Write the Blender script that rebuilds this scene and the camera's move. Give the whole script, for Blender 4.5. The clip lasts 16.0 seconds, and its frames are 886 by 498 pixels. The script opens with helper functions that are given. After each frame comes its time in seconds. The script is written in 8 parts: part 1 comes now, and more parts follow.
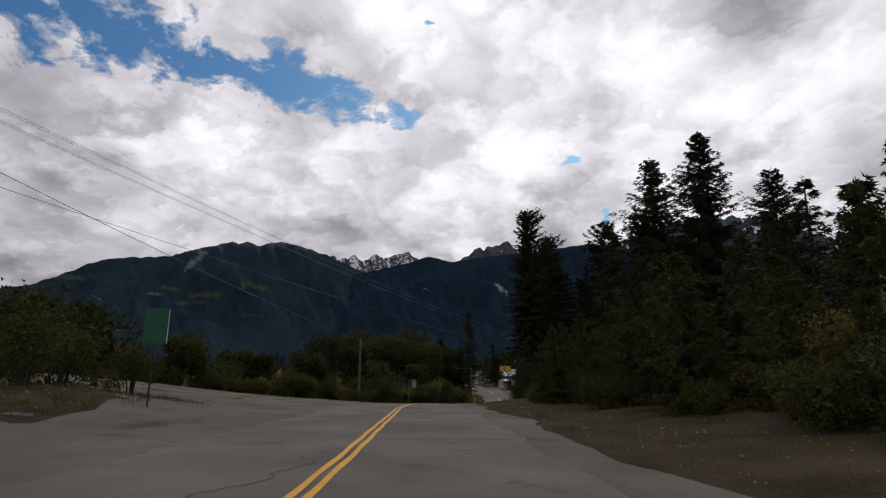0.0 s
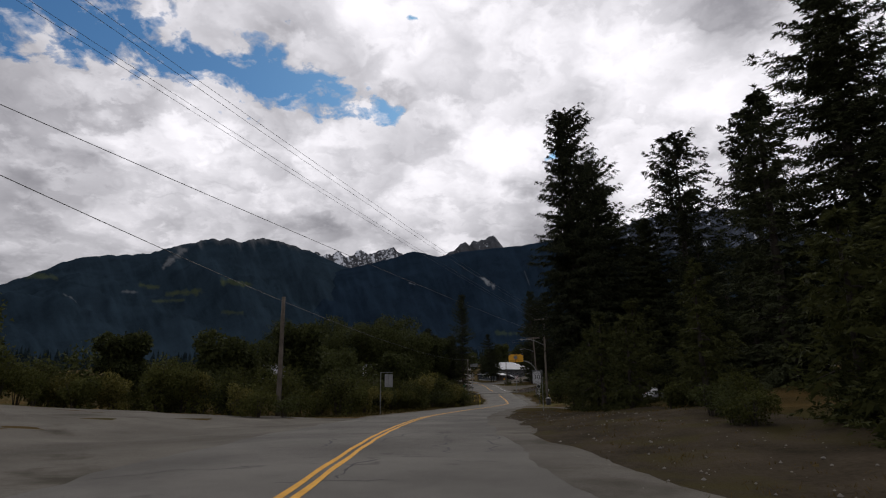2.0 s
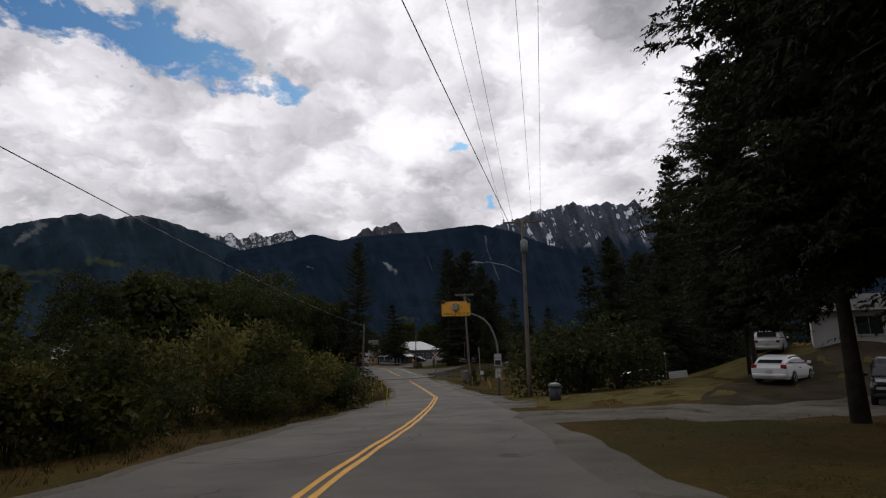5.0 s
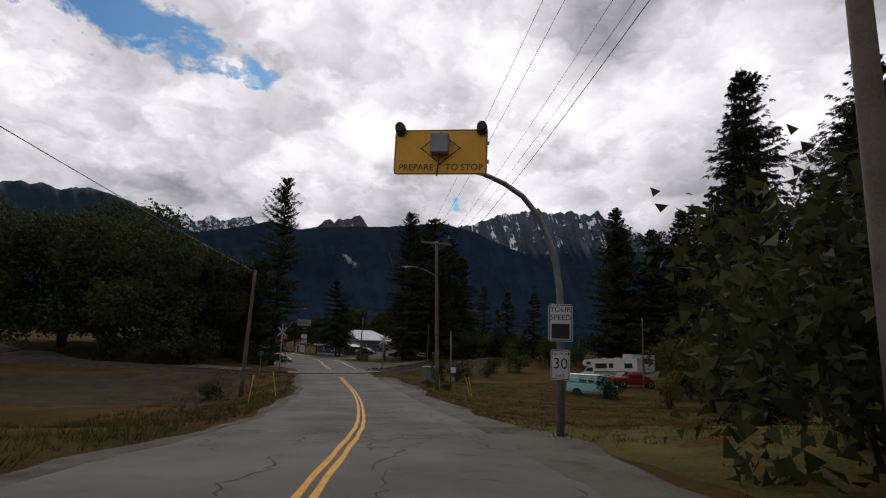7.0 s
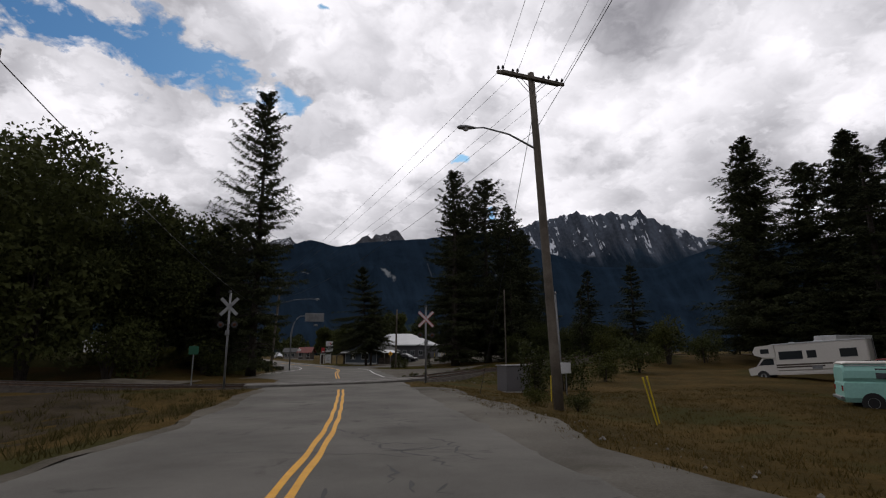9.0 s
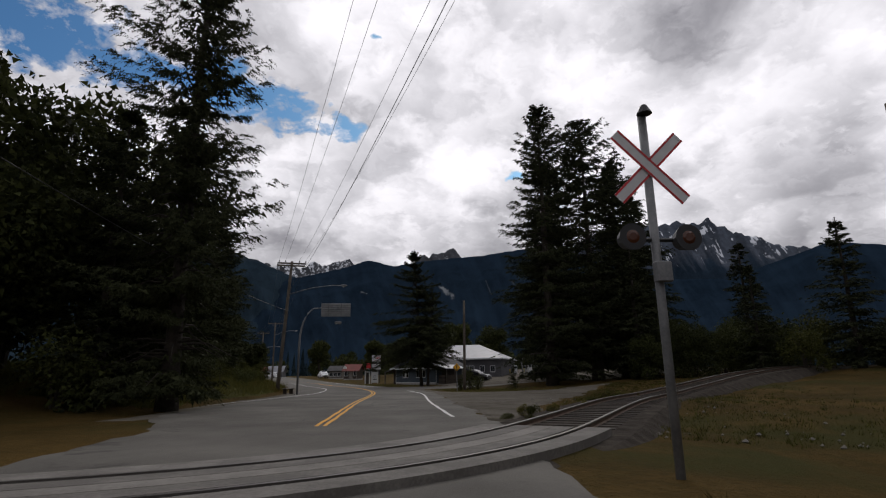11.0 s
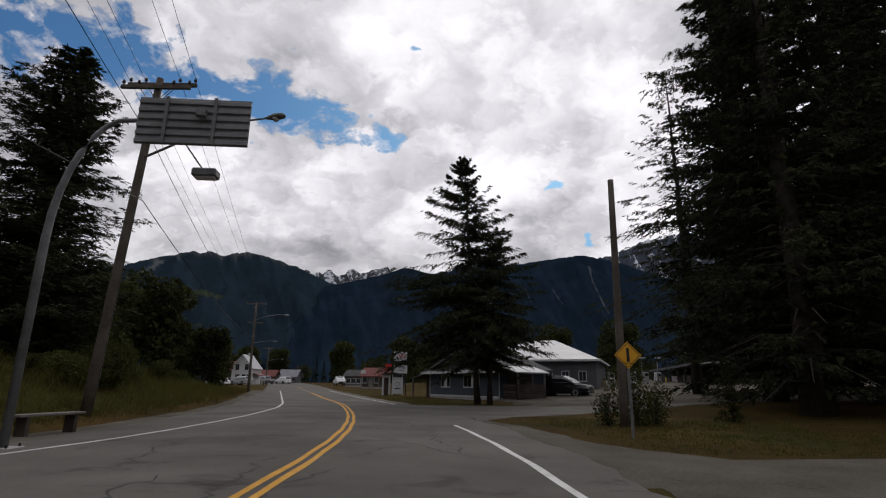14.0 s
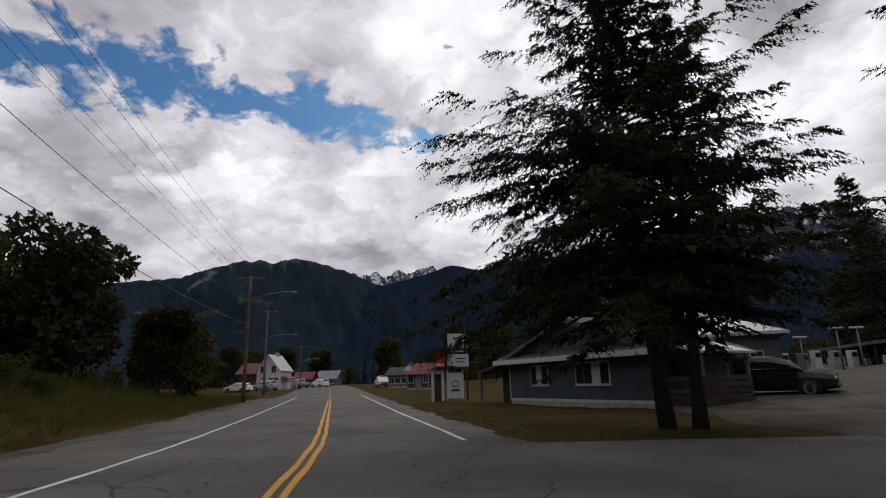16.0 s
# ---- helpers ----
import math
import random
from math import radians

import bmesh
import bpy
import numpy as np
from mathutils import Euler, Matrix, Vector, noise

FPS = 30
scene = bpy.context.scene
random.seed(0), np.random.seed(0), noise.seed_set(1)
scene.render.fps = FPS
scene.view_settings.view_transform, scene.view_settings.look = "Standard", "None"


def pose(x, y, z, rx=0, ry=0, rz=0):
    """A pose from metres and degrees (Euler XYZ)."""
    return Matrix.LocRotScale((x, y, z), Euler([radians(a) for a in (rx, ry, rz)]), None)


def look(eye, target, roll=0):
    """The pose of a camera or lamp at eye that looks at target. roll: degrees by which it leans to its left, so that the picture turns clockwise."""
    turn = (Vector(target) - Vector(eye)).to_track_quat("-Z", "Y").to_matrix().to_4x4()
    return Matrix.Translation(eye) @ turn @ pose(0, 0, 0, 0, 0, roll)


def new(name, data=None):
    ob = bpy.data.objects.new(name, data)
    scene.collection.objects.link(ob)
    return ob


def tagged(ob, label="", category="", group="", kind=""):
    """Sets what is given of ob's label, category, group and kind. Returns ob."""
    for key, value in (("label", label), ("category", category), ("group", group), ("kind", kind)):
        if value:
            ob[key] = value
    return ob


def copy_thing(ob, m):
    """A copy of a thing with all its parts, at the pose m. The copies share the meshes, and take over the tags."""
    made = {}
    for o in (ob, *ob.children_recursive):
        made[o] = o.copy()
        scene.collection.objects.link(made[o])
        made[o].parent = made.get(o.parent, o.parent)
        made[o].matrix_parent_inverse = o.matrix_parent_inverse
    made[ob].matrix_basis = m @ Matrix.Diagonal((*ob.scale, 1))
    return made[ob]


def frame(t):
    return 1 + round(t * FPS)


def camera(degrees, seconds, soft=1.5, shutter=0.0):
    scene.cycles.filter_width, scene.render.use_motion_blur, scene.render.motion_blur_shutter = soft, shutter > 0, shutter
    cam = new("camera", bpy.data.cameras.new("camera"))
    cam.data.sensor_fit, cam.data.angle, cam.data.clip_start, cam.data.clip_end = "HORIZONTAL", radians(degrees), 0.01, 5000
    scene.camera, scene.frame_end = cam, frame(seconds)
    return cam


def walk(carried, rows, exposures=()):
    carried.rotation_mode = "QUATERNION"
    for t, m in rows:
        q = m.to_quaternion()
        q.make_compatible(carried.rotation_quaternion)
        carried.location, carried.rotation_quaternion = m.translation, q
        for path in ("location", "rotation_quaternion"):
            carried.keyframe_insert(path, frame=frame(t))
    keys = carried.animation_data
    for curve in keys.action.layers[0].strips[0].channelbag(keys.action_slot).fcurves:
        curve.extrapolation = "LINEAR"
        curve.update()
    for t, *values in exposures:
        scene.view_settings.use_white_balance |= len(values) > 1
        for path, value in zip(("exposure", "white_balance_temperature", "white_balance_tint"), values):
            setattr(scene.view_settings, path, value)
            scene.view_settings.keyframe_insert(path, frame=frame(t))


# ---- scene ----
cam = camera(80.00, 16.0, soft=1.15)
PATH = [
    (0.0, pose(0.000, 0.000, 1.200, 101.952, -0.345, -0.002)),
    (0.5, pose(-0.269, 7.185, 0.922, 101.870, 0.067, -0.209)),
    (1.0, pose(-0.504, 14.372, 0.635, 101.795, 0.420, -0.520)),
    (1.5, pose(-0.701, 21.564, 0.327, 101.654, 0.755, -0.827)),
    (2.0, pose(-0.652, 28.768, -0.029, 101.515, 0.558, -1.459)),
    (2.5, pose(-0.555, 36.043, -0.431, 101.312, 0.771, -2.221)),
    (3.0, pose(-0.363, 43.394, -0.897, 101.158, 1.071, -3.619)),
    (3.5, pose(0.004, 50.659, -1.426, 100.881, 1.136, -5.435)),
    (4.0, pose(0.539, 57.689, -2.029, 100.460, 1.027, -7.666)),
    (4.3, pose(1.194, 61.906, -2.380, 100.327, 1.488, -9.146)),
    (4.5, pose(1.641, 64.729, -2.608, 100.161, 1.548, -9.833)),
    (5.0, pose(2.893, 71.853, -3.134, 100.068, 1.023, -12.104)),
    (5.2, pose(3.491, 74.690, -3.336, 100.014, 0.757, -12.931)),
    (7.3, pose(10.623, 106.110, -5.600, 100.097, -2.254, -17.006)),
    (7.5, pose(11.262, 108.860, -5.841, 99.933, -1.698, -16.435)),
    (8.0, pose(12.643, 115.762, -6.360, 100.018, -1.013, -15.330)),
    (8.3, pose(13.375, 119.887, -6.668, 100.232, -0.629, -14.443)),
    (8.5, pose(13.880, 122.616, -6.863, 100.511, 0.158, -13.803)),
    (9.0, pose(14.821, 129.373, -7.289, 101.295, 0.272, -12.195)),
    (9.5, pose(15.601, 135.818, -7.595, 101.948, 0.453, -10.584)),
    (9.7, pose(15.877, 138.376, -7.692, 102.281, 0.244, -9.932)),
    (11.8, pose(17.723, 164.056, -7.761, 105.430, 1.941, -4.019)),
    (12.0, pose(17.766, 166.141, -7.716, 106.054, 2.021, -3.777)),
    (12.5, pose(17.806, 171.289, -7.662, 105.364, 0.312, -3.496)),
    (13.0, pose(17.997, 176.465, -7.694, 104.772, 0.088, -2.715)),
    (13.5, pose(18.065, 181.486, -7.789, 104.607, -0.325, -2.305)),
    (14.0, pose(18.020, 186.532, -7.913, 104.424, -0.535, -1.888)),
    (14.5, pose(18.003, 191.649, -7.936, 104.284, 0.246, -1.037)),
    (15.0, pose(17.659, 196.879, -7.879, 104.176, 0.067, 0.040)),
    (15.5, pose(17.169, 202.040, -7.850, 104.236, 0.817, 1.640)),
    (16.0, pose(16.590, 207.116, -7.831, 104.219, 1.515, 3.569)),
]
walk(cam, PATH)
scene.view_settings.exposure = 0.0

# ---- world and light ----
def nodes_of(tree):
    return tree.nodes, tree.links


def math_node(n, l, op, a, b=None, c=None, clamp=False):
    m = n.new("ShaderNodeMath")
    m.operation, m.use_clamp = op, clamp
    for i, v in enumerate((a, b, c)):
        if v is None:
            continue
        if isinstance(v, (int, float)):
            m.inputs[i].default_value = v
        else:
            l.new(v, m.inputs[i])
    return m.outputs[0]


def mix_col(n, l, fac, a, b, mode="MIX"):
    m = n.new("ShaderNodeMix")
    m.data_type, m.blend_type = "RGBA", mode
    for sock, v in ((m.inputs[0], fac), (m.inputs[6], a), (m.inputs[7], b)):
        if isinstance(v, (int, float)):
            sock.default_value = v
        elif isinstance(v, tuple):
            sock.default_value = (*v[:3], 1)
        else:
            l.new(v, sock)
    return m.outputs[2]


def ramp(n, l, fac, stops):
    r = n.new("ShaderNodeValToRGB")
    e = r.color_ramp.elements
    while len(e) < len(stops):
        e.new(0.5)
    for i, (p, c) in enumerate(stops):
        e[i].position = p
        e[i].color = (c, c, c, 1) if isinstance(c, (int, float)) else (*c, 1)
    l.new(fac, r.inputs[0])
    return r.outputs[0]


def noise_tex(n, l, vec, scale, detail=5.0, rough=0.55, distort=0.0):
    t = n.new("ShaderNodeTexNoise")
    t.inputs["Scale"].default_value, t.inputs["Detail"].default_value = scale, detail
    t.inputs["Roughness"].default_value, t.inputs["Distortion"].default_value = rough, distort
    if vec is not None:
        l.new(vec, t.inputs["Vector"])
    return t.outputs["Fac"]


def capsule(n, l, px, py, a, b, ra, rb):
    """Distance of (px, py) from the line a-b, in units of its half width there."""
    bx, by = b[0] - a[0], b[1] - a[1]
    dx, dy = math_node(n, l, "SUBTRACT", px, a[0]), math_node(n, l, "SUBTRACT", py, a[1])
    dot = math_node(n, l, "ADD", math_node(n, l, "MULTIPLY", dx, bx), math_node(n, l, "MULTIPLY", dy, by))
    h = math_node(n, l, "DIVIDE", dot, max(bx * bx + by * by, 1e-6), clamp=True)
    ex = math_node(n, l, "SUBTRACT", dx, math_node(n, l, "MULTIPLY", h, bx))
    ey = math_node(n, l, "SUBTRACT", dy, math_node(n, l, "MULTIPLY", h, by))
    d = math_node(n, l, "SQRT", math_node(n, l, "ADD", math_node(n, l, "MULTIPLY", ex, ex), math_node(n, l, "MULTIPLY", ey, ey)))
    return math_node(n, l, "DIVIDE", d, math_node(n, l, "MULTIPLY_ADD", h, rb - ra, ra))


SUN_AZ, SUN_EL = 17.0, 38.0


def build_world():
    w = bpy.data.worlds.new("cloudy_sky")
    scene.world = w
    w.use_nodes = True
    n, l = nodes_of(w.node_tree)
    n.clear()
    out, bg = n.new("ShaderNodeOutputWorld"), n.new("ShaderNodeBackground")
    sky = n.new("ShaderNodeTexSky")
    sky.sky_type, sky.sun_disc = "NISHITA", False
    sky.sun_elevation, sky.sun_rotation = radians(SUN_EL), radians(SUN_AZ)
    tc = n.new("ShaderNodeTexCoord")
    d = tc.outputs["Generated"]
    sep = n.new("ShaderNodeSeparateXYZ")
    l.new(d, sep.inputs[0])
    x, y, z = sep.outputs
    # the cloud deck as a flat layer seen from below
    zz = math_node(n, l, "ADD", math_node(n, l, "MAXIMUM", z, 0.0), 0.42)
    comb = n.new("ShaderNodeCombineXYZ")
    px, py = math_node(n, l, "DIVIDE", x, zz), math_node(n, l, "DIVIDE", y, zz)
    l.new(px, comb.inputs[0]), l.new(py, comb.inputs[1])
    p = comb.outputs[0]
    big = noise_tex(n, l, p, 2.3, 2.0, 0.5, 0.2)
    mid = noise_tex(n, l, p, 5.0, 5.0, 0.46, 0.0)
    fine = noise_tex(n, l, p, 15.0, 7.0, 0.60, 0.2)
    # rounded heads of the clouds
    vor = n.new("ShaderNodeTexVoronoi")
    vor.feature = "SMOOTH_F1"
    vor.inputs["Scale"].default_value, vor.inputs["Detail"].default_value = 7.0, 2.0
    vor.inputs["Smoothness"].default_value = 0.6
    warp = n.new("ShaderNodeVectorMath")
    warp.operation = "ADD"
    off = n.new("ShaderNodeCombineXYZ")
    l.new(math_node(n, l, "MULTIPLY", math_node(n, l, "SUBTRACT", mid, 0.5), 0.5), off.inputs[0])
    l.new(math_node(n, l, "MULTIPLY", math_node(n, l, "SUBTRACT", fine, 0.5), 0.35), off.inputs[1])
    l.new(p, warp.inputs[0]), l.new(off.outputs[0], warp.inputs[1]), l.new(warp.outputs[0], vor.inputs["Vector"])
    puff = vor.outputs["Distance"]
    # openings of blue sky: a ragged band over the left of the valley and a few small holes
    gap = None
    for a, b, ra, rb in (((-0.82, 0.66), (-0.64, 0.735), 0.060, 0.075), ((-0.64, 0.735), (-0.53, 0.785), 0.075, 0.068), ((-0.53, 0.785), (-0.445, 0.865), 0.068, 0.062), ((-0.445, 0.865), (-0.33, 0.925), 0.062, 0.072), ((-0.33, 0.925), (-0.22, 1.0), 0.066, 0.050), ((-0.22, 1.0), (-0.10, 1.045), 0.046, 0.034), ((0.28, 1.18), (0.302, 1.16), 0.008, 0.010), ((0.425, 1.34), (0.44, 1.375), 0.010, 0.009), ((-0.03, 0.82), (-0.02, 0.822), 0.006, 0.006)):
        f = capsule(n, l, px, py, a, b, ra, rb)
        gap = f if gap is None else math_node(n, l, "MINIMUM", gap, f)
    ragged = math_node(n, l, "ADD", math_node(n, l, "MULTIPLY", math_node(n, l, "SUBTRACT", mid, 0.5), 3.4), math_node(n, l, "MULTIPLY", math_node(n, l, "SUBTRACT", fine, 0.5), 5.6))
    gap = math_node(n, l, "ADD", gap, ragged)
    cover = ramp(n, l, gap, [(0.30, 0.0), (0.80, 0.55), (1.0, 1.0)])
    # cloud brightness: thick grey bellies and thin white parts
    tone = math_node(n, l, "ADD", math_node(n, l, "MULTIPLY", big, 0.48), math_node(n, l, "MULTIPLY", mid, 0.40))
    tone = math_node(n, l, "ADD", tone, math_node(n, l, "MULTIPLY", fine, 0.05))
    tone = math_node(n, l, "ADD", tone, math_node(n, l, "MULTIPLY", math_node(n, l, "SUBTRACT", 0.42, puff), 0.13))
    tone = math_node(n, l, "MULTIPLY_ADD", tone, 1.12, -0.057)
    sd = Vector((math.sin(radians(SUN_AZ)) * math.cos(radians(SUN_EL)), math.cos(radians(SUN_AZ)) * math.cos(radians(SUN_EL)), math.sin(radians(SUN_EL))))
    dot = n.new("ShaderNodeVectorMath")
    dot.operation = "DOT_PRODUCT"
    l.new(d, dot.inputs[0])
    dot.inputs[1].default_value = sd
    near_sun = math_node(n, l, "POWER", math_node(n, l, "MAXIMUM", dot.outputs["Value"], 0.0), 10.0)
    tone = math_node(n, l, "ADD", tone, math_node(n, l, "MULTIPLY", near_sun, 0.13))
    cloud = ramp(n, l, tone, [(0.26, (0.29, 0.29, 0.31)), (0.34, (0.44, 0.44, 0.46)), (0.425, (0.66, 0.66, 0.68)), (0.515, (0.92, 0.915, 0.935)), (0.64, (1.16, 1.155, 1.165))])
    blue = mix_col(n, l, 1.0, sky.outputs[0], (0.030, 0.056, 0.074), "MULTIPLY")
    col = mix_col(n, l, cover, blue, cloud)
    low = ramp(n, l, z, [(0.0, 0.62), (0.16, 0.80), (0.32, 1.0)])
    col = mix_col(n, l, 1.0, col, low, "MULTIPLY")
    col = mix_col(n, l, 1.0, col, (1.015, 0.995, 1.03), "MULTIPLY")
    l.new(col, bg.inputs[0])
    bg.inputs[1].default_value = 1.0
    l.new(bg.outputs[0], out.inputs[0])
    lamp = bpy.data.lights.new("sun", "SUN")
    lamp.energy, lamp.angle, lamp.color = 0.7, radians(20), (1.0, 0.96, 0.9)
    new("sun", lamp).matrix_world = look(sd * 100, (0, 0, 0))


build_world()

# ---- materials ----
MATS = {}


def material(name, c1, c2, rough=0.85, scale=3.0, fine=40.0, bump=0.3, bump_scale=60.0, metal=0.0, per_object=0.0, dist=0.02, spec=0.3, stain=None, translucent=0.0):
    """A surface of two tones mixed at two scales, with relief."""
    if name in MATS:
        return MATS[name]
    m = bpy.data.materials.new(name)
    m.use_nodes = True
    n, l = nodes_of(m.node_tree)
    b = n["Principled BSDF"]
    tc = n.new("ShaderNodeTexCoord")
    geo = n.new("ShaderNodeNewGeometry")
    pos = geo.outputs["Position"]
    f1 = noise_tex(n, l, pos, scale, 4.0, 0.6)
    f2 = noise_tex(n, l, pos, fine, 3.0, 0.6)
    f = math_node(n, l, "ADD", math_node(n, l, "MULTIPLY", f1, 0.65), math_node(n, l, "MULTIPLY", f2, 0.35))
    if per_object:
        oi = n.new("ShaderNodeObjectInfo")
        f = math_node(n, l, "ADD", f, math_node(n, l, "MULTIPLY", math_node(n, l, "SUBTRACT", oi.outputs["Random"], 0.5), per_object))
    fac = ramp(n, l, f, [(0.36, 0.0), (0.64, 1.0)])
    col = mix_col(n, l, fac, c1, c2)
    if stain:
        s = ramp(n, l, noise_tex(n, l, pos, stain[1], 5.0, 0.65, 0.4), [(stain[2], 0.0), (stain[2] + 0.12, 1.0)])
        col = mix_col(n, l, s, col, stain[0])
    l.new(col, b.inputs["Base Color"])
    b.inputs["Roughness"].default_value, b.inputs["Metallic"].default_value = rough, metal
    b.inputs["Specular IOR Level"].default_value = spec
    if bump:
        bm = n.new("ShaderNodeBump")
        bm.inputs["Strength"].default_value, bm.inputs["Distance"].default_value = bump, dist
        l.new(noise_tex(n, l, pos, bump_scale, 3.0, 0.6), bm.inputs["Height"])
        l.new(bm.outputs[0], b.inputs["Normal"])
    if translucent:
        t = n.new("ShaderNodeBsdfTranslucent")
        l.new(col, t.inputs["Color"])
        mx = n.new("ShaderNodeMixShader")
        mx.inputs[0].default_value = translucent
        l.new(b.outputs[0], mx.inputs[1]), l.new(t.outputs[0], mx.inputs[2])
        l.new(mx.outputs[0], n["Material Output"].inputs[0])
    MATS[name] = m
    return m


def leafy(name, c1, c2, rough=0.7, translucent=0.3):
    """Foliage: tone varies leaf by leaf and plant by plant."""
    m = bpy.data.materials.new(name)
    m.use_nodes = True
    n, l = nodes_of(m.node_tree)
    b = n["Principled BSDF"]
    geo, oi = n.new("ShaderNodeNewGeometry"), n.new("ShaderNodeObjectInfo")
    f = math_node(n, l, "ADD", math_node(n, l, "MULTIPLY", geo.outputs["Random Per Island"], 0.7), math_node(n, l, "MULTIPLY", oi.outputs["Random"], 0.45))
    f = math_node(n, l, "ADD", f, math_node(n, l, "MULTIPLY", noise_tex(n, l, geo.outputs["Position"], 0.7, 3.0), 0.3))
    col = mix_col(n, l, ramp(n, l, f, [(0.25, 0.0), (1.1, 1.0)]), c1, c2)
    l.new(col, b.inputs["Base Color"])
    b.inputs["Roughness"].default_value, b.inputs["Specular IOR Level"].default_value = rough, 0.06
    t = n.new("ShaderNodeBsdfTranslucent")
    l.new(col, t.inputs["Color"])
    mx = n.new("ShaderNodeMixShader")
    mx.inputs[0].default_value = translucent
    l.new(b.outputs[0], mx.inputs[1]), l.new(t.outputs[0], mx.inputs[2])
    l.new(mx.outputs[0], n["Material Output"].inputs[0])
    return m


def plain(name, c, rough=0.5, metal=0.0, spec=0.4, vary=0.12, scale=8.0, bump=0.05):
    d = tuple(v * (1 - vary) for v in c)
    return material(name, d, c, rough, scale, 60.0, bump, 90.0, metal, 0.0, 0.005, spec)


def glass(name, tint=(0.02, 0.025, 0.03)):
    m = bpy.data.materials.new(name)
    m.use_nodes = True
    b = m.node_tree.nodes["Principled BSDF"]
    b.inputs["Base Color"].default_value = (*tint, 1)
    b.inputs["Roughness"].default_value, b.inputs["Specular IOR Level"].default_value = 0.06, 0.6
    return m


ASPHALT = material("worn_asphalt", (0.080, 0.075, 0.067), (0.147, 0.138, 0.124), 0.9, 0.35, 55.0, 0.5, 140.0, stain=((0.057, 0.054, 0.049), 0.8, 0.60), spec=0.12)
CRACK = plain("crack_tar", (0.022, 0.021, 0.02), 0.8)
YELLOW_PAINT = material("yellow_paint", (0.50, 0.24, 0.015), (0.66, 0.34, 0.03), 0.7, 4.0, 60.0, 0.4, 140.0)
WHITE_PAINT = material("white_paint", (0.45, 0.45, 0.43), (0.68, 0.68, 0.66), 0.7, 4.0, 60.0, 0.4, 140.0)
LOT_GRAVEL = material("packed_lot_gravel", (0.079, 0.072, 0.061), (0.145, 0.133, 0.114), 0.93, 0.3, 22.0, 0.7, 60.0, dist=0.02, stain=((0.056, 0.050, 0.039), 0.22, 0.56), spec=0.05)
GRAVEL = material("gravel", (0.077, 0.069, 0.056), (0.143, 0.129, 0.108), 0.95, 0.5, 16.0, 0.9, 28.0, dist=0.04, stain=((0.054, 0.047, 0.034), 0.35, 0.57), spec=0.03)
DIRT = material("brown_dirt", (0.024, 0.019, 0.012), (0.064, 0.050, 0.034), 0.97, 0.6, 12.0, 0.9, 22.0, dist=0.05, stain=((0.046, 0.038, 0.016), 0.5, 0.50), spec=0.03)
GRASS_GROUND = material("grass_ground", (0.036, 0.028, 0.009), (0.094, 0.060, 0.020), 0.97, 0.22, 7.0, 1.0, 14.0, dist=0.12, stain=((0.044, 0.042, 0.013), 0.13, 0.53), spec=0.03)
GREEN_BANK = material("green_bank_ground", (0.028, 0.031, 0.008), (0.068, 0.064, 0.018), 0.97, 0.4, 7.0, 1.0, 14.0, dist=0.12, spec=0.03)
LAWN = material("dry_lawn", (0.060, 0.054, 0.016), (0.120, 0.098, 0.034), 0.97, 0.5, 9.0, 1.0, 16.0, dist=0.08, stain=((0.080, 0.062, 0.024), 0.3, 0.52), spec=0.03)
SAND_GRAVEL = material("sandy_gravel", (0.090, 0.078, 0.061), (0.17, 0.15, 0.12), 0.95, 0.7, 18.0, 0.9, 28.0, dist=0.03, stain=((0.045, 0.038, 0.022), 0.6, 0.56), spec=0.03)
BALLAST = material("rail_ballast", (0.028, 0.024, 0.020), (0.075, 0.065, 0.055), 0.95, 2.0, 18.0, 1.0, 24.0, dist=0.06, spec=0.03)
STONE = material("pale_stone", (0.075, 0.07, 0.062), (0.17, 0.158, 0.14), 0.9, 3.0, 30.0, 0.4, 40.0, per_object=0.4)
FIR_LEAF = leafy("fir_needles", (0.012, 0.0145, 0.009), (0.043, 0.048, 0.022), 0.9, 0.1)
FIR_YOUNG = leafy("young_fir_needles", (0.015, 0.020, 0.008), (0.055, 0.058, 0.019), 0.8, 0.25)
BUSH_LEAF = leafy("bush_leaves", (0.017, 0.021, 0.007), (0.072, 0.075, 0.021), 0.75, 0.3)
BUSH_PALE = leafy("pale_bush_leaves", (0.028, 0.031, 0.009), (0.135, 0.12, 0.034), 0.7, 0.35)
BROAD_LEAF = leafy("broad_leaves", (0.013, 0.017, 0.007), (0.058, 0.065, 0.021), 0.7, 0.25)
DRY_GRASS = leafy("dry_grass", (0.046, 0.037, 0.012), (0.110, 0.074, 0.025), 0.95, 0.4)
DARK_GRASS = leafy("dark_rough_grass", (0.018, 0.018, 0.006), (0.062, 0.052, 0.017), 0.9, 0.3)
GREEN_GRASS = leafy("green_grass", (0.028, 0.032, 0.008), (0.10, 0.094, 0.025), 0.9, 0.35)
BARK = material("dark_bark", (0.016, 0.013, 0.010), (0.05, 0.041, 0.033), 0.95, 3.0, 22.0, 0.9, 30.0, dist=0.03)
POLE_WOOD = material("weathered_pole_wood", (0.065, 0.054, 0.043), (0.14, 0.12, 0.098), 0.9, 1.5, 26.0, 0.5, 30.0, dist=0.01, per_object=0.2)
GALV = material("galvanised_steel", (0.13, 0.133, 0.137), (0.22, 0.224, 0.228), 0.6, 3.0, 30.0, 0.08, 60.0, metal=0.45)
DARK_METAL = plain("dark_metal", (0.025, 0.025, 0.027), 0.5, 0.3)
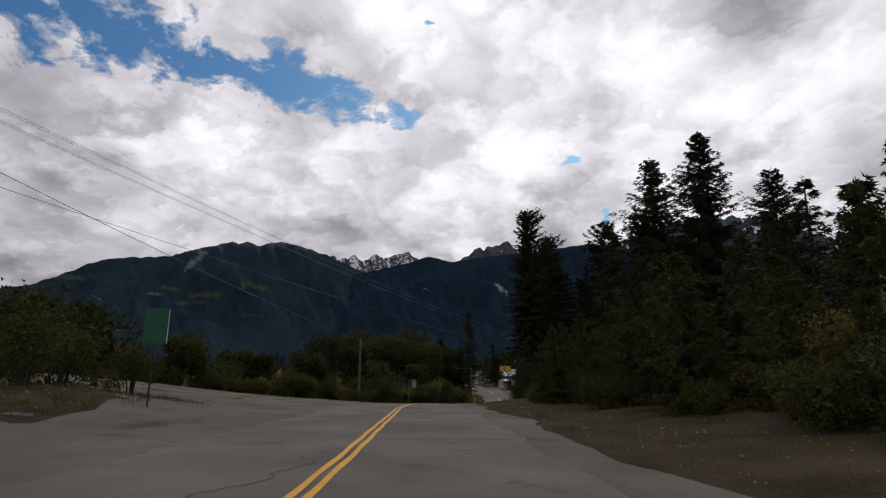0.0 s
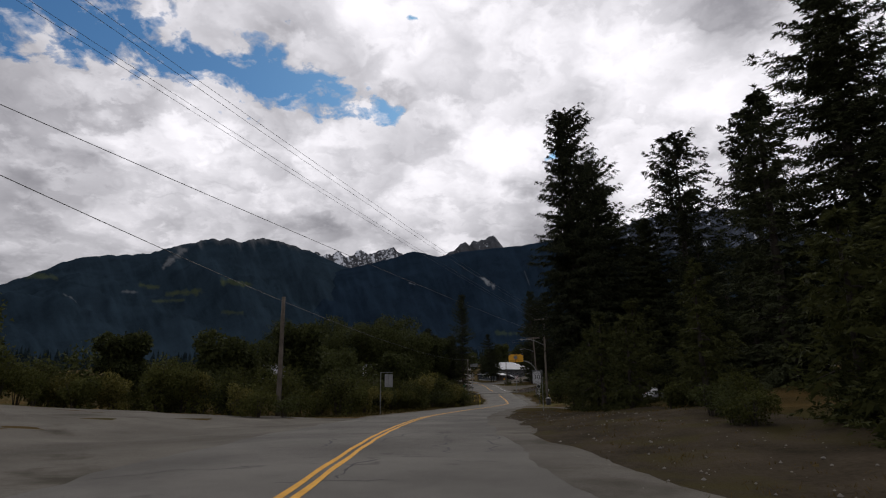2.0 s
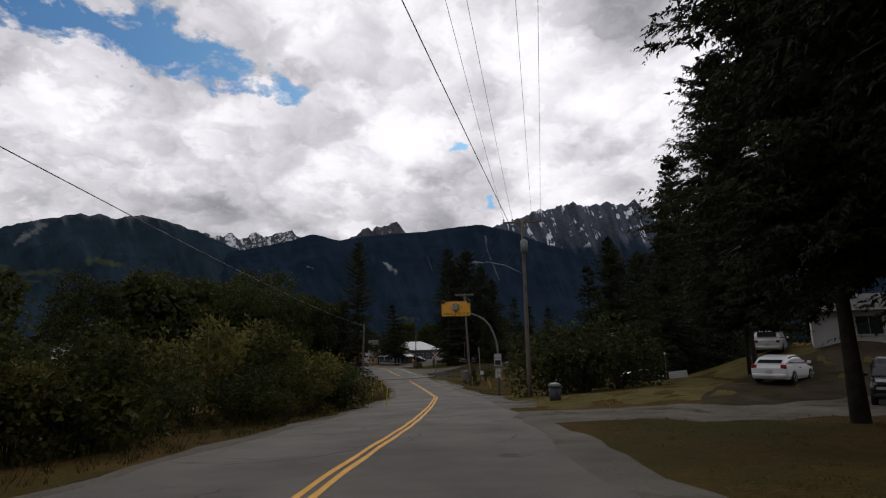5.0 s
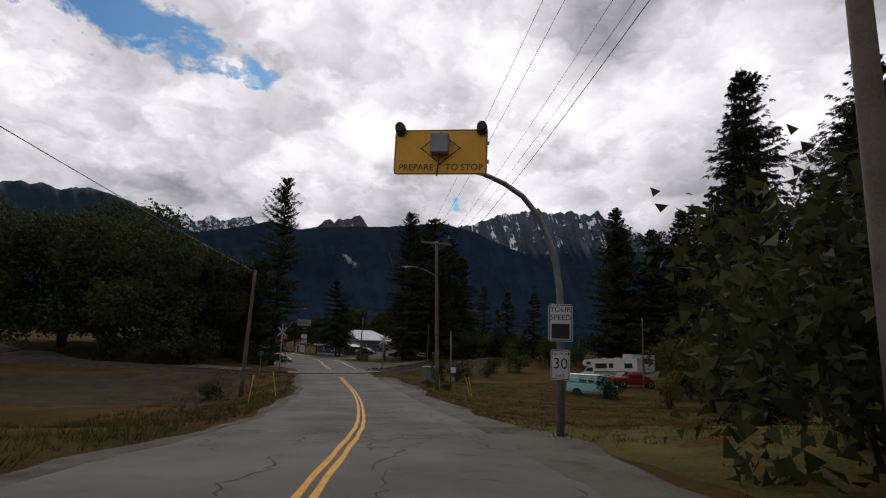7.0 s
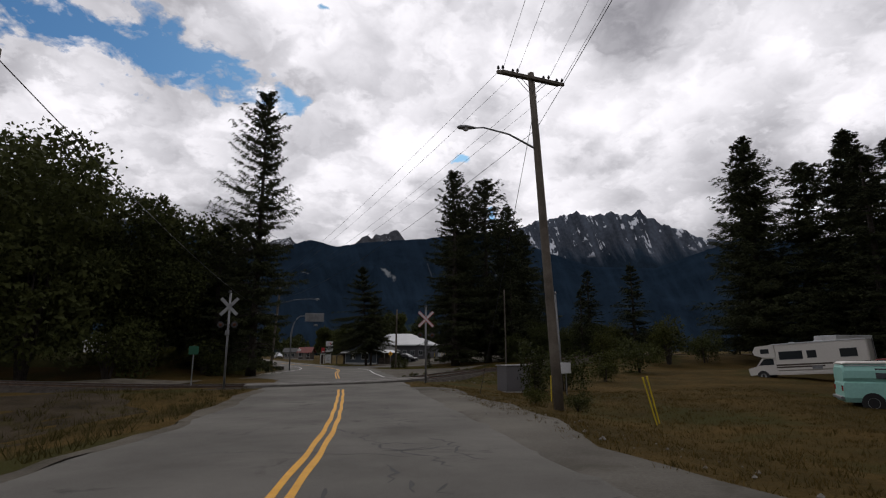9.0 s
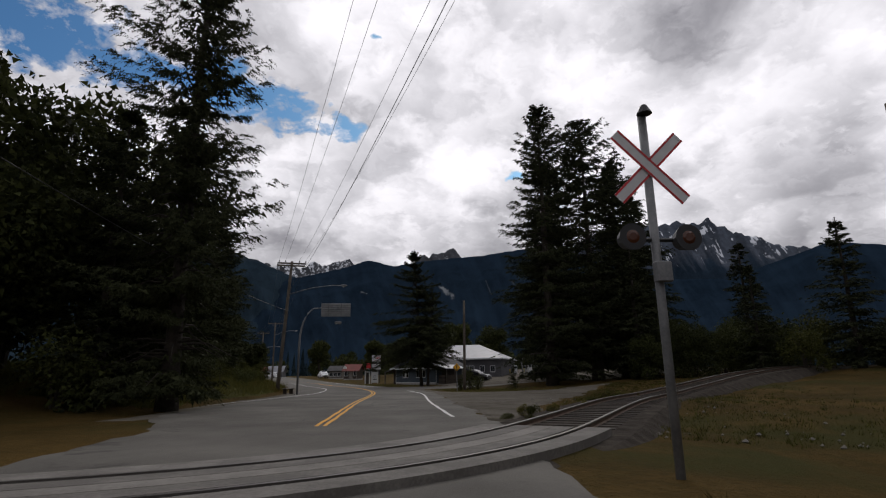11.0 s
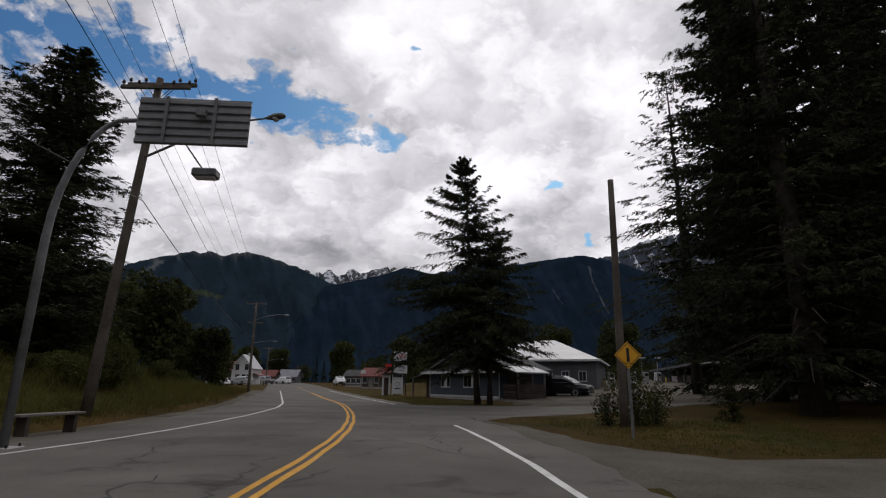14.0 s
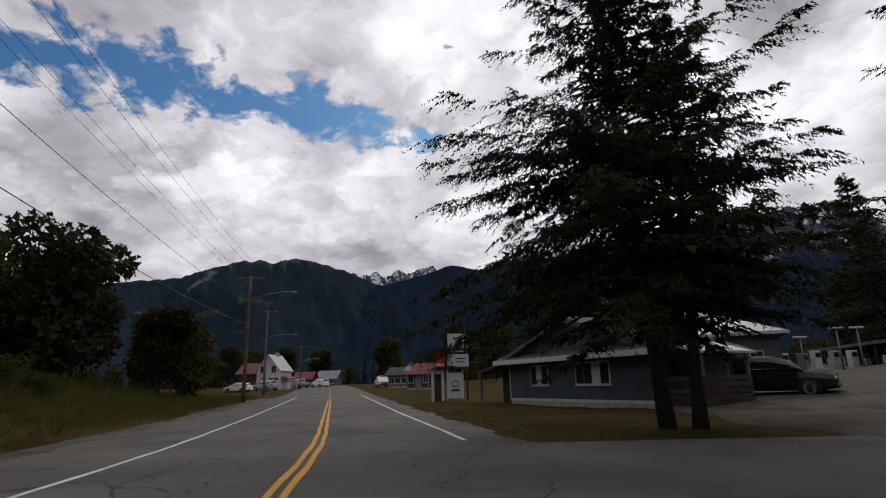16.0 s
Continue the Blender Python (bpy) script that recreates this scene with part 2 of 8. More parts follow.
WIRE = plain("black_cable", (0.012, 0.012, 0.013), 0.6)
RUST = material("rusty_rail_steel", (0.055, 0.035, 0.024), (0.12, 0.08, 0.055), 0.75, 3.0, 40.0, 0.3, 60.0, metal=0.3)
RAIL_TOP = plain("polished_rail_head", (0.10, 0.092, 0.085), 0.5, 0.8)
SLEEPER = material("tarred_sleeper_wood", (0.018, 0.014, 0.011), (0.045, 0.036, 0.029), 0.95, 2.0, 24.0, 0.5, 30.0, per_object=0.3)
SIGN_WHITE = plain("white_sign_sheet", (0.50, 0.505, 0.51), 0.45)
SIGN_BLACK = plain("black_sign_film", (0.010, 0.010, 0.011), 0.5)
SIGN_YELLOW = plain("yellow_sign_sheet", (0.72, 0.36, 0.015), 0.45)
SIGN_GREEN = plain("green_sign_sheet", (0.004, 0.07, 0.035), 0.5)
SIGN_BACK = material("bare_aluminium_back", (0.17, 0.175, 0.18), (0.26, 0.265, 0.27), 0.6, 2.0, 30.0, 0.05, 60.0, metal=0.4)
SIGN_RED = plain("red_sign_film", (0.42, 0.02, 0.025), 0.5)
STAKE_YELLOW = plain("yellow_marker_paint", (0.55, 0.42, 0.02), 0.6)
CONCRETE = material("rough_concrete", (0.22, 0.21, 0.2), (0.38, 0.37, 0.35), 0.9, 3.0, 30.0, 0.4, 40.0)
GLASS = glass("dark_glass")
BLUE_SIDING = material("blue_grey_siding", (0.036, 0.048, 0.062), (0.058, 0.076, 0.095), 0.8, 0.8, 20.0, 0.2, 30.0)
GREY_SIDING = material("grey_siding", (0.055, 0.055, 0.062), (0.095, 0.095, 0.10), 0.8, 0.8, 20.0, 0.2, 30.0)
TRIM = material("white_trim_paint", (0.36, 0.37, 0.38), (0.52, 0.53, 0.54), 0.6, 3.0, 30.0, 0.1, 40.0)
METAL_ROOF = material("pale_metal_roof", (0.16, 0.165, 0.18), (0.225, 0.23, 0.25), 0.5, 0.8, 20.0, 0.05, 40.0, metal=0.2)
RED_ROOF = material("red_metal_roof", (0.10, 0.018, 0.013), (0.16, 0.028, 0.020), 0.5, 0.8, 20.0, 0.05, 40.0)
DARK_ROOF = material("dark_shingle_roof", (0.035, 0.035, 0.036), (0.075, 0.074, 0.073), 0.9, 1.0, 18.0, 0.4, 20.0)
WHITE_WALL = material("white_painted_wall", (0.40, 0.40, 0.39), (0.55, 0.55, 0.54), 0.8, 0.7, 20.0, 0.1, 30.0)
BROWN_WOOD = material("dark_brown_boards", (0.03, 0.024, 0.019), (0.075, 0.06, 0.048), 0.9, 1.5, 24.0, 0.4, 30.0, per_object=0.3)
GREY_WOOD = material("grey_weathered_boards", (0.10, 0.092, 0.083), (0.19, 0.178, 0.16), 0.9, 1.5, 24.0, 0.4, 30.0, per_object=0.3)
RUBBER = plain("tyre_rubber", (0.014, 0.014, 0.015), 0.85)
RIM = plain("alloy_rim", (0.32, 0.33, 0.34), 0.35, 0.8)
CAR_WHITE = plain("white_car_paint", (0.68, 0.69, 0.70), 0.22, 0.0, 0.6, 0.05)
CAR_GREY = plain("dark_grey_car_paint", (0.06, 0.063, 0.068), 0.25, 0.4, 0.6, 0.08)
CAR_BLACK = plain("black_car_paint", (0.012, 0.012, 0.014), 0.2, 0.1, 0.6, 0.05)
CAR_RED = plain("red_car_paint", (0.20, 0.018, 0.016), 0.3, 0.1, 0.5, 0.1)
CAR_MINT = plain("faded_mint_paint", (0.27, 0.52, 0.46), 0.45, 0.0, 0.4, 0.14)
CAR_SILVER = plain("silver_car_paint", (0.36, 0.37, 0.38), 0.28, 0.5, 0.5, 0.06)
RV_CREAM = plain("cream_fibreglass", (0.55, 0.53, 0.49), 0.4, 0.0, 0.4, 0.08)
LAMP_RED = plain("red_lamp_plastic", (0.28, 0.012, 0.012), 0.25)
LAMP_CLEAR = plain("clear_lamp_plastic", (0.55, 0.56, 0.57), 0.15, 0.2)
LENS_AMBER = plain("dark_amber_lens", (0.06, 0.018, 0.008), 0.2)
# dark woods colour with the blue of distance haze mixed in
FOREST_HAZED = material("hazed_far_forest", (0.0085, 0.014, 0.017), (0.019, 0.029, 0.033), 1.0, 0.012, 0.09, 1.0, 0.06, dist=12.0, spec=0.0)

# ---- mesh helpers ----


def link_mesh(name, me, mat, parent=None, label=""):
    if isinstance(mat, (list, tuple)):
        for m in mat:
            me.materials.append(m)
    else:
        me.materials.append(mat)
    ob = new(name, me)
    if parent is not None:
        ob.parent = parent
    if label:
        tagged(ob, label)
    return ob


def part(name, bm, mat, parent=None, label="", smooth=False):
    """Links a bmesh as one mesh object under a thing or a part."""
    me = bpy.data.meshes.new(name)
    bmesh.ops.recalc_face_normals(bm, faces=bm.faces)
    bm.to_mesh(me)
    bm.free()
    if smooth:
        for p in me.polygons:
            p.use_smooth = True
    return link_mesh(name, me, mat, parent, label)


def arrays(name, verts, faces, mat, parent=None, label="", smooth=False):
    me = bpy.data.meshes.new(name)
    me.from_pydata(verts if isinstance(verts, list) else verts.tolist(), [], faces if isinstance(faces, list) else faces.tolist())
    if smooth:
        me.polygons.foreach_set("use_smooth", [True] * len(me.polygons))
    me.update()
    return link_mesh(name, me, mat, parent, label)


def thing(name, m, label, category, group="", kind=""):
    """The empty at a thing's base, under which its parts hang."""
    ob = new(name)
    ob.matrix_world = m
    ob.empty_display_size = 0.2
    return tagged(ob, label, category, group, kind)


def add_box(bm, lo, hi, m=None, bevel=0.0):
    c = [(a + b) / 2 for a, b in zip(lo, hi)]
    s = [abs(b - a) for a, b in zip(lo, hi)]
    r = bmesh.ops.create_cube(bm, size=1.0, matrix=Matrix.Translation(c) @ Matrix.Diagonal((*s, 1)))
    vs = r["verts"]
    if bevel:
        es = list({e for v in vs for e in v.link_edges})
        rb = bmesh.ops.bevel(bm, geom=es, offset=bevel, segments=1, affect="EDGES")
        vs = list({v for f in rb["faces"] for v in f.verts} | {v for v in vs if v.is_valid})
    if m is not None:
        bmesh.ops.transform(bm, matrix=m, verts=[v for v in vs if v.is_valid])
    return bm


def box(lo, hi, m=None, bevel=0.0):
    return add_box(bmesh.new(), lo, hi, m, bevel)


def add_tube(bm, pts, radii, sides=8, caps=True):
    """A tube along a line of points, with a radius at each."""
    pts = [Vector(p) for p in pts]
    if isinstance(radii, (int, float)):
        radii = [radii] * len(pts)
    rings = []
    for i, p in enumerate(pts):
        t = (pts[min(i + 1, len(pts) - 1)] - pts[max(i - 1, 0)]).normalized()
        ref = Vector((0, 0, 1)) if abs(t.z) < 0.9 else Vector((1, 0, 0))
        a = t.cross(ref).normalized()
        b = t.cross(a)
        rings.append([bm.verts.new(p + radii[i] * (math.cos(k * math.tau / sides) * a + math.sin(k * math.tau / sides) * b)) for k in range(sides)])
    for r0, r1 in zip(rings, rings[1:]):
        for k in range(sides):
            bm.faces.new((r0[k], r0[(k + 1) % sides], r1[(k + 1) % sides], r1[k]))
    if caps:
        bm.faces.new(rings[0][::-1])
        bm.faces.new(rings[-1])
    return bm


def tube(pts, radii, sides=8):
    return add_tube(bmesh.new(), pts, radii, sides)


def prism(poly, axis_lo, axis_hi, axis="y"):
    """A flat outline pulled through a depth; the outline is (x, z) for axis y, (y, z) for axis x, (x, y) for axis z."""
    bm = bmesh.new()

    def put(p, d):
        return {"y": (p[0], d, p[1]), "x": (d, p[0], p[1]), "z": (p[0], p[1], d)}[axis]

    a = [bm.verts.new(put(p, axis_lo)) for p in poly]
    b = [bm.verts.new(put(p, axis_hi)) for p in poly]
    bm.faces.new(a)
    bm.faces.new(b[::-1])
    for i in range(len(poly)):
        j = (i + 1) % len(poly)
        bm.faces.new((a[j], a[i], b[i], b[j]))
    return bm


def lettering(name, text, height, mat, parent, m, label=""):
    """Raised flat letters in the built-in font, centred."""
    cu = bpy.data.curves.new(name, "FONT")
    cu.body, cu.size, cu.align_x, cu.align_y, cu.extrude = text, height * 1.38, "CENTER", "CENTER", 0.002
    tmp = new(name, cu)
    dg = bpy.context.evaluated_depsgraph_get()
    me = bpy.data.meshes.new_from_object(tmp.evaluated_get(dg))
    bpy.data.objects.remove(tmp)
    me.transform(m)
    return link_mesh(name, me, mat, parent, label)


# ---- ground and road plan ----
YS = np.arange(-80.0, 700.0, 0.5)
_cy = [-80, -40, 0, 8, 15.5, 22.8, 30.2, 38, 45.7, 53.6, 60.7, 66.6, 73.7, 80.6, 88, 99, 117, 124.5, 131.5, 137.9, 143.6, 155, 170, 179.2, 181.4, 186, 190.4, 194.2, 199.8, 205.2, 210.8, 216.1, 219, 230, 251, 300, 340, 420, 700]
_cx = [-1.0, -1.2, -1.5, -1.57, -1.83, -2.06, -2.36, -2.33, -2.13, -1.6, -0.82, 0.09, 1.55, 3.22, 5.35, 8.0, 11.93, 13.07, 14.0, 14.66, 15.09, 15.55, 15.68, 15.74, 15.76, 15.98, 16.18, 16.28, 16.12, 15.6, 14.74, 13.73, 13.15, 10.2, 4.6, -8.8, -20, -45, -140]
_zy = [-80, -40, 0, 14, 29, 43, 58, 72, 106, 116, 122, 129, 136, 142, 150, 158, 164, 172, 200, 232, 262, 300, 350, 420, 700]
_zz = [3.0, 1.45, 0.0, -0.57, -1.24, -2.11, -3.22, -4.33, -6.82, -7.56, -8.05, -8.46, -8.75, -8.9, -8.98, -8.9, -8.9, -8.95, -9.06, -9.06, -8.85, -8.25, -7.8, -7.5, -7.5]


def _smooth(v, k):
    pad = np.r_[np.full(k, v[0]), v, np.full(k, v[-1])]
    return np.convolve(pad, np.hanning(2 * k + 1) / np.hanning(2 * k + 1).sum(), "valid")


XC, ZC = _smooth(np.interp(YS, _cy, _cx), 12), _smooth(np.interp(YS, _zy, _zz), 10)


def xc(y):
    return np.interp(y, YS, XC)


def zr(y):
    return np.interp(y, YS, ZC)


def step(a, b, v):
    t = np.clip((np.asarray(v, float) - a) / (b - a), 0, 1)
    return t * t * (3 - 2 * t)


def lumps(x, y, s, seed):
    return np.sin(x * s + seed) * np.cos(y * s * 1.3 + 2 * seed) + 0.5 * np.sin(x * s * 2.3 - y * s * 1.7 + seed)


def gh(x, y):
    """Height of the natural ground."""
    x, y = np.asarray(x, float), np.asarray(y, float)
    u = x - xc(y)
    z = zr(y)
    left, right = np.clip(-u - 8, 0, None), np.clip(u - 5, 0, None)
    w = 1 - step(50, 75, y)
    z = z + w * np.clip(0.095 * left, 0, 3.2)
    z = z + 0.55 * np.exp(-((x + 14) ** 2 + (y - 21) ** 2) / 30)
    wb = step(172, 186, y) * (1 - step(225, 262, y))
    z = z + wb * np.clip(0.30 * np.clip(-u - 7.4, 0, None), 0, 2.0)
    w = 1 - step(55, 72, y)
    z = z + w * np.clip(0.10 * right, 0, 2.6)
    z = z - step(70, 80, y) * (1 - step(90, 98, y)) * np.clip(0.02 * right, 0, 0.35)
    w = step(90, 98, y) * (1 - step(108, 124, y))
    z = z + w * np.clip(0.052 * right, 0, 2.0)
    w = step(95, 102, y) * (1 - step(118, 134, y))
    z = z + w * np.clip(0.21 * np.clip(u - 20.3, 0, None), 0, 1.8)
    w = step(112, 126, y) * (1 - step(160, 178, y))
    z = z - w * np.clip(0.11 * right, 0, 0.55)
    w = step(118, 128, y) * (1 - step(148, 157, y))
    z = z - w * np.clip(0.14 * np.clip(-u - 4.3, 0, None), 0, 0.7)
    w = step(180, 196, y) * (1 - step(300, 340, y))
    z = z + w * np.clip(0.05 * np.clip(u - 14, 0, None), 0, 1.6)
    rough = np.clip((np.abs(u) - 4.6 - 5.5 * step(160, 172, y)) / 3, 0, 1) * np.clip(1 - (np.abs(u) - 60) / 200, 0.1, 1)
    z = z + rough * (0.05 * lumps(x, y, 0.9, 1.0) + 0.10 * lumps(x, y, 0.23, 4.0))
    return z - 0.05


def g1(x, y):
    return float(gh(x, y))


def ribbon(name, y0, y1, offs, mat, lift, dy=1.0, parent=None, label="", kind="structure", edge=0.0, follow="road", seed=0.0, rim=0):
    """A strip along the road between sideways offsets; its sides may wander by edge metres."""
    ys = np.arange(y0, y1 + 1e-6, dy)
    verts, faces = [], []
    k = len(offs)
    for y in ys:
        for i, o in enumerate(offs):
            oo = o(y) if callable(o) else o
            if edge and (i <= rim or i >= k - 1 - rim):
                oo += edge * (0.6 * math.sin(y * 0.9 + seed + (i > k / 2)) + 0.4 * math.sin(y * 2.1 + 2 * seed) + (0.3 * math.sin(y * 7.7 + (i > k / 2)) if dy < 0.6 else 0))
            x = float(xc(y)) + oo
            z = float(zr(y)) - 0.006 * abs(oo) if follow == "road" else g1(x, y)
            sunk = rim and (i in (0, k - 1) or y in (ys[0], ys[-1]))
            verts.append((x, float(y), z + ((-0.06 if follow == "road" else -0.035) if sunk else lift)))
    for r in range(len(ys) - 1):
        for i in range(k - 1):
            a = r * k + i
            faces.append((a, a + 1, a + k + 1, a + k))
    ob = arrays(name, verts, faces, mat, parent, label, smooth=True)
    return ob


def build_ground():
    u = np.r_[-3600, -2400, -1500, -900, -600, -420, -300, -220, -160, -120, -90, np.arange(-70, -30, 4.0), np.arange(-30, 30.1, 1.0), np.arange(34, 75, 4.0), 90, 120, 160, 220, 300, 420, 600, 900, 1500, 2400, 3600]
    ys = np.r_[-3000, -1500, -700, -300, -160, -110, np.arange(-80, 0, 4.0), np.arange(0, 262, 1.0), np.arange(262, 330, 4.0), 350, 380, 420, 480, 560, 680, 850, 1100, 1500, 2100, 3000, 4200]
    yy, uu = np.meshgrid(ys, u, indexing="ij")
    xx = np.where(np.abs(yy) < 700, xc(np.clip(yy, -80, 700)), xc(np.clip(yy, -80, 700))) + uu
    zz = gh(xx, np.clip(yy, -80, 700))
    inside = (uu > -3.1 - 3.2 * step(168, 186, yy)) & (uu < 3.1)
    zz = np.where(inside, zz - 0.12, zz)
    k = len(u)
    v = np.stack([xx, yy, zz], -1).reshape(-1, 3)
    i = np.arange(len(ys) - 1)[:, None] * k + np.arange(k - 1)[None]
    f = np.stack([i, i + 1, i + k + 1, i + k], -1).reshape(-1, 4)
    ob = arrays("ground", v, f, GRASS_GROUND, smooth=True)
    tagged(ob, "uneven ground of dry brown and green grass", "ground", kind="structure")


build_ground()

# ---- road, lots and verges ----
def road_left(y):
    return -3.9 - 3.7 * float(step(166, 180, y)) * (1 - 0.32 * float(step(182, 200, y))) * (1 - 0.35 * float(step(225, 262, y)))


def road_right(y):
    return 3.75 + 0.9 * float(step(162, 172, y))


road = ribbon("road", -60, 420, [lambda y: road_left(y) - 0.06, lambda y: road_left(y) + 0.14, -2.0, 0.0, 2.0, lambda y: road_right(y) - 0.14, lambda y: road_right(y) + 0.06], ASPHALT, 0.0, 0.5, edge=0.22, rim=1)
tagged(road, "worn grey two-lane asphalt road with cracks", "road", kind="structure")


def stripe(name, y0, y1, off, width, mat, label):
    def wob(y, s):
        return 0.012 * math.sin(y * 2.1 + s)
    ob = ribbon(name, y0, y1, [lambda y: off(y) - width / 2 + wob(y, 0), lambda y: off(y) + width / 2 + wob(y, 1)], mat, 0.006, 0.5, road, label)
    return ob


for o in (-0.10, 0.10):
    stripe("centre_line", -60, 156.3, lambda y, o=o: o, 0.105, YELLOW_PAINT, "solid yellow centre line")
    stripe("centre_line", 168.5, 250, lambda y, o=o: o, 0.105, YELLOW_PAINT, "solid yellow centre line")
for k in range(9):
    stripe("centre_line", 253 + 6 * k, 255.5 + 6 * k, lambda y: 0.0, 0.12, YELLOW_PAINT, "broken yellow centre line")
stripe("edge_line", 171, 203.2, lambda y: 3.5 - 0.4 * float(step(190, 206, y)), 0.12, WHITE_PAINT, "white edge line")
stripe("edge_line", 219.5, 262, lambda y: 3.3, 0.12, WHITE_PAINT, "white edge line")
stripe("edge_line", 181, 262, lambda y: float(np.interp(y, [180, 185, 191, 199, 207, 214], [-7.4, -6.75, -5.75, -4.6, -3.85, -3.4])), 0.12, WHITE_PAINT, "white edge line")

rng = random.Random(11)


def crack(x0, y0, heading, length, width):
    """A tarred crack that wanders over the road."""
    verts, faces = [], []
    x, y, h = x0, y0, heading
    n = max(4, int(length / 0.22))
    for i in range(n):
        w = width * rng.uniform(0.25, 1.0) * (0.4 if i in (0, n - 1) else 1)
        nx, ny = math.cos(h), -math.sin(h)
        z = zr(y) - 0.006 * abs(x) + 0.004
        verts += [(float(xc(y)) + x - nx * w, y - ny * w, float(z)), (float(xc(y)) + x + nx * w, y + ny * w, float(z))]
        if i:
            a = 2 * i - 2
            faces.append((a, a + 1, a + 3, a + 2))
        h = heading + rng.uniform(-0.9, 0.9)
        x, y = x + 0.22 * math.sin(h), y + 0.22 * math.cos(h)
        if abs(x) > 3.5:
            break
    if faces:
        arrays("crack", verts, faces, CRACK, road)


for k in range(110):
    y0 = rng.uniform(4, 235)
    if 154 < y0 < 169:
        continue
    crack(rng.choice((0.55, 0.75, 2.7, 2.2, -1.2, -2.2)) + rng.uniform(-0.3, 0.3), y0, rng.uniform(-0.25, 0.25), rng.uniform(2, 7), 0.034)
    if k % 2 == 0:
        crack(rng.uniform(-3.2, 2.0), y0 + rng.uniform(-2, 2), math.pi / 2 * rng.choice((-1, 1)) + rng.uniform(-0.3, 0.3), rng.uniform(1.0, 4.5), 0.02)


for k in range(46):
    y0 = rng.uniform(112, 153)
    crack(rng.gauss(1.1, 0.35), y0, rng.uniform(-0.4, 0.4) if k % 2 else rng.uniform(1.0, 2.0), rng.uniform(0.5, 1.8), 0.04)
for k in range(14):
    crack(rng.uniform(0.5, 1.6), rng.uniform(8, 30), rng.choice((0.0, 1.57)) + rng.uniform(-0.3, 0.3), rng.uniform(1.0, 3.0), 0.026)


def sheet(name, fx0, fx1, y0, y1, mat, label, lift=0.03, dy=1.0, cols=7, edge=0.35, seed=0.0):
    """Loose surface laid on the ground between two sideways offsets."""
    def at(k):
        def f(y):
            a, b = fx0(y), fx1(y)
            lip = min(0.22, 0.2 * abs(b - a))
            if k == 0 or k == cols + 1:
                return a if k == 0 else b
            return a + lip + (b - a - 2 * lip) * (k - 1) / (cols - 1)
        return f
    ob = ribbon(name, y0, y1, [at(k) for k in range(cols + 2)], mat, lift, dy, follow="ground", edge=edge, seed=seed, rim=1)
    return tagged(ob, label, "ground", kind="structure")


sheet("gravel_lot", lambda y: -26 + 2 * math.sin(y * 0.2) - 8 * float(step(20, 45, y)), lambda y: -3.5, -40, 61, LOT_GRAVEL, "flattened grey gravel lot beside the road", 0.03, cols=14, edge=0.18)
sheet("gravel_shoulder_1", lambda y: 3.4, lambda y: 4.55 + (0.45 + 0.3 * math.sin(y * 0.4)) * (1 - float(step(62, 86, y))), -40, 90, LOT_GRAVEL, "gravel shoulder at the edge of the asphalt", 0.038, cols=5, edge=0.2, seed=2)
sheet("dirt_bank", lambda y: 4.4, lambda y: 9.5 + 2.0 * math.sin(y * 0.17), -10, 76, DIRT, "bare brown dirt with dry weeds", 0.02, cols=6, edge=0.35, seed=3)
sheet("dirt_mound", lambda y: -15.5, lambda y: -9.6 + 1.2 * math.sin(y * 0.5), 13, 27, DIRT, "low mound of brown dirt", 0.05, cols=7, edge=0.5, seed=8)
sheet("gravel_shoulder_2", lambda y: -4.25 - 0.25 * math.sin(y * 0.3), lambda y: -3.5, 60, 158, GRAVEL, "gravel shoulder at the edge of the asphalt", 0.038, cols=4, edge=0.2, seed=4)
sheet("gravel_shoulder_3", lambda y: 3.4, lambda y: 5.3 + 0.9 * float(step(135, 152, y)) + 0.35 * math.sin(y * 0.4), 95, 158, LOT_GRAVEL, "gravel shoulder at the edge of the asphalt", 0.038, cols=4, edge=0.18, seed=5)
sheet("rubble_patch", lambda y: -32.0, lambda y: -8.0 - 0.5 * math.sin(y * 0.7), 137, 157, DIRT, "dark rubble and bare dirt beside the railway", 0.02, cols=16, edge=1.2, seed=21)
sheet("driveway", lambda y: 3.5, lambda y: 26.0, 86.0, 93.2, GRAVEL, "gravel driveway leading off the road", 0.034, cols=16, edge=0.45, seed=6)
sheet("parking_ground", lambda y: 10.5 + 0.85 * (y - 91), lambda y: 36.0, 91, 103, DIRT, "packed dirt parking ground under the firs", 0.035, cols=14, edge=0.4, seed=7)
sheet("lawn", lambda y: 5.2, lambda y: 30.0, 92.8, 124, LAWN, "short yellow-green lawn beside the driveway", 0.012, cols=14, edge=0.3, seed=17)
sheet("gravel_yard", lambda y: float(np.interp(y, [195.5, 196.0, 197, 199, 201, 203], [4.3, 9.8, 12.5, 15.2, 17.3, 19.5])), lambda y: float(np.interp(y, [166, 172, 178, 184, 190, 195, 203], [5.5, 6.5, 8.5, 11.5, 14.5, 17.0, 22.0])), 166, 202, GRAVEL, "gravel turnout beside the road", 0.02, 0.5, cols=12, edge=0.35, seed=9)
sheet("gravel_shoulder_5", lambda y: 4.3, lambda y: float(np.interp(y, [193, 195.4, 197, 199, 203, 206], [6.6, 7.2, 6.1, 5.6, 5.2, 4.7])), 193, 206, GRAVEL, "gravel shoulder at the edge of the asphalt", 0.038, 0.5, cols=4, edge=0.15, seed=14)
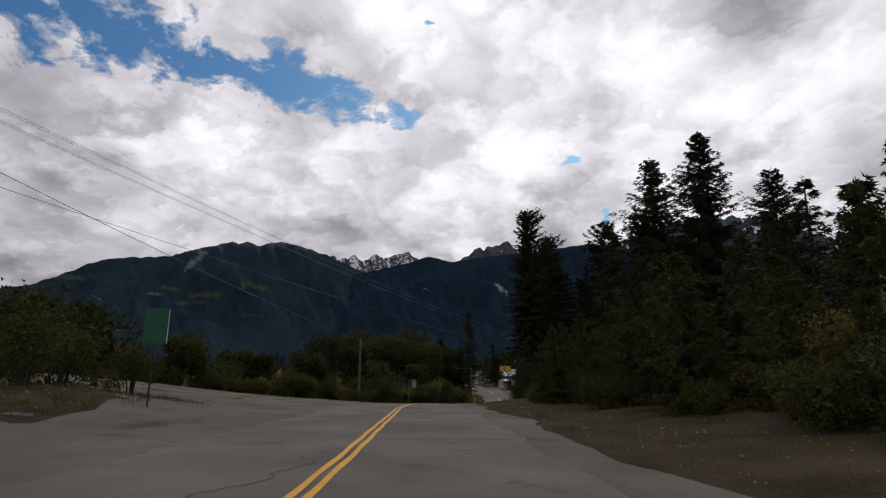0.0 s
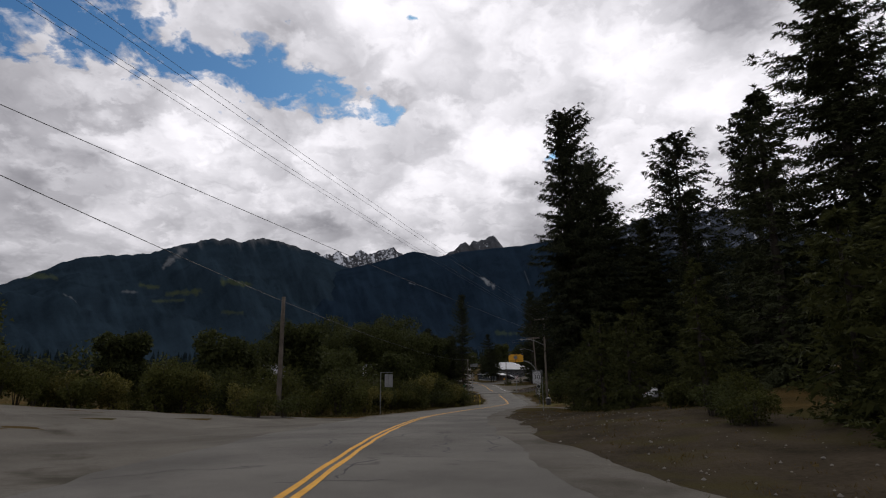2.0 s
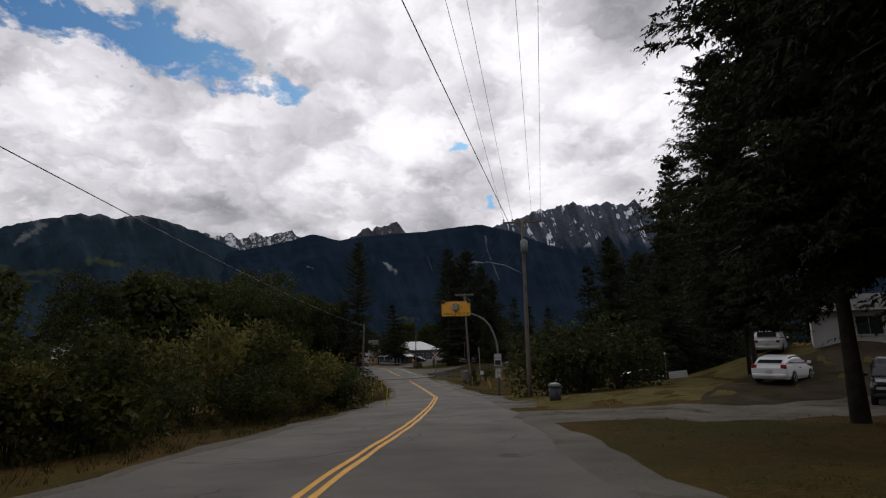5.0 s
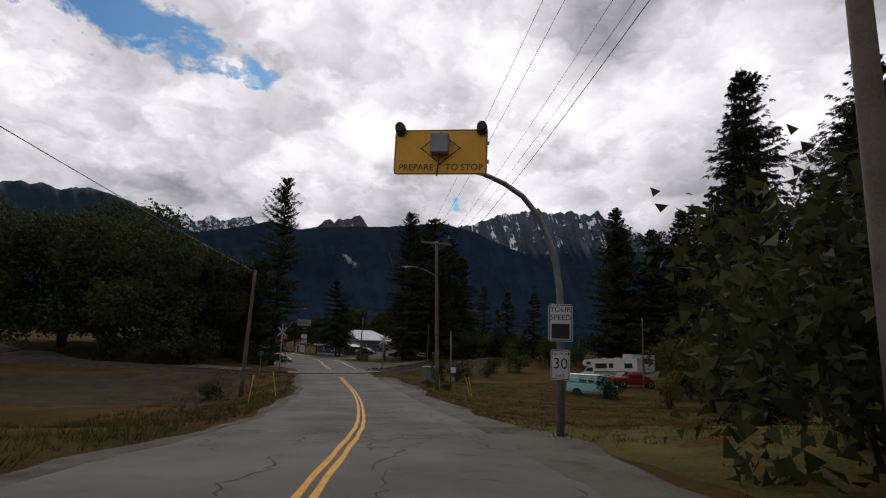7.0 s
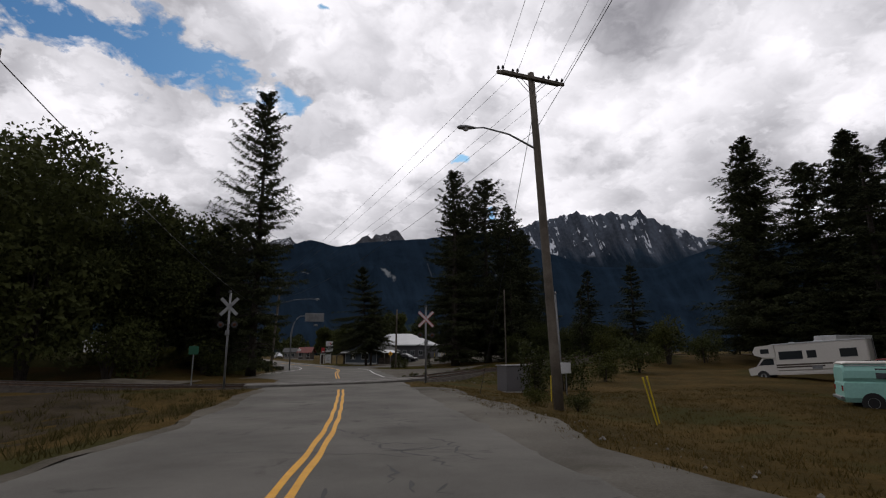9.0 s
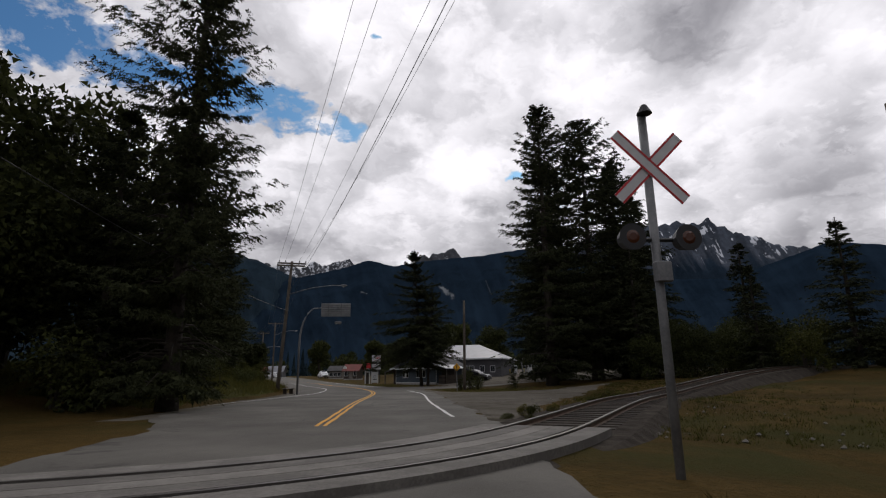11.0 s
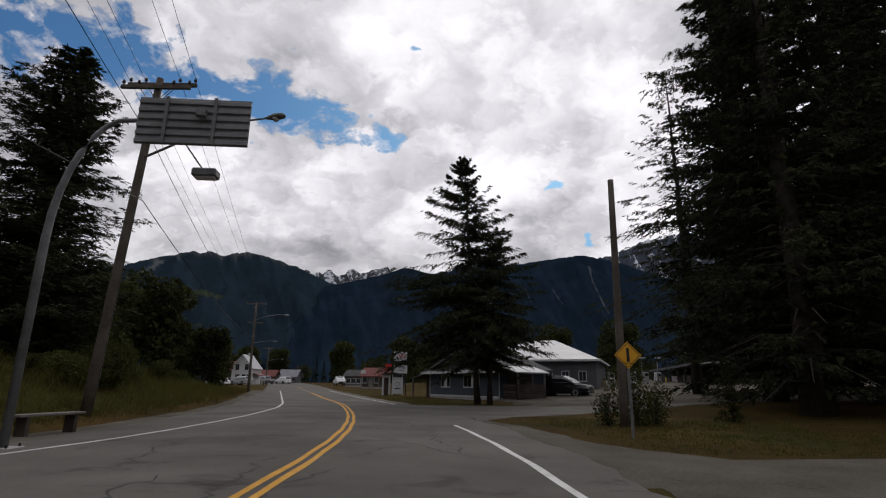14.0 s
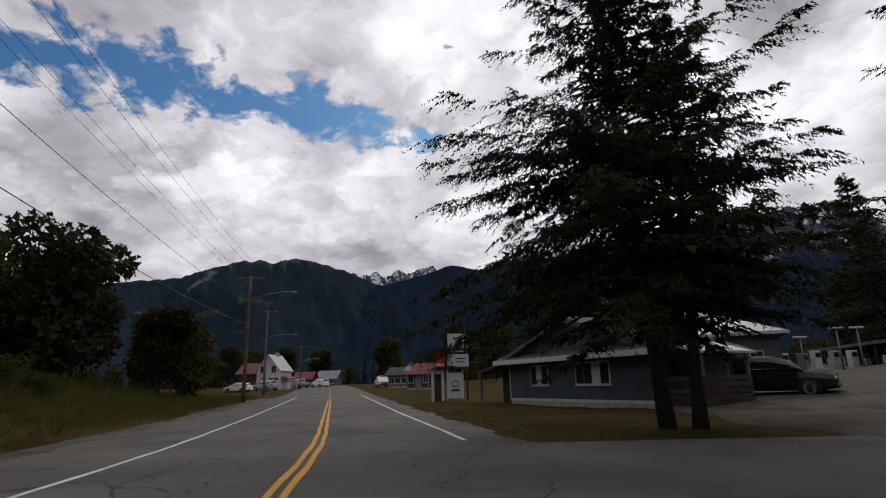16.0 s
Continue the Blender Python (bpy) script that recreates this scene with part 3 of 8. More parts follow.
sheet("asphalt_yard", lambda y: 4.2, lambda y: float(np.interp(y, [205.4, 206.2, 208, 210, 212, 214, 217, 219], [4.4, 4.9, 6.5, 9.6, 11.8, 16, 26, 36])), 205.4, 219, ASPHALT, "grey asphalt yard entrance with a broken edge", 0.03, 0.2, cols=16, edge=0.10, seed=10)
sheet("yard_lot", lambda y: 10.8 + 0.25 * (y - 218), lambda y: 66.0, 216.0, 290, GRAVEL, "wide gravel yard behind the blue building", 0.14, 2.0, cols=16, edge=0.4, seed=12)
sheet("gravel_shoulder_4", lambda y: -7.5 - 0.3 * math.sin(y * 0.35), lambda y: -5.9 + 0.9 * float(step(225, 262, y)), 172, 262, GRAVEL, "gravel shoulder along the grass bank", 0.012, cols=4, edge=0.25, seed=13)
sheet("grass_bank", lambda y: -34.0, lambda y: -7.6 - 0.3 * math.sin(y * 0.35), 178, 266, GREEN_BANK, "dark green overgrown grass bank", 0.025, cols=20, edge=0.3, seed=15)

# ---- railway ----
TRACK = [(-60, 196), (-34, 178), (-14, 167), (-2, 162.2), (8, 160.0), (15, 160.7), (19.0, 163.4), (21.4, 167.6), (24.4, 172.4), (27.9, 177.2), (34.0, 184.6), (42, 192), (52, 198), (66, 203), (90, 207)]


def along(points, stepsize):
    """Points at even steps along a smooth line through the given ones, with the way at each."""
    p = np.array(points, float)
    s = np.r_[0, np.cumsum(np.linalg.norm(np.diff(p, axis=0), axis=1))]
    t = np.arange(0, s[-1], 0.25)
    q = np.stack([_smooth(np.interp(t, s, p[:, k]), 24) for k in range(2)], -1)
    d = np.r_[0, np.cumsum(np.linalg.norm(np.diff(q, axis=0), axis=1))]
    tt = np.arange(0, d[-1], stepsize)
    pos = np.stack([np.interp(tt, d, q[:, k]) for k in range(2)], -1)
    way = np.gradient(pos, axis=0)
    return pos, way / np.linalg.norm(way, axis=1, keepdims=True)


RAIL_Z = -8.84


def rail_rise(x):
    return 0.36 * float(step(9, -9, x)) + 0.3 * float(step(-9, -30, x)) + 0.10 * float(step(22, 27, x)) + 1.3 * float(step(29, 54, x))


def sweep(pos, way, section, z):
    verts, faces, k = [], [], len(section)
    for (x, y), (a, b) in zip(pos, way):
        for s, h in section:
            verts.append((x + b * s, y - a * s, z + h + rail_rise(x)))
    for r in range(len(pos) - 1):
        for i in range(k):
            j = (i + 1) % k
            faces.append((r * k + i, r * k + j, (r + 1) * k + j, (r + 1) * k + i))
    return verts, faces


def build_railway():
    rail = thing("railway_track", Matrix.Identity(4), "single railway track with rusty rails on dark ballast", "railway track", kind="structure")
    pos, way = along(TRACK, 1.0)
    v, f = sweep(pos, way, [(-3.0, -0.95), (-1.7, -0.115), (1.7, -0.115), (3.0, -0.95)], RAIL_Z)
    arrays("ballast", v, f, BALLAST, rail)
    for s in (-0.7475, 0.7475):
        v, f = sweep(pos, way, [(s - 0.06, -0.13), (s - 0.02, -0.10), (s - 0.036, 0.0), (s + 0.036, 0.0), (s + 0.02, -0.10), (s + 0.06, -0.13)], RAIL_Z + 0.03)
        arrays("rail", v, f, RUST, rail)
        v, f = sweep(pos, way, [(s - 0.038, -0.022), (s - 0.036, 0.006), (s + 0.036, 0.006), (s + 0.038, -0.022)], RAIL_Z + 0.03)
        arrays("rail_head", v, f, RAIL_TOP, rail, "polished running surface")
    pos, way = along(TRACK, 0.62)
    me = None
    for (x, y), (a, b) in zip(pos, way):
        if -30 < x < 50 and not 10.8 < x < 20.2:
            if me is None:
                ob = part("sleeper", box((-1.25, -0.11, -0.17), (1.25, 0.11, -0.095), None, 0.01), SLEEPER, rail)
                me = ob.data
            else:
                ob = new("sleeper", me)
                ob.parent = rail
            ob.matrix_local = Matrix.Translation((x, y, RAIL_Z + rail_rise(x))) @ Matrix.Rotation(math.atan2(b, a) - math.pi / 2, 4, "Z")
    # timber deck of the crossing
    pos, way = along(TRACK, 0.25)
    sel = [(p, w) for p, w in zip(pos, way) if 10.6 < p[0] < 20.6]
    for s0, s1 in ((-1.35, -0.86), (-0.62, -0.22), (-0.20, 0.20), (0.22, 0.62), (0.86, 1.35)):
        v, f = sweep([p for p, _ in sel], [w for _, w in sel], [(s0, -0.12), (s0, 0.025), (s1, 0.025), (s1, -0.12)], RAIL_Z)
        arrays("crossing_plank", v, f, GREY_WOOD, rail, "worn timber crossing plank")


build_railway()


def service_track():
    pos, way = along(TRACK, 1.0)
    verts, faces, n = [], [], 0
    for (x, y), (p, q) in zip(pos, way):
        if -55 < x < 6:
            for s in (-4.4, -6.2, -8.0):
                w = s + 0.25 * math.sin(x * 0.9 + s)
                vx, vy = x + q * w, y - p * w
                verts.append((vx, vy, g1(vx, vy) + 0.06))
            if n:
                a = 3 * n - 3
                faces += [(a, a + 1, a + 4, a + 3), (a + 1, a + 2, a + 5, a + 4)]
            n += 1
    tagged(arrays("service_track", verts, faces, SAND_GRAVEL), "pale gravel service track along the railway", "ground", kind="structure")


service_track()

# ---- mountains ----
MOUNT_C = (10.0, 100.0)


def rock_material(name, rock, hazed_forest, tree_level, spots=(), snow=None):
    """Forest below, its colour tinted blue for haze, bare rock above, clearings and slides by compass and height angle,
    snow in patches or in narrow gullies.
    """
    m = bpy.data.materials.new(name)
    m.use_nodes = True
    n, l = nodes_of(m.node_tree)
    b = n["Principled BSDF"]
    geo = n.new("ShaderNodeNewGeometry")
    pos = geo.outputs["Position"]
    sp = n.new("ShaderNodeSeparateXYZ")
    l.new(pos, sp.inputs[0])
    dx, dy = math_node(n, l, "SUBTRACT", sp.outputs[0], MOUNT_C[0]), math_node(n, l, "SUBTRACT", sp.outputs[1], MOUNT_C[1])
    r = math_node(n, l, "SQRT", math_node(n, l, "ADD", math_node(n, l, "MULTIPLY", dx, dx), math_node(n, l, "MULTIPLY", dy, dy)))
    az = math_node(n, l, "MULTIPLY", math_node(n, l, "ARCTAN2", dx, dy), 57.2958)
    el = math_node(n, l, "MULTIPLY", math_node(n, l, "ARCTAN2", sp.outputs[2], r), 57.2958)
    comb = n.new("ShaderNodeCombineXYZ")
    l.new(math_node(n, l, "MULTIPLY_ADD", el, 0.35, az), comb.inputs[0]), l.new(math_node(n, l, "MULTIPLY", el, 0.22), comb.inputs[1])
    down = comb.outputs[0]
    flat = n.new("ShaderNodeCombineXYZ")
    l.new(az, flat.inputs[0]), l.new(el, flat.inputs[1])
    f1, f2 = noise_tex(n, l, pos, 0.006, 5.0, 0.6, 0.3), noise_tex(n, l, flat.outputs[0], 3.2, 5.0, 0.7)
    f3 = noise_tex(n, l, down, 1.1, 4.0, 0.6)
    hz = math_node(n, l, "ADD", sp.outputs[2], math_node(n, l, "MULTIPLY", math_node(n, l, "SUBTRACT", f3, 0.5), 300.0))
    is_rock = math_node(n, l, "DIVIDE", math_node(n, l, "SUBTRACT", hz, tree_level), 90.0, clamp=True)
    rockc = mix_col(n, l, ramp(n, l, math_node(n, l, "ADD", math_node(n, l, "MULTIPLY", f2, 0.4), math_node(n, l, "MULTIPLY", f3, 0.6)), [(0.40, 0.0), (0.62, 1.0)]), tuple(v * 0.42 for v in rock), rock)
    fc = mix_col(n, l, ramp(n, l, f1, [(0.36, 0.0), (0.64, 1.0)]), tuple(v * 0.66 for v in hazed_forest), tuple(v * 1.15 for v in hazed_forest))
    fc = mix_col(n, l, ramp(n, l, f3, [(0.46, 0.0), (0.70, 0.55)]), fc, tuple(v * 1.8 for v in hazed_forest))
    fc = mix_col(n, l, ramp(n, l, f2, [(0.35, 0.0), (0.75, 0.5)]), fc, tuple(v * 1.45 for v in hazed_forest))
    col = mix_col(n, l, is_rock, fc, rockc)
    rag = math_node(n, l, "MULTIPLY", math_node(n, l, "SUBTRACT", noise_tex(n, l, flat.outputs[0], 1.7, 5.0, 0.65), 0.5), 4.0)
    for a0, b0, ra, rb, c, amount in spots:
        f = math_node(n, l, "ADD", capsule(n, l, az, el, a0, b0, ra, rb), rag)
        col = mix_col(n, l, ramp(n, l, f, [(0.1, amount), (1.15, 0.0)]), col, c)
    if snow:
        kind, level, limit = snow
        if kind == "gully":
            g = noise_tex(n, l, down, 0.62, 3.0, 0.55, 0.25)
            off = math_node(n, l, "ABSOLUTE", math_node(n, l, "SUBTRACT", g, 0.5))
            off = math_node(n, l, "ADD", off, math_node(n, l, "MULTIPLY", math_node(n, l, "SUBTRACT", 0.56, noise_tex(n, l, flat.outputs[0], 0.9, 3.0, 0.6)), 0.28))
            sn = ramp(n, l, off, [(limit, 1.0), (limit + 0.016, 0.0)])
            sn = math_node(n, l, "MULTIPLY", sn, math_node(n, l, "DIVIDE", math_node(n, l, "SUBTRACT", el, level), 0.6, clamp=True))
        else:
            # the main snowfields lie on the western part of the range
            east = math_node(n, l, "MULTIPLY", math_node(n, l, "DIVIDE", math_node(n, l, "ADD", az, 3.0), 5.0, clamp=True), 0.10)
            g = math_node(n, l, "SUBTRACT", math_node(n, l, "ADD", math_node(n, l, "MULTIPLY", f2, 0.55), math_node(n, l, "MULTIPLY", noise_tex(n, l, down, 1.6, 4.0, 0.6), 0.45)), east)
            sn = ramp(n, l, g, [(limit, 0.0), (limit + 0.05, 1.0)])
        col = mix_col(n, l, sn, col, (0.46, 0.48, 0.52))
    l.new(col, b.inputs["Base Color"])
    b.inputs["Roughness"].default_value, b.inputs["Specular IOR Level"].default_value = 1.0, 0.0
    return m


def mountain(name, az, el, r0, r1, mat, label, gully=0.10, jag=0.012, seed=0):
    """A ridge seen across the valley: crest angles by compass direction, spurs and gullies from noise."""
    a = np.arange(az[0], az[-1], 0.22)
    crest = np.tan(np.radians(_smooth(np.interp(a, az, el), 2))) * r1
    rows = 34
    verts = []
    for i in range(rows):
        s = i / (rows - 1) * 1.18
        for k, aa in enumerate(a):
            v = Vector((aa * 0.12 + seed * 7.1 + 1.6 * s, s * 1.5, seed * 3.3))
            spur = noise.fractal(v, 1.0, 2.1, 5)
            f = noise.fractal(Vector((aa * 0.42 + 1.3 * s, s * 4.5, seed + 9.0)), 0.8, 2.1, 5)
            t = min(s, 1.0)
            shape = t ** (1.15 + 0.45 * spur) if t > 0 else 0
            h = crest[k] * shape * (1 + gully * f * (1 - t) * 2.0) - 10
            if s >= 0.985:
                h = crest[k] * (1 + jag * (0.6 * f + 0.9 * noise.fractal(Vector((aa * 1.3, seed * 5.0, 0.4)), 0.7, 2.2, 4))) - 10 - max(0, s - 1.0) * 900
            r = r0 + (r1 - r0) * s * (1 + 0.06 * spur * (1 - t))
            verts.append((MOUNT_C[0] + r * math.sin(radians(aa)), MOUNT_C[1] + r * math.cos(radians(aa)), h))
    k = len(a)
    idx = np.arange(rows - 1)[:, None] * k + np.arange(k - 1)[None]
    faces = np.stack([idx, idx + 1, idx + k + 1, idx + k], -1).reshape(-1, 4)
    ob = arrays(name, verts, faces, mat, smooth=True)
    return tagged(ob, label, "mountain", kind="structure")


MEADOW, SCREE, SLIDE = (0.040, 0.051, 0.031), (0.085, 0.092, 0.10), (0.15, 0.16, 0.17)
# blue distance haze is mixed into the slopes' forest and rock colours
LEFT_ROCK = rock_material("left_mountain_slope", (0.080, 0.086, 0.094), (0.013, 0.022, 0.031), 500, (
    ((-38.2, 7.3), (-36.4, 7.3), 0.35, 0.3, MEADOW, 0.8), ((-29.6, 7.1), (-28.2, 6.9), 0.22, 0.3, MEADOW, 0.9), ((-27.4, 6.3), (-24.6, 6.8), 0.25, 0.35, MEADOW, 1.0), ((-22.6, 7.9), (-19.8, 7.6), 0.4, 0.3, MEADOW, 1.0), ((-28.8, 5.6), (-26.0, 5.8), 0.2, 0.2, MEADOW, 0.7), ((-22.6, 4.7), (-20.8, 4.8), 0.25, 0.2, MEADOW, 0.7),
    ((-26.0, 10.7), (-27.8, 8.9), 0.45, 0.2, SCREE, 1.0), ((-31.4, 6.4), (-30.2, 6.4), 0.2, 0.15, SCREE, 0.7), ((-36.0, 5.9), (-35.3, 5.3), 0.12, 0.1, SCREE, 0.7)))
FRONT_SLOPE = rock_material("hazed_ridge_forest", (0.05, 0.058, 0.068), (0.009, 0.0165, 0.027), 2000, (
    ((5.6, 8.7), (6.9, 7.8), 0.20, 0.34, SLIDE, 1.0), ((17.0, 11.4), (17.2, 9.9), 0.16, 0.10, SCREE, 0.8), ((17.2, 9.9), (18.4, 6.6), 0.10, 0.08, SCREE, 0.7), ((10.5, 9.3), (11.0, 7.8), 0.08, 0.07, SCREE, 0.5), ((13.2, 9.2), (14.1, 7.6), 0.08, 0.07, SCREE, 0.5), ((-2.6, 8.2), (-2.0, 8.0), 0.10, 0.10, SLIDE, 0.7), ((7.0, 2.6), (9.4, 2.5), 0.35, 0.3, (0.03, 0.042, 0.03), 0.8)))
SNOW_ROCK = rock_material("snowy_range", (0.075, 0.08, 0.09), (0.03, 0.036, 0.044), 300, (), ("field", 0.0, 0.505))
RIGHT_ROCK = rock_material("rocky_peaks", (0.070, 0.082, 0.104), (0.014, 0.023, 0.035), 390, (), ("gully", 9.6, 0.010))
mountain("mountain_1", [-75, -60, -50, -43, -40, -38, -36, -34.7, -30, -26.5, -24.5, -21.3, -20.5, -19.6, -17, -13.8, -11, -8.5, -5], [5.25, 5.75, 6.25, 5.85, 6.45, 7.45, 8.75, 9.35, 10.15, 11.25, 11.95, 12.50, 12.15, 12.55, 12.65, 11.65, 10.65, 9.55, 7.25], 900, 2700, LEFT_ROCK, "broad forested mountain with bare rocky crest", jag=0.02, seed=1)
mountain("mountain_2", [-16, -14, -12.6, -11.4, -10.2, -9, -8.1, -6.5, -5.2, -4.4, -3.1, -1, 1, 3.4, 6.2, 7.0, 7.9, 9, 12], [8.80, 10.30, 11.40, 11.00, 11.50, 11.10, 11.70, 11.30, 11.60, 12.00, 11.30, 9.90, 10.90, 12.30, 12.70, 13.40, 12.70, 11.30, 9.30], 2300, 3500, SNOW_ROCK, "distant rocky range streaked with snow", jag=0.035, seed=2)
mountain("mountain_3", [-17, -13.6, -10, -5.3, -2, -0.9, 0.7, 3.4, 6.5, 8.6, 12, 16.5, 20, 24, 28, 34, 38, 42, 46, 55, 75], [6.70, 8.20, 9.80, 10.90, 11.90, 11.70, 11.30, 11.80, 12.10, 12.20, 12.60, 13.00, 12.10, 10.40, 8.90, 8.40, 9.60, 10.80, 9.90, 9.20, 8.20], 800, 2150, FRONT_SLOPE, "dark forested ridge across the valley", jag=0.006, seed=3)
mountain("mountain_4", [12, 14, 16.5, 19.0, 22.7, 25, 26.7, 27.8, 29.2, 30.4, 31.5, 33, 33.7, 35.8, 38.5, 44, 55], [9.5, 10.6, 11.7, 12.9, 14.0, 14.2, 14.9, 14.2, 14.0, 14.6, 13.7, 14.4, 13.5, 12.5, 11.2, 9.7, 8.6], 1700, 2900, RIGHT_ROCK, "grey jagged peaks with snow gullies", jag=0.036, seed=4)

# ---- plants ----
def sprays(base, way, length, width, nrng, flat=0.6, three=False):
    """Many small pointed leaves as flat four-cornered pieces."""
    n = len(base)
    way = way / np.maximum(np.linalg.norm(way, axis=1, keepdims=True), 1e-6)
    side = np.cross(way, nrng.normal(size=(n, 3)) * (1, 1, flat))
    side /= np.maximum(np.linalg.norm(side, axis=1, keepdims=True), 1e-6)
    tip, mid = base + way * length[:, None], base + way * (length * 0.45)[:, None]
    if three:
        low = base + way * (length * 0.12)[:, None]
        return np.stack([low + side * width[:, None], low - side * width[:, None], tip], 1).reshape(-1, 3), np.arange(3 * n).reshape(-1, 3)
    v = np.stack([base, mid + side * width[:, None], tip, mid - side * width[:, None]], 1).reshape(-1, 3)
    return v, np.arange(4 * n).reshape(-1, 4)


def conifer_crown(seed, height, radius, bare, branches, per, needles, spray, droop=0.35, gappy=0.25, power=0.85, layers=0, core=6, skirt=1.0, cap=1.0, hang=0.6, stray=0.06):
    """Limbs with feathered side twigs gathered in clumps; some limbs are missing, short or long."""
    r = np.random.RandomState(seed)
    u = np.sort(r.uniform(0, 1, branches) ** 1.05)
    if layers:
        w = np.round(u * layers) / layers
        u = np.where((u > 0.30) & (u < 0.93), w + (u - w) * 0.3, u)
    h = bare * height + u * (0.985 - bare) * height
    reach = radius * (np.minimum(1.0, cap * (1 - u) ** power) + 0.035) * r.uniform(0.5, 1.12, branches) * (1 + 0.12 * np.sin(u * 23 + seed))
    reach *= skirt + (1 - skirt) * np.clip(u / 0.3, 0, 1)
    low = u < 0.08
    reach[low] *= r.uniform(0.6, 0.95, low.sum())
    far = (u > 0.15) & (r.uniform(size=branches) < stray)
    reach[far] *= r.uniform(1.05, 1.2, far.sum())
    keep = r.uniform(size=branches) > gappy * 0.5
    az = r.uniform(0, math.tau, branches)
    reach = reach * (1 + 0.13 * np.cos(az - seed) + 0.10 * np.cos(3 * az + seed))
    B, W, L, Q = [], [], [], []
    up = np.array([0.0, 0.0, 1.0])
    for b in np.nonzero(keep)[0]:
        n = max(8, int(per * (0.35 + 0.9 * reach[b] / radius)))
        mids = np.r_[r.uniform(0.86, 1.0), r.uniform(0.25, 0.9, 3 + int(reach[b] / 2))]
        t = np.clip(np.where(r.uniform(size=n) < 0.55, mids[r.randint(0, len(mids), n)] + r.normal(0, 0.06, n), r.uniform(0.1, 1.0, n) ** 0.75), 0.12, 1.02)
        out = np.array([math.cos(az[b]), math.sin(az[b]), 0])
        sidew = np.array([-out[1], out[0], 0])
        rise = 0.75 * u[b] ** 2 - 0.06

        def height_at(q):
            return h[b] + reach[b] * (rise * q - droop * (1.1 - u[b]) * q * q + 0.12 * q ** 4)
        way = out * 0.8 + sidew * r.uniform(-1.0, 1.0, n)[:, None] + up * r.uniform(-0.45, 0.12, n)[:, None]
        way /= np.linalg.norm(way, axis=1, keepdims=True)
        tw = (0.13 * reach[b] + 1.5 * spray * (1.1 - 0.65 * u[b])) * (1.2 - 0.5 * t) * r.uniform(0.5, 1.2, n)
        base = out * (reach[b] * t)[:, None]
        base[:, 2] += height_at(t) - np.abs(r.normal(0, 0.06, n))
        f = np.tile(np.linspace(0.06, 1, needles), n)
        way, tw, base = np.repeat(way, needles, 0), np.repeat(tw, needles), np.repeat(base, needles, 0)
        m = len(f)
        p = base + way * (tw * f)[:, None]
        p[:, 2] -= 0.30 * tw * f * f
        across = np.cross(way, up)
        w = way * 0.75 + across * np.tile(np.where(np.arange(needles) % 2, 0.8, -0.8), n)[:, None] + r.normal(size=(m, 3)) * 0.42
        w[:, 2] -= hang * r.uniform(0.2, 1.6, m)
        B.append(p), W.append(w), L.append(spray * r.uniform(0.6, 1.3, m) * (1.1 - 0.4 * f)), Q.append(r.uniform(0.13, 0.25, m))
        # heavier inner foliage along the limb
        k = core if u[b] < 0.35 else max(2, core // 10) if layers else max(3, int(core * (0.8 - 0.6 * u[b])))
        t = r.uniform(0.03, 0.78 if u[b] < 0.35 else 0.55, k)
        p = out * (reach[b] * t)[:, None] + sidew * (r.normal(0, 0.13, k) * reach[b] * (1 - t))[:, None]
        p[:, 2] += height_at(t) - r.uniform(0, 0.2, k)
        w = out * r.uniform(-0.2, 0.9, k)[:, None] + sidew * r.normal(0, 0.8, k)[:, None]
        w[:, 2] += r.uniform(-1.1, 0.1, k)
        B.append(p), W.append(w), L.append(np.minimum(0.22 * reach[b] + 0.25, 1.7 * spray + 0.15) * r.uniform(0.5, 1.0, k)), Q.append(r.uniform(0.16, 0.30, k))
    n = 40
    p = np.zeros((n, 3))
    p[:, 2] = height * r.uniform(0.93, 1.0, n)
    w = r.normal(size=(n, 3)) * (0.5, 0.5, 0.3) + (0, 0, 0.6)
    B.append(p), W.append(w), L.append(spray * r.uniform(0.5, 1.1, n)), Q.append(r.uniform(0.12, 0.2, n))
    L = np.concatenate(L)
    return sprays(np.concatenate(B), np.concatenate(W), L, L * np.concatenate(Q), r, three=True)


def trunk_mesh(height, r0, seed, lean=0.0):
    bm = bmesh.new()
    r = random.Random(seed)
    n = 9
    pts = [(lean * (i / n) ** 2 * height + 0.04 * r.uniform(-1, 1) * (i > 0), 0.04 * r.uniform(-1, 1) * (i > 0), height * i / n - 0.25 * (i == 0)) for i in range(n + 1)]
    add_tube(bm, pts, [r0 * (1.35 if i == 0 else 1) * (1 - 0.93 * i / n) + 0.012 for i in range(n + 1)], 9)
    return bm


def limb_mesh(height, r0, seed, limbs, reach, bare):
    bm = bmesh.new()
    r = random.Random(seed + 50)
    for k in range(limbs):
        u = r.uniform(0.0, 0.9)
        h = height * (bare + (0.97 - bare) * u)
        a, le = r.uniform(0, math.tau), reach * (1 - u) ** 0.8 * r.uniform(0.35, 0.7)
        c, s = math.cos(a), math.sin(a)
        add_tube(bm, [(0, 0, h), (c * le * 0.5, s * le * 0.5, h + 0.02 * le), (c * le, s * le, h - 0.22 * le)], [0.05 * r0 / 0.3 + 0.015, 0.03, 0.008], 4)
    return bm


CONIFERS = {}


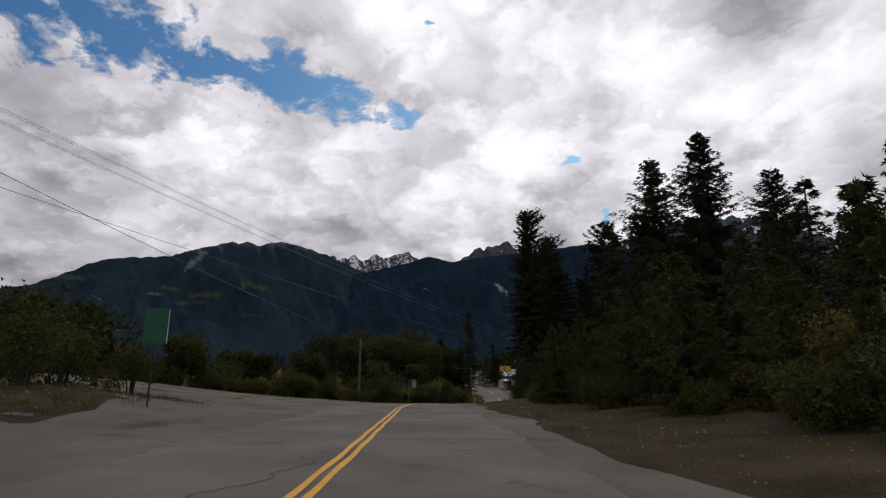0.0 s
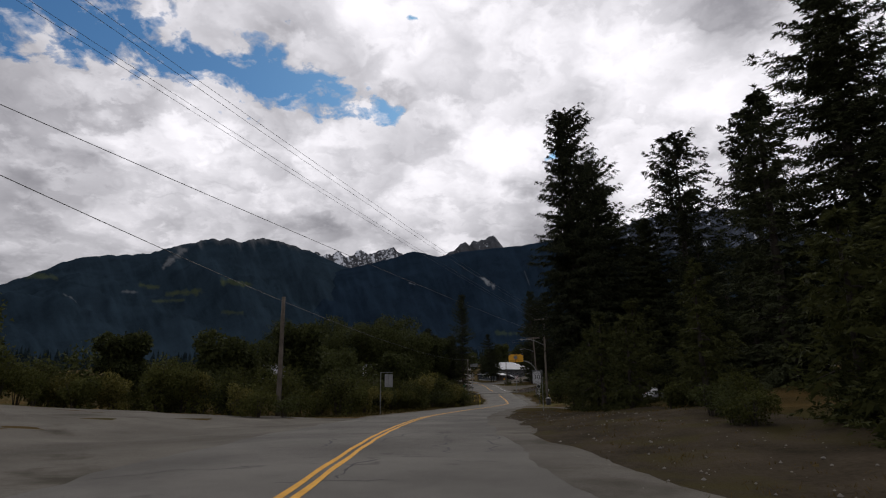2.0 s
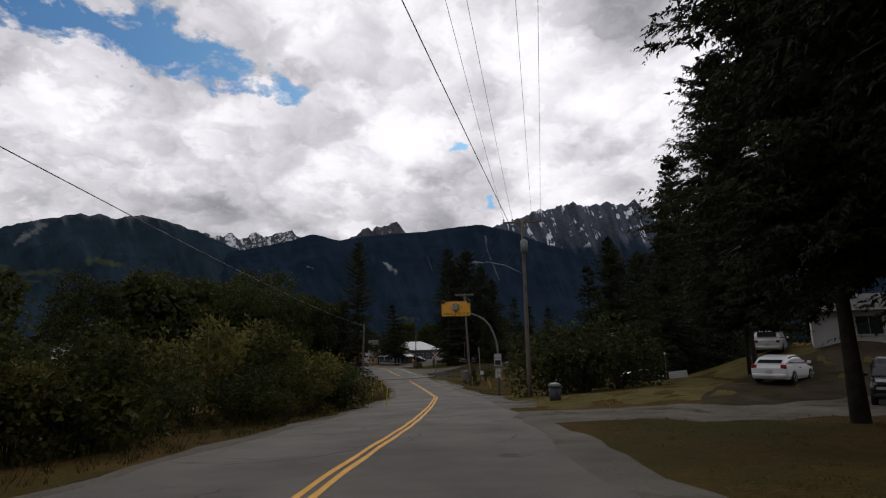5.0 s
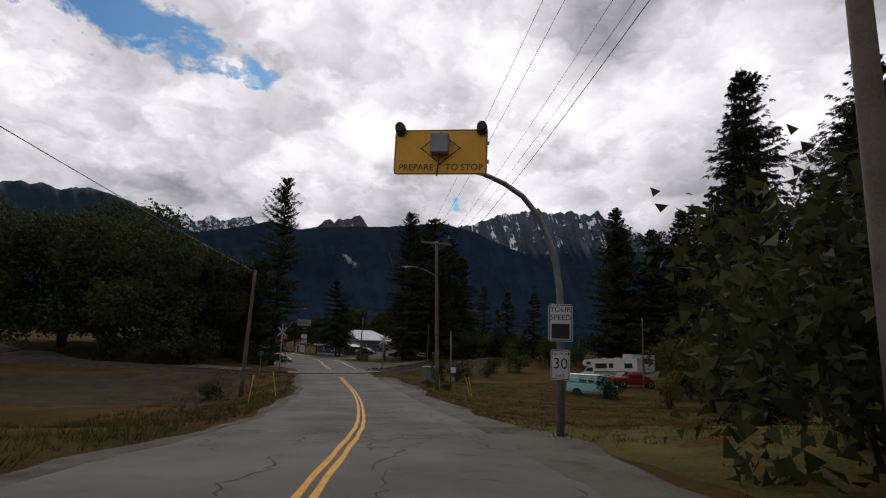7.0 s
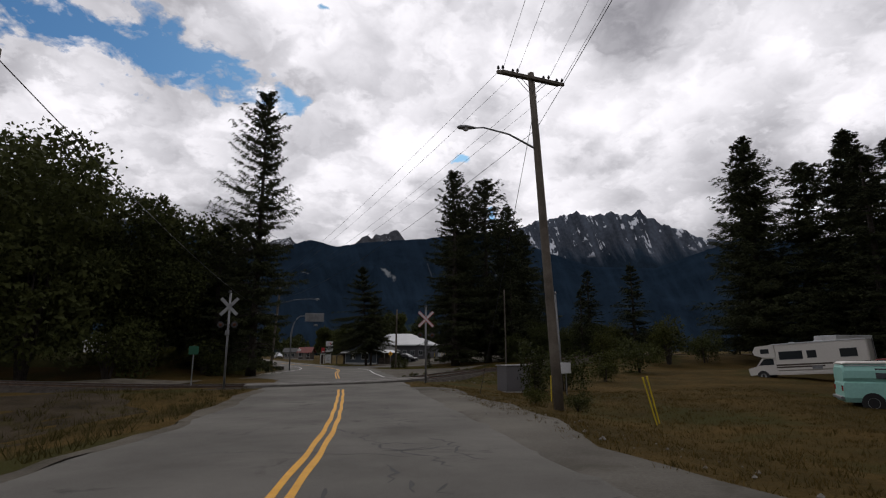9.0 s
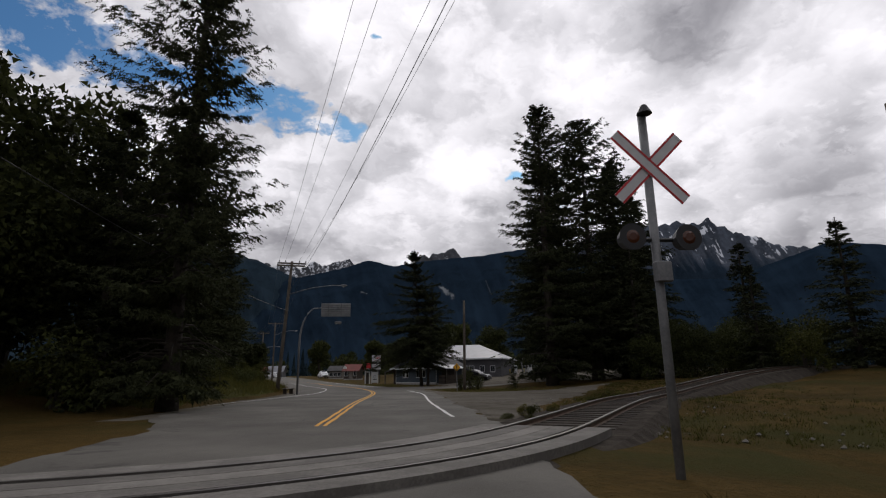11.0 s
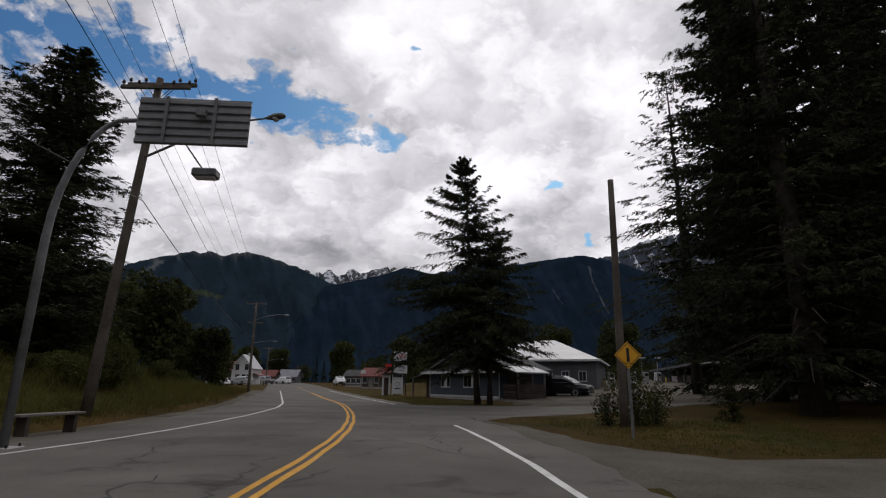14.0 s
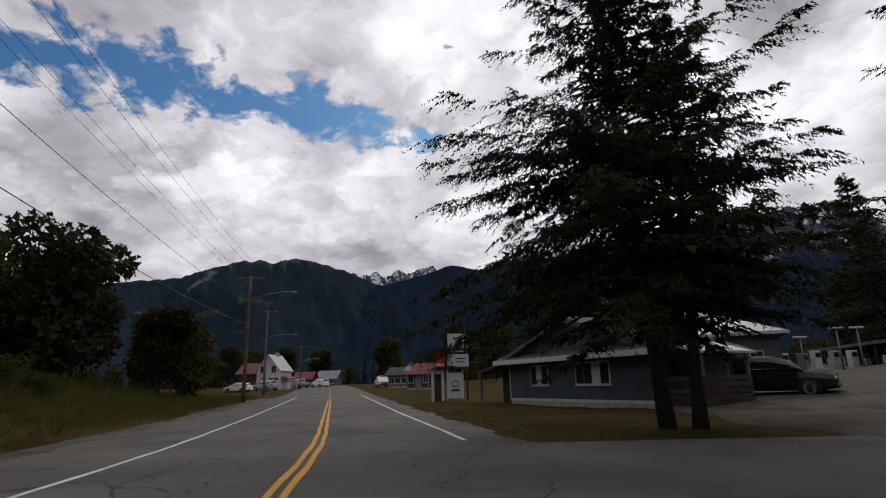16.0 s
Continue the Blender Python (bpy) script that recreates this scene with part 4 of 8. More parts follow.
def conifer_kind(key, seed, height, radius, bare, branches, per, needles, spray, leaf, label, category="fir tree", droop=0.35, gappy=0.25, power=0.85, lean=0.0, limbs=40, layers=0, core=6, slim=1.0, skirt=1.0, cap=1.0, hang=0.6, stray=0.06):
    ob = thing(category.replace(" ", "_"), Matrix.Translation((0, -400, -60)), label, category)
    v, f = conifer_crown(seed, height, radius, bare, branches, per, needles, spray, droop, gappy, power, layers, core, skirt, cap, hang, stray)
    arrays("crown", v, f, leaf, ob)
    part("trunk", trunk_mesh(height * 0.97, (height * 0.0125 + 0.05) * slim, seed, lean), BARK, ob, smooth=True)
    tagged(part("bough", limb_mesh(height * 0.97, height * 0.0125 + 0.05, seed, limbs, radius, bare), BARK, ob), kind="stuff")
    CONIFERS[key] = ob


PLACED = set()


def plant(kinds, key, x, y, size, turn, label="", group="", sink=0.1, squash=1.0, z=None, tilt=0.0):
    """Sets a plant on the ground; the first of a kind is the built one, the rest are copies."""
    src = kinds[key]
    m = Matrix.Translation((x, y, (g1(x, y) if z is None else z) - sink)) @ Matrix.Rotation(tilt, 4, "Y") @ Matrix.Rotation(turn, 4, "Z") @ Matrix.Diagonal((size * squash, size * squash, size, 1))
    if key in PLACED:
        ob = copy_thing(src, m)
        ob.matrix_basis = m
    else:
        ob = src
        ob.matrix_basis = m
        PLACED.add(key)
    return tagged(ob, label, "", group)


conifer_kind("tall", 1, 28.0, 5.0, 0.03, 280, 11, 6, 0.42, FIR_LEAF, "tall dark fir with drooping boughs", gappy=0.25, power=0.72, limbs=40, core=12)
conifer_kind("tall3", 3, 26.0, 4.6, 0.04, 270, 11, 6, 0.42, FIR_LEAF, "tall dark fir with a thin pointed crown", droop=0.3, gappy=0.3, power=0.74, limbs=40, core=12)
conifer_kind("narrow", 5, 20.0, 2.9, 0.03, 220, 11, 5, 0.36, FIR_LEAF, "narrow dark conifer among other trees", droop=0.3, gappy=0.15, power=0.66, limbs=30, core=10)
conifer_kind("near", 2, 27.0, 5.4, 0.08, 440, 22, 9, 0.29, FIR_LEAF, "tall dark fir with ragged drooping boughs", droop=0.36, gappy=0.25, power=0.66, limbs=80, core=26)
conifer_kind("near2", 12, 27.0, 5.6, 0.07, 450, 18, 9, 0.30, FIR_LEAF, "tall dense fir with heavy drooping boughs", droop=0.32, gappy=0.15, power=0.66, limbs=80, core=28)
conifer_kind("open", 6, 28.0, 5.2, 0.08, 400, 18, 8, 0.34, FIR_LEAF, "open-crowned fir with gaps between its boughs", droop=0.02, gappy=0.45, power=0.50, limbs=130, core=12, hang=0.3)
conifer_kind("shaggy", 16, 27.0, 5.2, 0.05, 600, 20, 9, 0.25, FIR_LEAF, "broad dense fir with upswept uneven boughs", droop=0.05, gappy=0.15, power=0.62, limbs=120, core=30, hang=0.4)
conifer_kind("young", 7, 6.0, 2.0, 0.02, 120, 8, 6, 0.20, FIR_YOUNG, "young green conifer on the dirt bank", "conifer sapling", droop=0.05, power=0.9, limbs=16, core=7, hang=0.2)
conifer_kind("young2", 8, 5.0, 2.1, 0.02, 110, 8, 6, 0.20, FIR_YOUNG, "bushy young conifer on the dirt bank", "conifer sapling", droop=0.0, power=0.7, limbs=16, core=7, hang=0.2)
conifer_kind("close", 31, 27.0, 4.5, 0.19, 560, 26, 10, 0.21, FIR_LEAF, "tall dark fir with ragged drooping boughs close to the road", droop=0.2, gappy=0.35, power=0.40, limbs=140, core=70, slim=0.4, hang=0.7, stray=0.0)
conifer_kind("cedar", 37, 24.0, 5.0, 0.18, 540, 24, 10, 0.22, FIR_LEAF, "dense dark conifer with even drooping boughs close to the road", droop=0.5, gappy=0.15, power=0.66, limbs=140, layers=30, core=70, slim=0.4, hang=1.3, stray=0.0)
conifer_kind("solo", 33, 27.0, 5.0, 0.04, 420, 32, 13, 0.17, FIR_LEAF, "tall open fir with separate ragged boughs", droop=0.12, gappy=0.4, power=0.52, limbs=180, core=56, skirt=0.85, hang=0.5, stray=0.02)
conifer_kind("sparse", 41, 26.0, 4.6, 0.12, 170, 16, 12, 0.17, FIR_LEAF, "thin half-bare conifer with drooping sparse boughs", droop=0.42, gappy=0.3, power=0.55, limbs=220, core=4, slim=0.7, hang=0.9)
conifer_kind("slight", 44, 12.0, 4.2, 0.40, 120, 34, 12, 0.15, FIR_LEAF, "slim dark fir with a high crown", droop=0.25, gappy=0.3, power=0.7, limbs=120, core=20, slim=0.8, hang=0.9)
conifer_kind("layered", 4, 18.0, 5.2, 0.16, 290, 38, 13, 0.15, FIR_LEAF, "broad dark fir with layered boughs", droop=0.34, gappy=0.2, power=0.92, limbs=200, layers=15, core=110, slim=0.62, cap=1.35, hang=0.9)


def leaf_crown(seed, blobs, count, leaf):
    """Leaves round several uneven lumps, thicker at the outside, with gaps."""
    r = np.random.RandomState(seed)
    B, W, L = [], [], []
    vol = np.array([b[3] ** 2 for b in blobs])
    for (x, y, z, rad, zs), share in zip(blobs, vol / vol.sum()):
        n = int(count * share)
        d = r.normal(size=(n, 3))
        d /= np.linalg.norm(d, axis=1, keepdims=True)
        bump = 1 + 0.22 * np.sin(5 * d[:, 0] + seed) * np.cos(4 * d[:, 1] - seed) + 0.16 * np.sin(9 * d[:, 2] + 7 * d[:, 0])
        rr = rad * bump * r.uniform(0.25, 1.0, n) ** 0.45
        p = d * rr[:, None] * (1, 1, zs) + (x, y, z)
        keep = p[:, 2] > 0.02
        w = d * 0.6 + r.normal(size=(n, 3)) * 0.7
        w[:, 2] -= 0.15
        deep = np.clip(1 - rr / (rad * bump), 0, 1)
        B.append(p[keep]), W.append(w[keep]), L.append((leaf * r.uniform(0.6, 1.3, n) * (1 + 2.2 * deep))[keep])
    L = np.concatenate(L)
    return sprays(np.concatenate(B), np.concatenate(W), L, L * r.uniform(0.30, 0.5, len(L)), r, 1.0, True)


def stems(seed, height, spread, count, r0):
    bm = bmesh.new()
    r = random.Random(seed)
    for k in range(count):
        a, s = r.uniform(0, math.tau), spread * r.uniform(0.3, 1.0)
        h = height * r.uniform(0.6, 0.95)
        c, d = math.cos(a), math.sin(a)
        add_tube(bm, [(0.1 * c, 0.1 * d, -0.2), (s * 0.4 * c, s * 0.4 * d, h * 0.5), (s * c, s * d, h)], [r0, r0 * 0.6, r0 * 0.15], 5)
    return bm


BUSHES = {}


def bush_kind(key, seed, blobs, count, leaf, mat, label, category, height, spread, nstems=9, r0=0.045):
    ob = thing(category.replace(" ", "_"), Matrix.Translation((0, -420, -60)), label, category)
    v, f = leaf_crown(seed, blobs, count, leaf)
    arrays("foliage" if category == "bush" else "crown", v, f, mat, ob)
    tagged(part("stem" if category == "bush" else "trunk", stems(seed, height, spread, nstems, r0), BARK, ob), kind="stuff")
    BUSHES[key] = ob


def lumpy(seed, n, spread, low, high, r0, r1, zs=0.9):
    r = random.Random(seed)
    return [(r.uniform(-spread, spread), r.uniform(-spread, spread), r.uniform(low, high), r.uniform(r0, r1), zs) for _ in range(n)]


bush_kind("round", 21, lumpy(1, 7, 1.0, 0.5, 2.0, 0.6, 1.1), 2080, 0.115, BUSH_LEAF, "leafy green bush on rough ground", "bush", 2.4, 1.0)
bush_kind("tallbush", 22, lumpy(2, 8, 0.9, 0.6, 3.4, 0.6, 1.05, 1.1), 2275, 0.115, BUSH_LEAF, "tall leafy green roadside bush", "bush", 3.8, 0.9)
bush_kind("pale", 23, lumpy(3, 8, 0.9, 0.4, 2.6, 0.45, 0.8), 1820, 0.115, BUSH_PALE, "loose yellow-green bush with thin stems", "bush", 3.0, 1.0, 14, 0.03)
bush_kind("dark", 24, lumpy(4, 7, 1.1, 0.5, 2.2, 0.7, 1.2), 2145, 0.115, BROAD_LEAF, "dense dark green leafy bush", "bush", 2.4, 1.0)
bush_kind("fine", 29, lumpy(9, 9, 0.55, 0.3, 2.6, 0.35, 0.7, 1.15), 1500, 0.09, BROAD_LEAF, "slender dark bush growing round the bare pole", "bush", 2.8, 0.6, 14, 0.025)
bush_kind("broad", 25, lumpy(5, 15, 3.6, 3.5, 12.0, 1.6, 2.9), 6800, 0.45, BROAD_LEAF, "dark broad-leaved tree with a rounded uneven crown", "leafy tree", 12.0, 2.6, 7, 0.16)
bush_kind("full", 31, lumpy(5, 15, 3.6, 3.5, 12.0, 1.6, 2.9), 13000, 0.24, BROAD_LEAF, "dark broad-leaved tree with a rounded uneven crown", "leafy tree", 12.0, 2.6, 7, 0.16)
bush_kind("broad2", 26, lumpy(6, 14, 3.0, 3.0, 13.5, 1.4, 2.6), 6400, 0.45, BROAD_LEAF, "dark broad-leaved tree with an open crown", "leafy tree", 13.0, 2.2, 7, 0.16)

prng = random.Random(5)
T = prng.uniform

# firs on the dirt bank and beside the road: kind, x, y, size, spread
for key, x, y, s, q in (
    ("shaggy", 23.3, 56.5, 0.93, 1.3), ("tall", 18.6, 57.0, 0.62, 1.4), ("shaggy", 26.4, 51.5, 0.94, 1.25), ("shaggy", 32.8, 50.3, 0.76, 1.3), ("narrow", 28.0, 58.0, 0.9, 1.4), ("narrow", 17.0, 45.0, 0.62, 1.4), ("narrow", 27.0, 52.0, 0.85, 1.4),
    ("tall3", 40.0, 44.0, 0.82, 1.1), ("narrow", 45.0, 58.0, 0.85, 1.3), ("tall", 50.0, 50.0, 0.75, 1.2), ("narrow", 36.0, 38.0, 0.75, 1.3), ("tall", 44.0, 36.0, 0.8, 1.2),
    ("narrow", 24.0, 38.0, 0.6, 1.4), ("narrow", 30.0, 32.0, 0.7, 1.4), ("narrow", 20.0, 30.0, 0.45, 1.4), ("narrow", 30.0, 42.0, 0.8, 1.5),
    ("close", 12.5, 75.8, 1.05, 0.96), ("cedar", 17.6, 82.3, 0.97, 1.1), ("cedar", 21.4, 80.5, 0.8, 1.2), ("close", 17.0, 84.0, 1.0, 1.15), ("open", 25.0, 80.0, 1.01, 1.15), ("near", 20.5, 69.0, 0.48, 1.5), ("open", 28.2, 72.8, 0.95, 1.0), ("tall3", 30.0, 70.0, 0.5, 1.4), ("tall", 22.5, 66.0, 0.42, 1.5),
    ("close", 30.6, 103.0, 0.64, 1.25), ("near2", 36.0, 118.5, 0.55, 1.4), ("tall", 41.0, 120.0, 0.6, 1.5), ("tall3", 31.5, 117.0, 0.48, 1.4), ("tall3", 47.0, 112.0, 0.9, 1.3), ("narrow", 27.0, 118.0, 0.6, 1.3),
    ("cedar", 58.0, 146.5, 1.55, 1.0), ("narrow", 52.0, 140.0, 1.1, 1.4), ("narrow", 57.0, 146.0, 1.1, 1.4), ("tall3", 55.0, 130.0, 1.0, 1.2), ("cedar", 50.0, 128.0, 1.08, 1.2),
    ("shaggy", 69.3, 187.3, 1.12, 1.35), ("near2", 75.0, 184.0, 0.98, 1.5), ("shaggy", 79.0, 181.0, 1.12, 1.35), ("near2", 82.5, 178.0, 1.05, 1.4), ("tall", 86.0, 174.0, 1.18, 1.6), ("tall", 90.0, 190.0, 1.2, 1.3), ("tall", 75.0, 165.0, 1.15, 1.3), ("tall3", 66.0, 160.0, 1.05, 1.2), ("tall", 82.0, 158.0, 1.15, 1.3), ("narrow", 72.0, 174.0, 1.2, 1.6), ("tall", 96.0, 180.0, 1.2, 1.4), ("tall3", 76.0, 196.0, 1.1, 1.4), ("narrow", 80.0, 170.0, 1.2, 1.6), ("narrow", 90.0, 164.0, 1.3, 1.6), ("tall3", 60.0, 152.0, 0.95, 1.2),
    ("narrow", 50.5, 200.0, 0.50, 1.5), ("tall3", 56.4, 196.0, 0.50, 1.6), ("narrow", 57.0, 210.0, 0.72, 1.5),
    ("solo", 8.6, 177.6, 0.985, 0.9), ("near2", 6.0, 183.5, 0.54, 1.4), ("narrow", 5.4, 178.4, 0.66, 1.5), ("shaggy", -1.0, 212.2, 0.62, 1.85), ("narrow", -7.2, 211.6, 0.52, 1.4), ("narrow", -9.0, 213.0, 0.42, 1.4),
    ("solo", 33.7, 208.0, 1.15, 1.15), ("open", 39.8, 211.2, 1.09, 1.25), ("near2", 37.0, 215.6, 1.0, 1.3), ("near", 44.6, 214.5, 1.0, 1.35), ("near2", 49.0, 219.0, 0.86, 1.3), ("narrow", 42.0, 206.0, 0.7, 1.5),
    ("sparse", 37.6, 225.0, 1.0, 1.3), ("tall3", 57.0, 263.0, 0.78, 1.5), ("tall", 63.0, 262.0, 0.74, 1.5), ("tall3", 70.0, 258.0, 0.80, 1.5), ("narrow", 66.0, 275.0, 0.9, 1.7),
    ("narrow", 22.0, 262.0, 0.5, 1.4), ("narrow", 26.0, 280.0, 0.6, 1.4)):
    plant(CONIFERS, key, x, y, s, T(0, 6.28), squash=q)
# the fir whose trunk stands beside the parked hatchback
plant(CONIFERS, "close", 28.6, 100.2, 0.80, 2.1, "columnar dark fir standing beside a parked white hatchback", squash=1.12, tilt=-0.05)
# the twin firs before the blue building
plant(CONIFERS, "layered", 21.4, 221.6, 0.96, -0.4, "layered fir standing before the blue building", squash=1.09, tilt=-0.05)
plant(CONIFERS, "slight", 22.15, 221.4, 1.0, 3.7, "slim fir standing close beside the layered fir", squash=1.0, tilt=0.05)
# leafy trees behind the crossing
for x, y, k in ((0.6, 178.6, 1.06), (-2.9, 180.2, 0.98), (1.4, 184.0, 0.88)):
    plant(BUSHES, "full", x, y, k, T(0, 6.28))
# low leafy trees beside the far railway
for x, y, k in ((41.5, 203.5, 0.36), (45.5, 202.5, 0.42), (49.5, 204.0, 0.40), (54.0, 206.0, 0.46), (58.5, 208.0, 0.44), (47.5, 208.0, 0.5), (60.0, 196.0, 0.36)):
    plant(BUSHES, "full", x, y, k, T(0, 6.28), "low leafy tree growing beside the railway", sink=0.9)
# saplings along the bank
for k in range(40):
    y = T(9, 66)
    u = 9.0 + 1.5 * math.sin(y * 0.17) + abs(prng.gauss(0, 3.2))
    plant(CONIFERS, prng.choice(("young", "young2")), float(xc(y)) + u, y, T(0.55, 1.15) * (0.8 + 0.06 * (u - 8)), T(0, 6.28), group="saplings on the bank")
for k in range(26):
    y = T(169.5, 186)
    plant(BUSHES, prng.choice(("pale", "round")), 20.6 + (y - 169) * 0.78 + abs(prng.gauss(0, 0.8)) * -1.0, y, T(0.10, 0.24), T(0, 6.28), group="weeds along the railway")
for x, y, key, s in ((7.6, 17.0, "young", 0.75), (9.5, 15.0, "young2", 0.9), (11.5, 20.0, "young", 1.05), (8.8, 21.5, "young", 1.0), (6.9, 25.0, "young2", 0.75)):
    plant(CONIFERS, key, x, y, s, T(0, 6.28), group="saplings on the bank")
for x, y, s in ((10.6, 13.2, 1.0), (12.0, 11.6, 1.1), (9.4, 11.0, 0.6), (13.5, 14.0, 1.0), (10.0, 9.6, 0.6), (8.3, 13.0, 0.3), (9.0, 15.6, 0.45)):
    plant(BUSHES, "pale", x, y, s, T(0, 6.28), group="bushes on the bank")
for k in range(18):
    y = T(8, 74)
    plant(BUSHES, prng.choice(("dark", "dark", "round")), float(xc(y)) + 9.4 + abs(prng.gauss(0, 2.5)), y, T(0.3, 0.65), T(0, 6.28), group="bushes on the bank")
for k in range(16):
    y = T(7, 46)
    plant(BUSHES, prng.choice(("round", "dark", "dark")), float(xc(y)) + 8.2 + abs(prng.gauss(0, 1.4)), y, T(0.3, 0.6), T(0, 6.28), group="bushes on the bank")
plant(CONIFERS, "young", 29.4, 206.6, 0.38, 1.0, "small conifer sapling in the short grass")
# left of the gravel lot
for x, y, key, s in ((-15.0, 19.5, "tallbush", 0.85), (-17.0, 22.0, "round", 1.0), (-14.6, 25.5, "tallbush", 0.7), (-19.5, 18.5, "dark", 1.2), (-18.5, 26.5, "tallbush", 0.9), (-22.0, 31.0, "dark", 1.9), (-25.0, 27.0, "tallbush", 1.5), (-28.0, 33.0, "round", 2.2), (-23.0, 36.0, "pale", 1.1), (-31.0, 40.0, "tallbush", 1.8)):
    plant(BUSHES, key, x, y, s, T(0, 6.28), group="bushes by the gravel lot")
for x, y, key, s in ((-9.8, 58.4, "round", 0.6), (-8.6, 59.0, "dark", 0.45), (-11.0, 58.9, "pale", 0.6)):
    plant(BUSHES, key, x, y, s, T(0, 6.28), group="bushes by the gravel lot")
for k in range(34):
    x = T(-46, -9.5)
    y = 62.5 + 0.12 * (-5 - x) + abs(prng.gauss(0, 2.0)) - 6.0 * float(step(20, 40, -x))
    plant(BUSHES, prng.choice(("round", "tallbush", "dark", "pale", "tallbush")), x, y, T(0.6, 1.1), T(0, 6.28), group="bushes by the gravel lot")
for k in range(24):
    x = T(-75, -10)
    plant(BUSHES, prng.choice(("dark", "tallbush", "round")), x, T(70, 105) + 0.2 * min(0, x + 30), T(1.2, 2.0), T(0, 6.28), group="bushes by the gravel lot")
for x, y, key, s in ((-30, 62, "broad", 0.5), (-38, 56, "broad2", 0.55), (-46, 62, "broad", 0.6), (-34, 46, "broad2", 0.42), (-24, 70, "broad2", 0.42), (-20, 80, "broad", 0.55), (-34, 88, "broad2", 0.6), (-12, 92, "broad", 0.5), (-50, 84, "broad", 0.62), (-62, 96, "broad2", 0.7), (-14.0, 84.0, "broad2", 0.62), (-16, 104, "broad", 0.6), (-5, 101, "broad2", 0.5), (-28, 112, "broad", 0.7)):
    plant(BUSHES, key, x, y, s, T(0, 6.28))
# left verge on the slope
for k in range(40):
    y = T(66, 107)
    u = -(4.9 + 2.2 * float(step(95, 78, y)) + abs(prng.gauss(0, 2.4)))
    plant(BUSHES, prng.choice(("round", "tallbush", "pale", "dark", "tallbush")), float(xc(y)) + u, y, T(0.45, 0.8) * (1 + 0.06 * min(8, -u - 4)), T(0, 6.28), group="bushes along the verge")
for x, y, key, s in ((0.5, 96.0, "tallbush", 1.15), (2.0, 99.0, "pale", 1.2), (-2.0, 93.0, "pale", 1.3), (-3.4, 88.0, "round", 0.9), (3.8, 103.0, "dark", 0.9), (-0.6, 100.0, "dark", 1.5), (-9.0, 84.0, "dark", 1.7), (2.6, 106.0, "tallbush", 0.9), (-1.2, 97.0, "pale", 1.4)):
    plant(BUSHES, key, x, y, s, T(0, 6.28), group="bushes along the verge")
for x, y, key, s in ((26.0, 80.5, "broad", 0.55), (28.0, 77.0, "broad2", 0.6)):
    plant(BUSHES, key, x, y, s, T(0, 6.28))
# right: shrubs at the driveway and the field
for x, y, key, s in ((18.2, 107.5, "dark", 1.5), (20.2, 106.2, "dark", 1.7), (22.0, 104.8, "dark", 1.4), (20.4, 109.6, "round", 1.5), (21.0, 108.5, "dark", 2.0)):
    plant(BUSHES, key, x, y, s, T(0, 6.28), group="shrubs by the driveway")
for x, y, key, s in ((39.5, 133.5, "tallbush", 1.8), (36.2, 134.0, "pale", 0.9), (38.2, 144.6, "dark", 0.75), (45.8, 143.0, "tallbush", 1.4), (46.5, 146.0, "tallbush", 1.7), (52.5, 152.0, "dark", 1.8), (60.0, 159.0, "tallbush", 1.7)):
    plant(BUSHES, key, x, y, s, T(0, 6.28), group="shrubs in the field")
for x, y, key, s in ((26.5, 158.2, "fine", 1.15), (29.4, 161.0, "dark", 0.9), (24.3, 148.8, "dark", 0.30), (22.9, 149.6, "round", 0.3), (38.0, 172.0, "round", 0.9), (44.0, 176.0, "dark", 1.2), (35.0, 166.0, "round", 0.6)):
    plant(BUSHES, key, x, y, s, T(0, 6.28), group="shrubs by the crossing")
for x, y, s in ((37.6, 128.0, 0.36), (40.0, 126.6, 0.42), (42.2, 131.0, 0.5)):
    plant(BUSHES, "full", x, y, s, T(0, 6.28), "low broad-leaved tree growing like a bush at the field edge", sink=0.9)
# left of the crossing
for x, y, key, s in ((-17.0, 181.0, "full", 1.38), (-5.0, 170.5, "full", 1.15), (-11.0, 176.0, "full", 1.40), (-24.0, 176.0, "full", 1.2), (-31.0, 186.0, "full", 1.35), (0.2, 176.0, "full", 0.76), (-40.0, 180.0, "full", 1.3), (-2.0, 184.0, "full", 0.75), (-14.0, 190.0, "full", 1.2)):
    plant(BUSHES, key, x, y, s, T(0, 6.28))
for x, y, key, s in ((5.2, 141.5, "dark", 0.5), (5.0, 181.0, "round", 0.8), (5.0, 176.5, "dark", 1.0), (0.0, 171.0, "dark", 1.4), (-7.0, 168.5, "dark", 1.5)):
    plant(BUSHES, key, x, y, s, T(0, 6.28), group="shrubs by the crossing")
for k in range(46):
    y = T(190, 232)
    plant(BUSHES, prng.choice(("round", "tallbush", "dark")), float(xc(y)) - 9.8 - abs(prng.gauss(0, 3.6)) - 1.5 * float(step(205, 232, y)), y, T(0.3, 0.62), T(0, 6.28), group="bushes on the grass bank")
for x, y, key, s in ((-6.5, 235.5, "broad", 0.66), (-10.5, 240.0, "broad2", 0.62), (-8.0, 229.0, "broad", 0.55), (-3.6, 240.5, "broad2", 0.42), (-12.0, 226.0, "broad2", 0.62), (-5.0, 246.0, "broad", 0.42), (-14.0, 232.0, "broad", 0.7), (-11.0, 252.0, "broad2", 0.5), (-18.0, 244.0, "broad", 0.75), (-10, 222, "broad2", 0.6)):
    plant(BUSHES, key, x, y, s, T(0, 6.28))
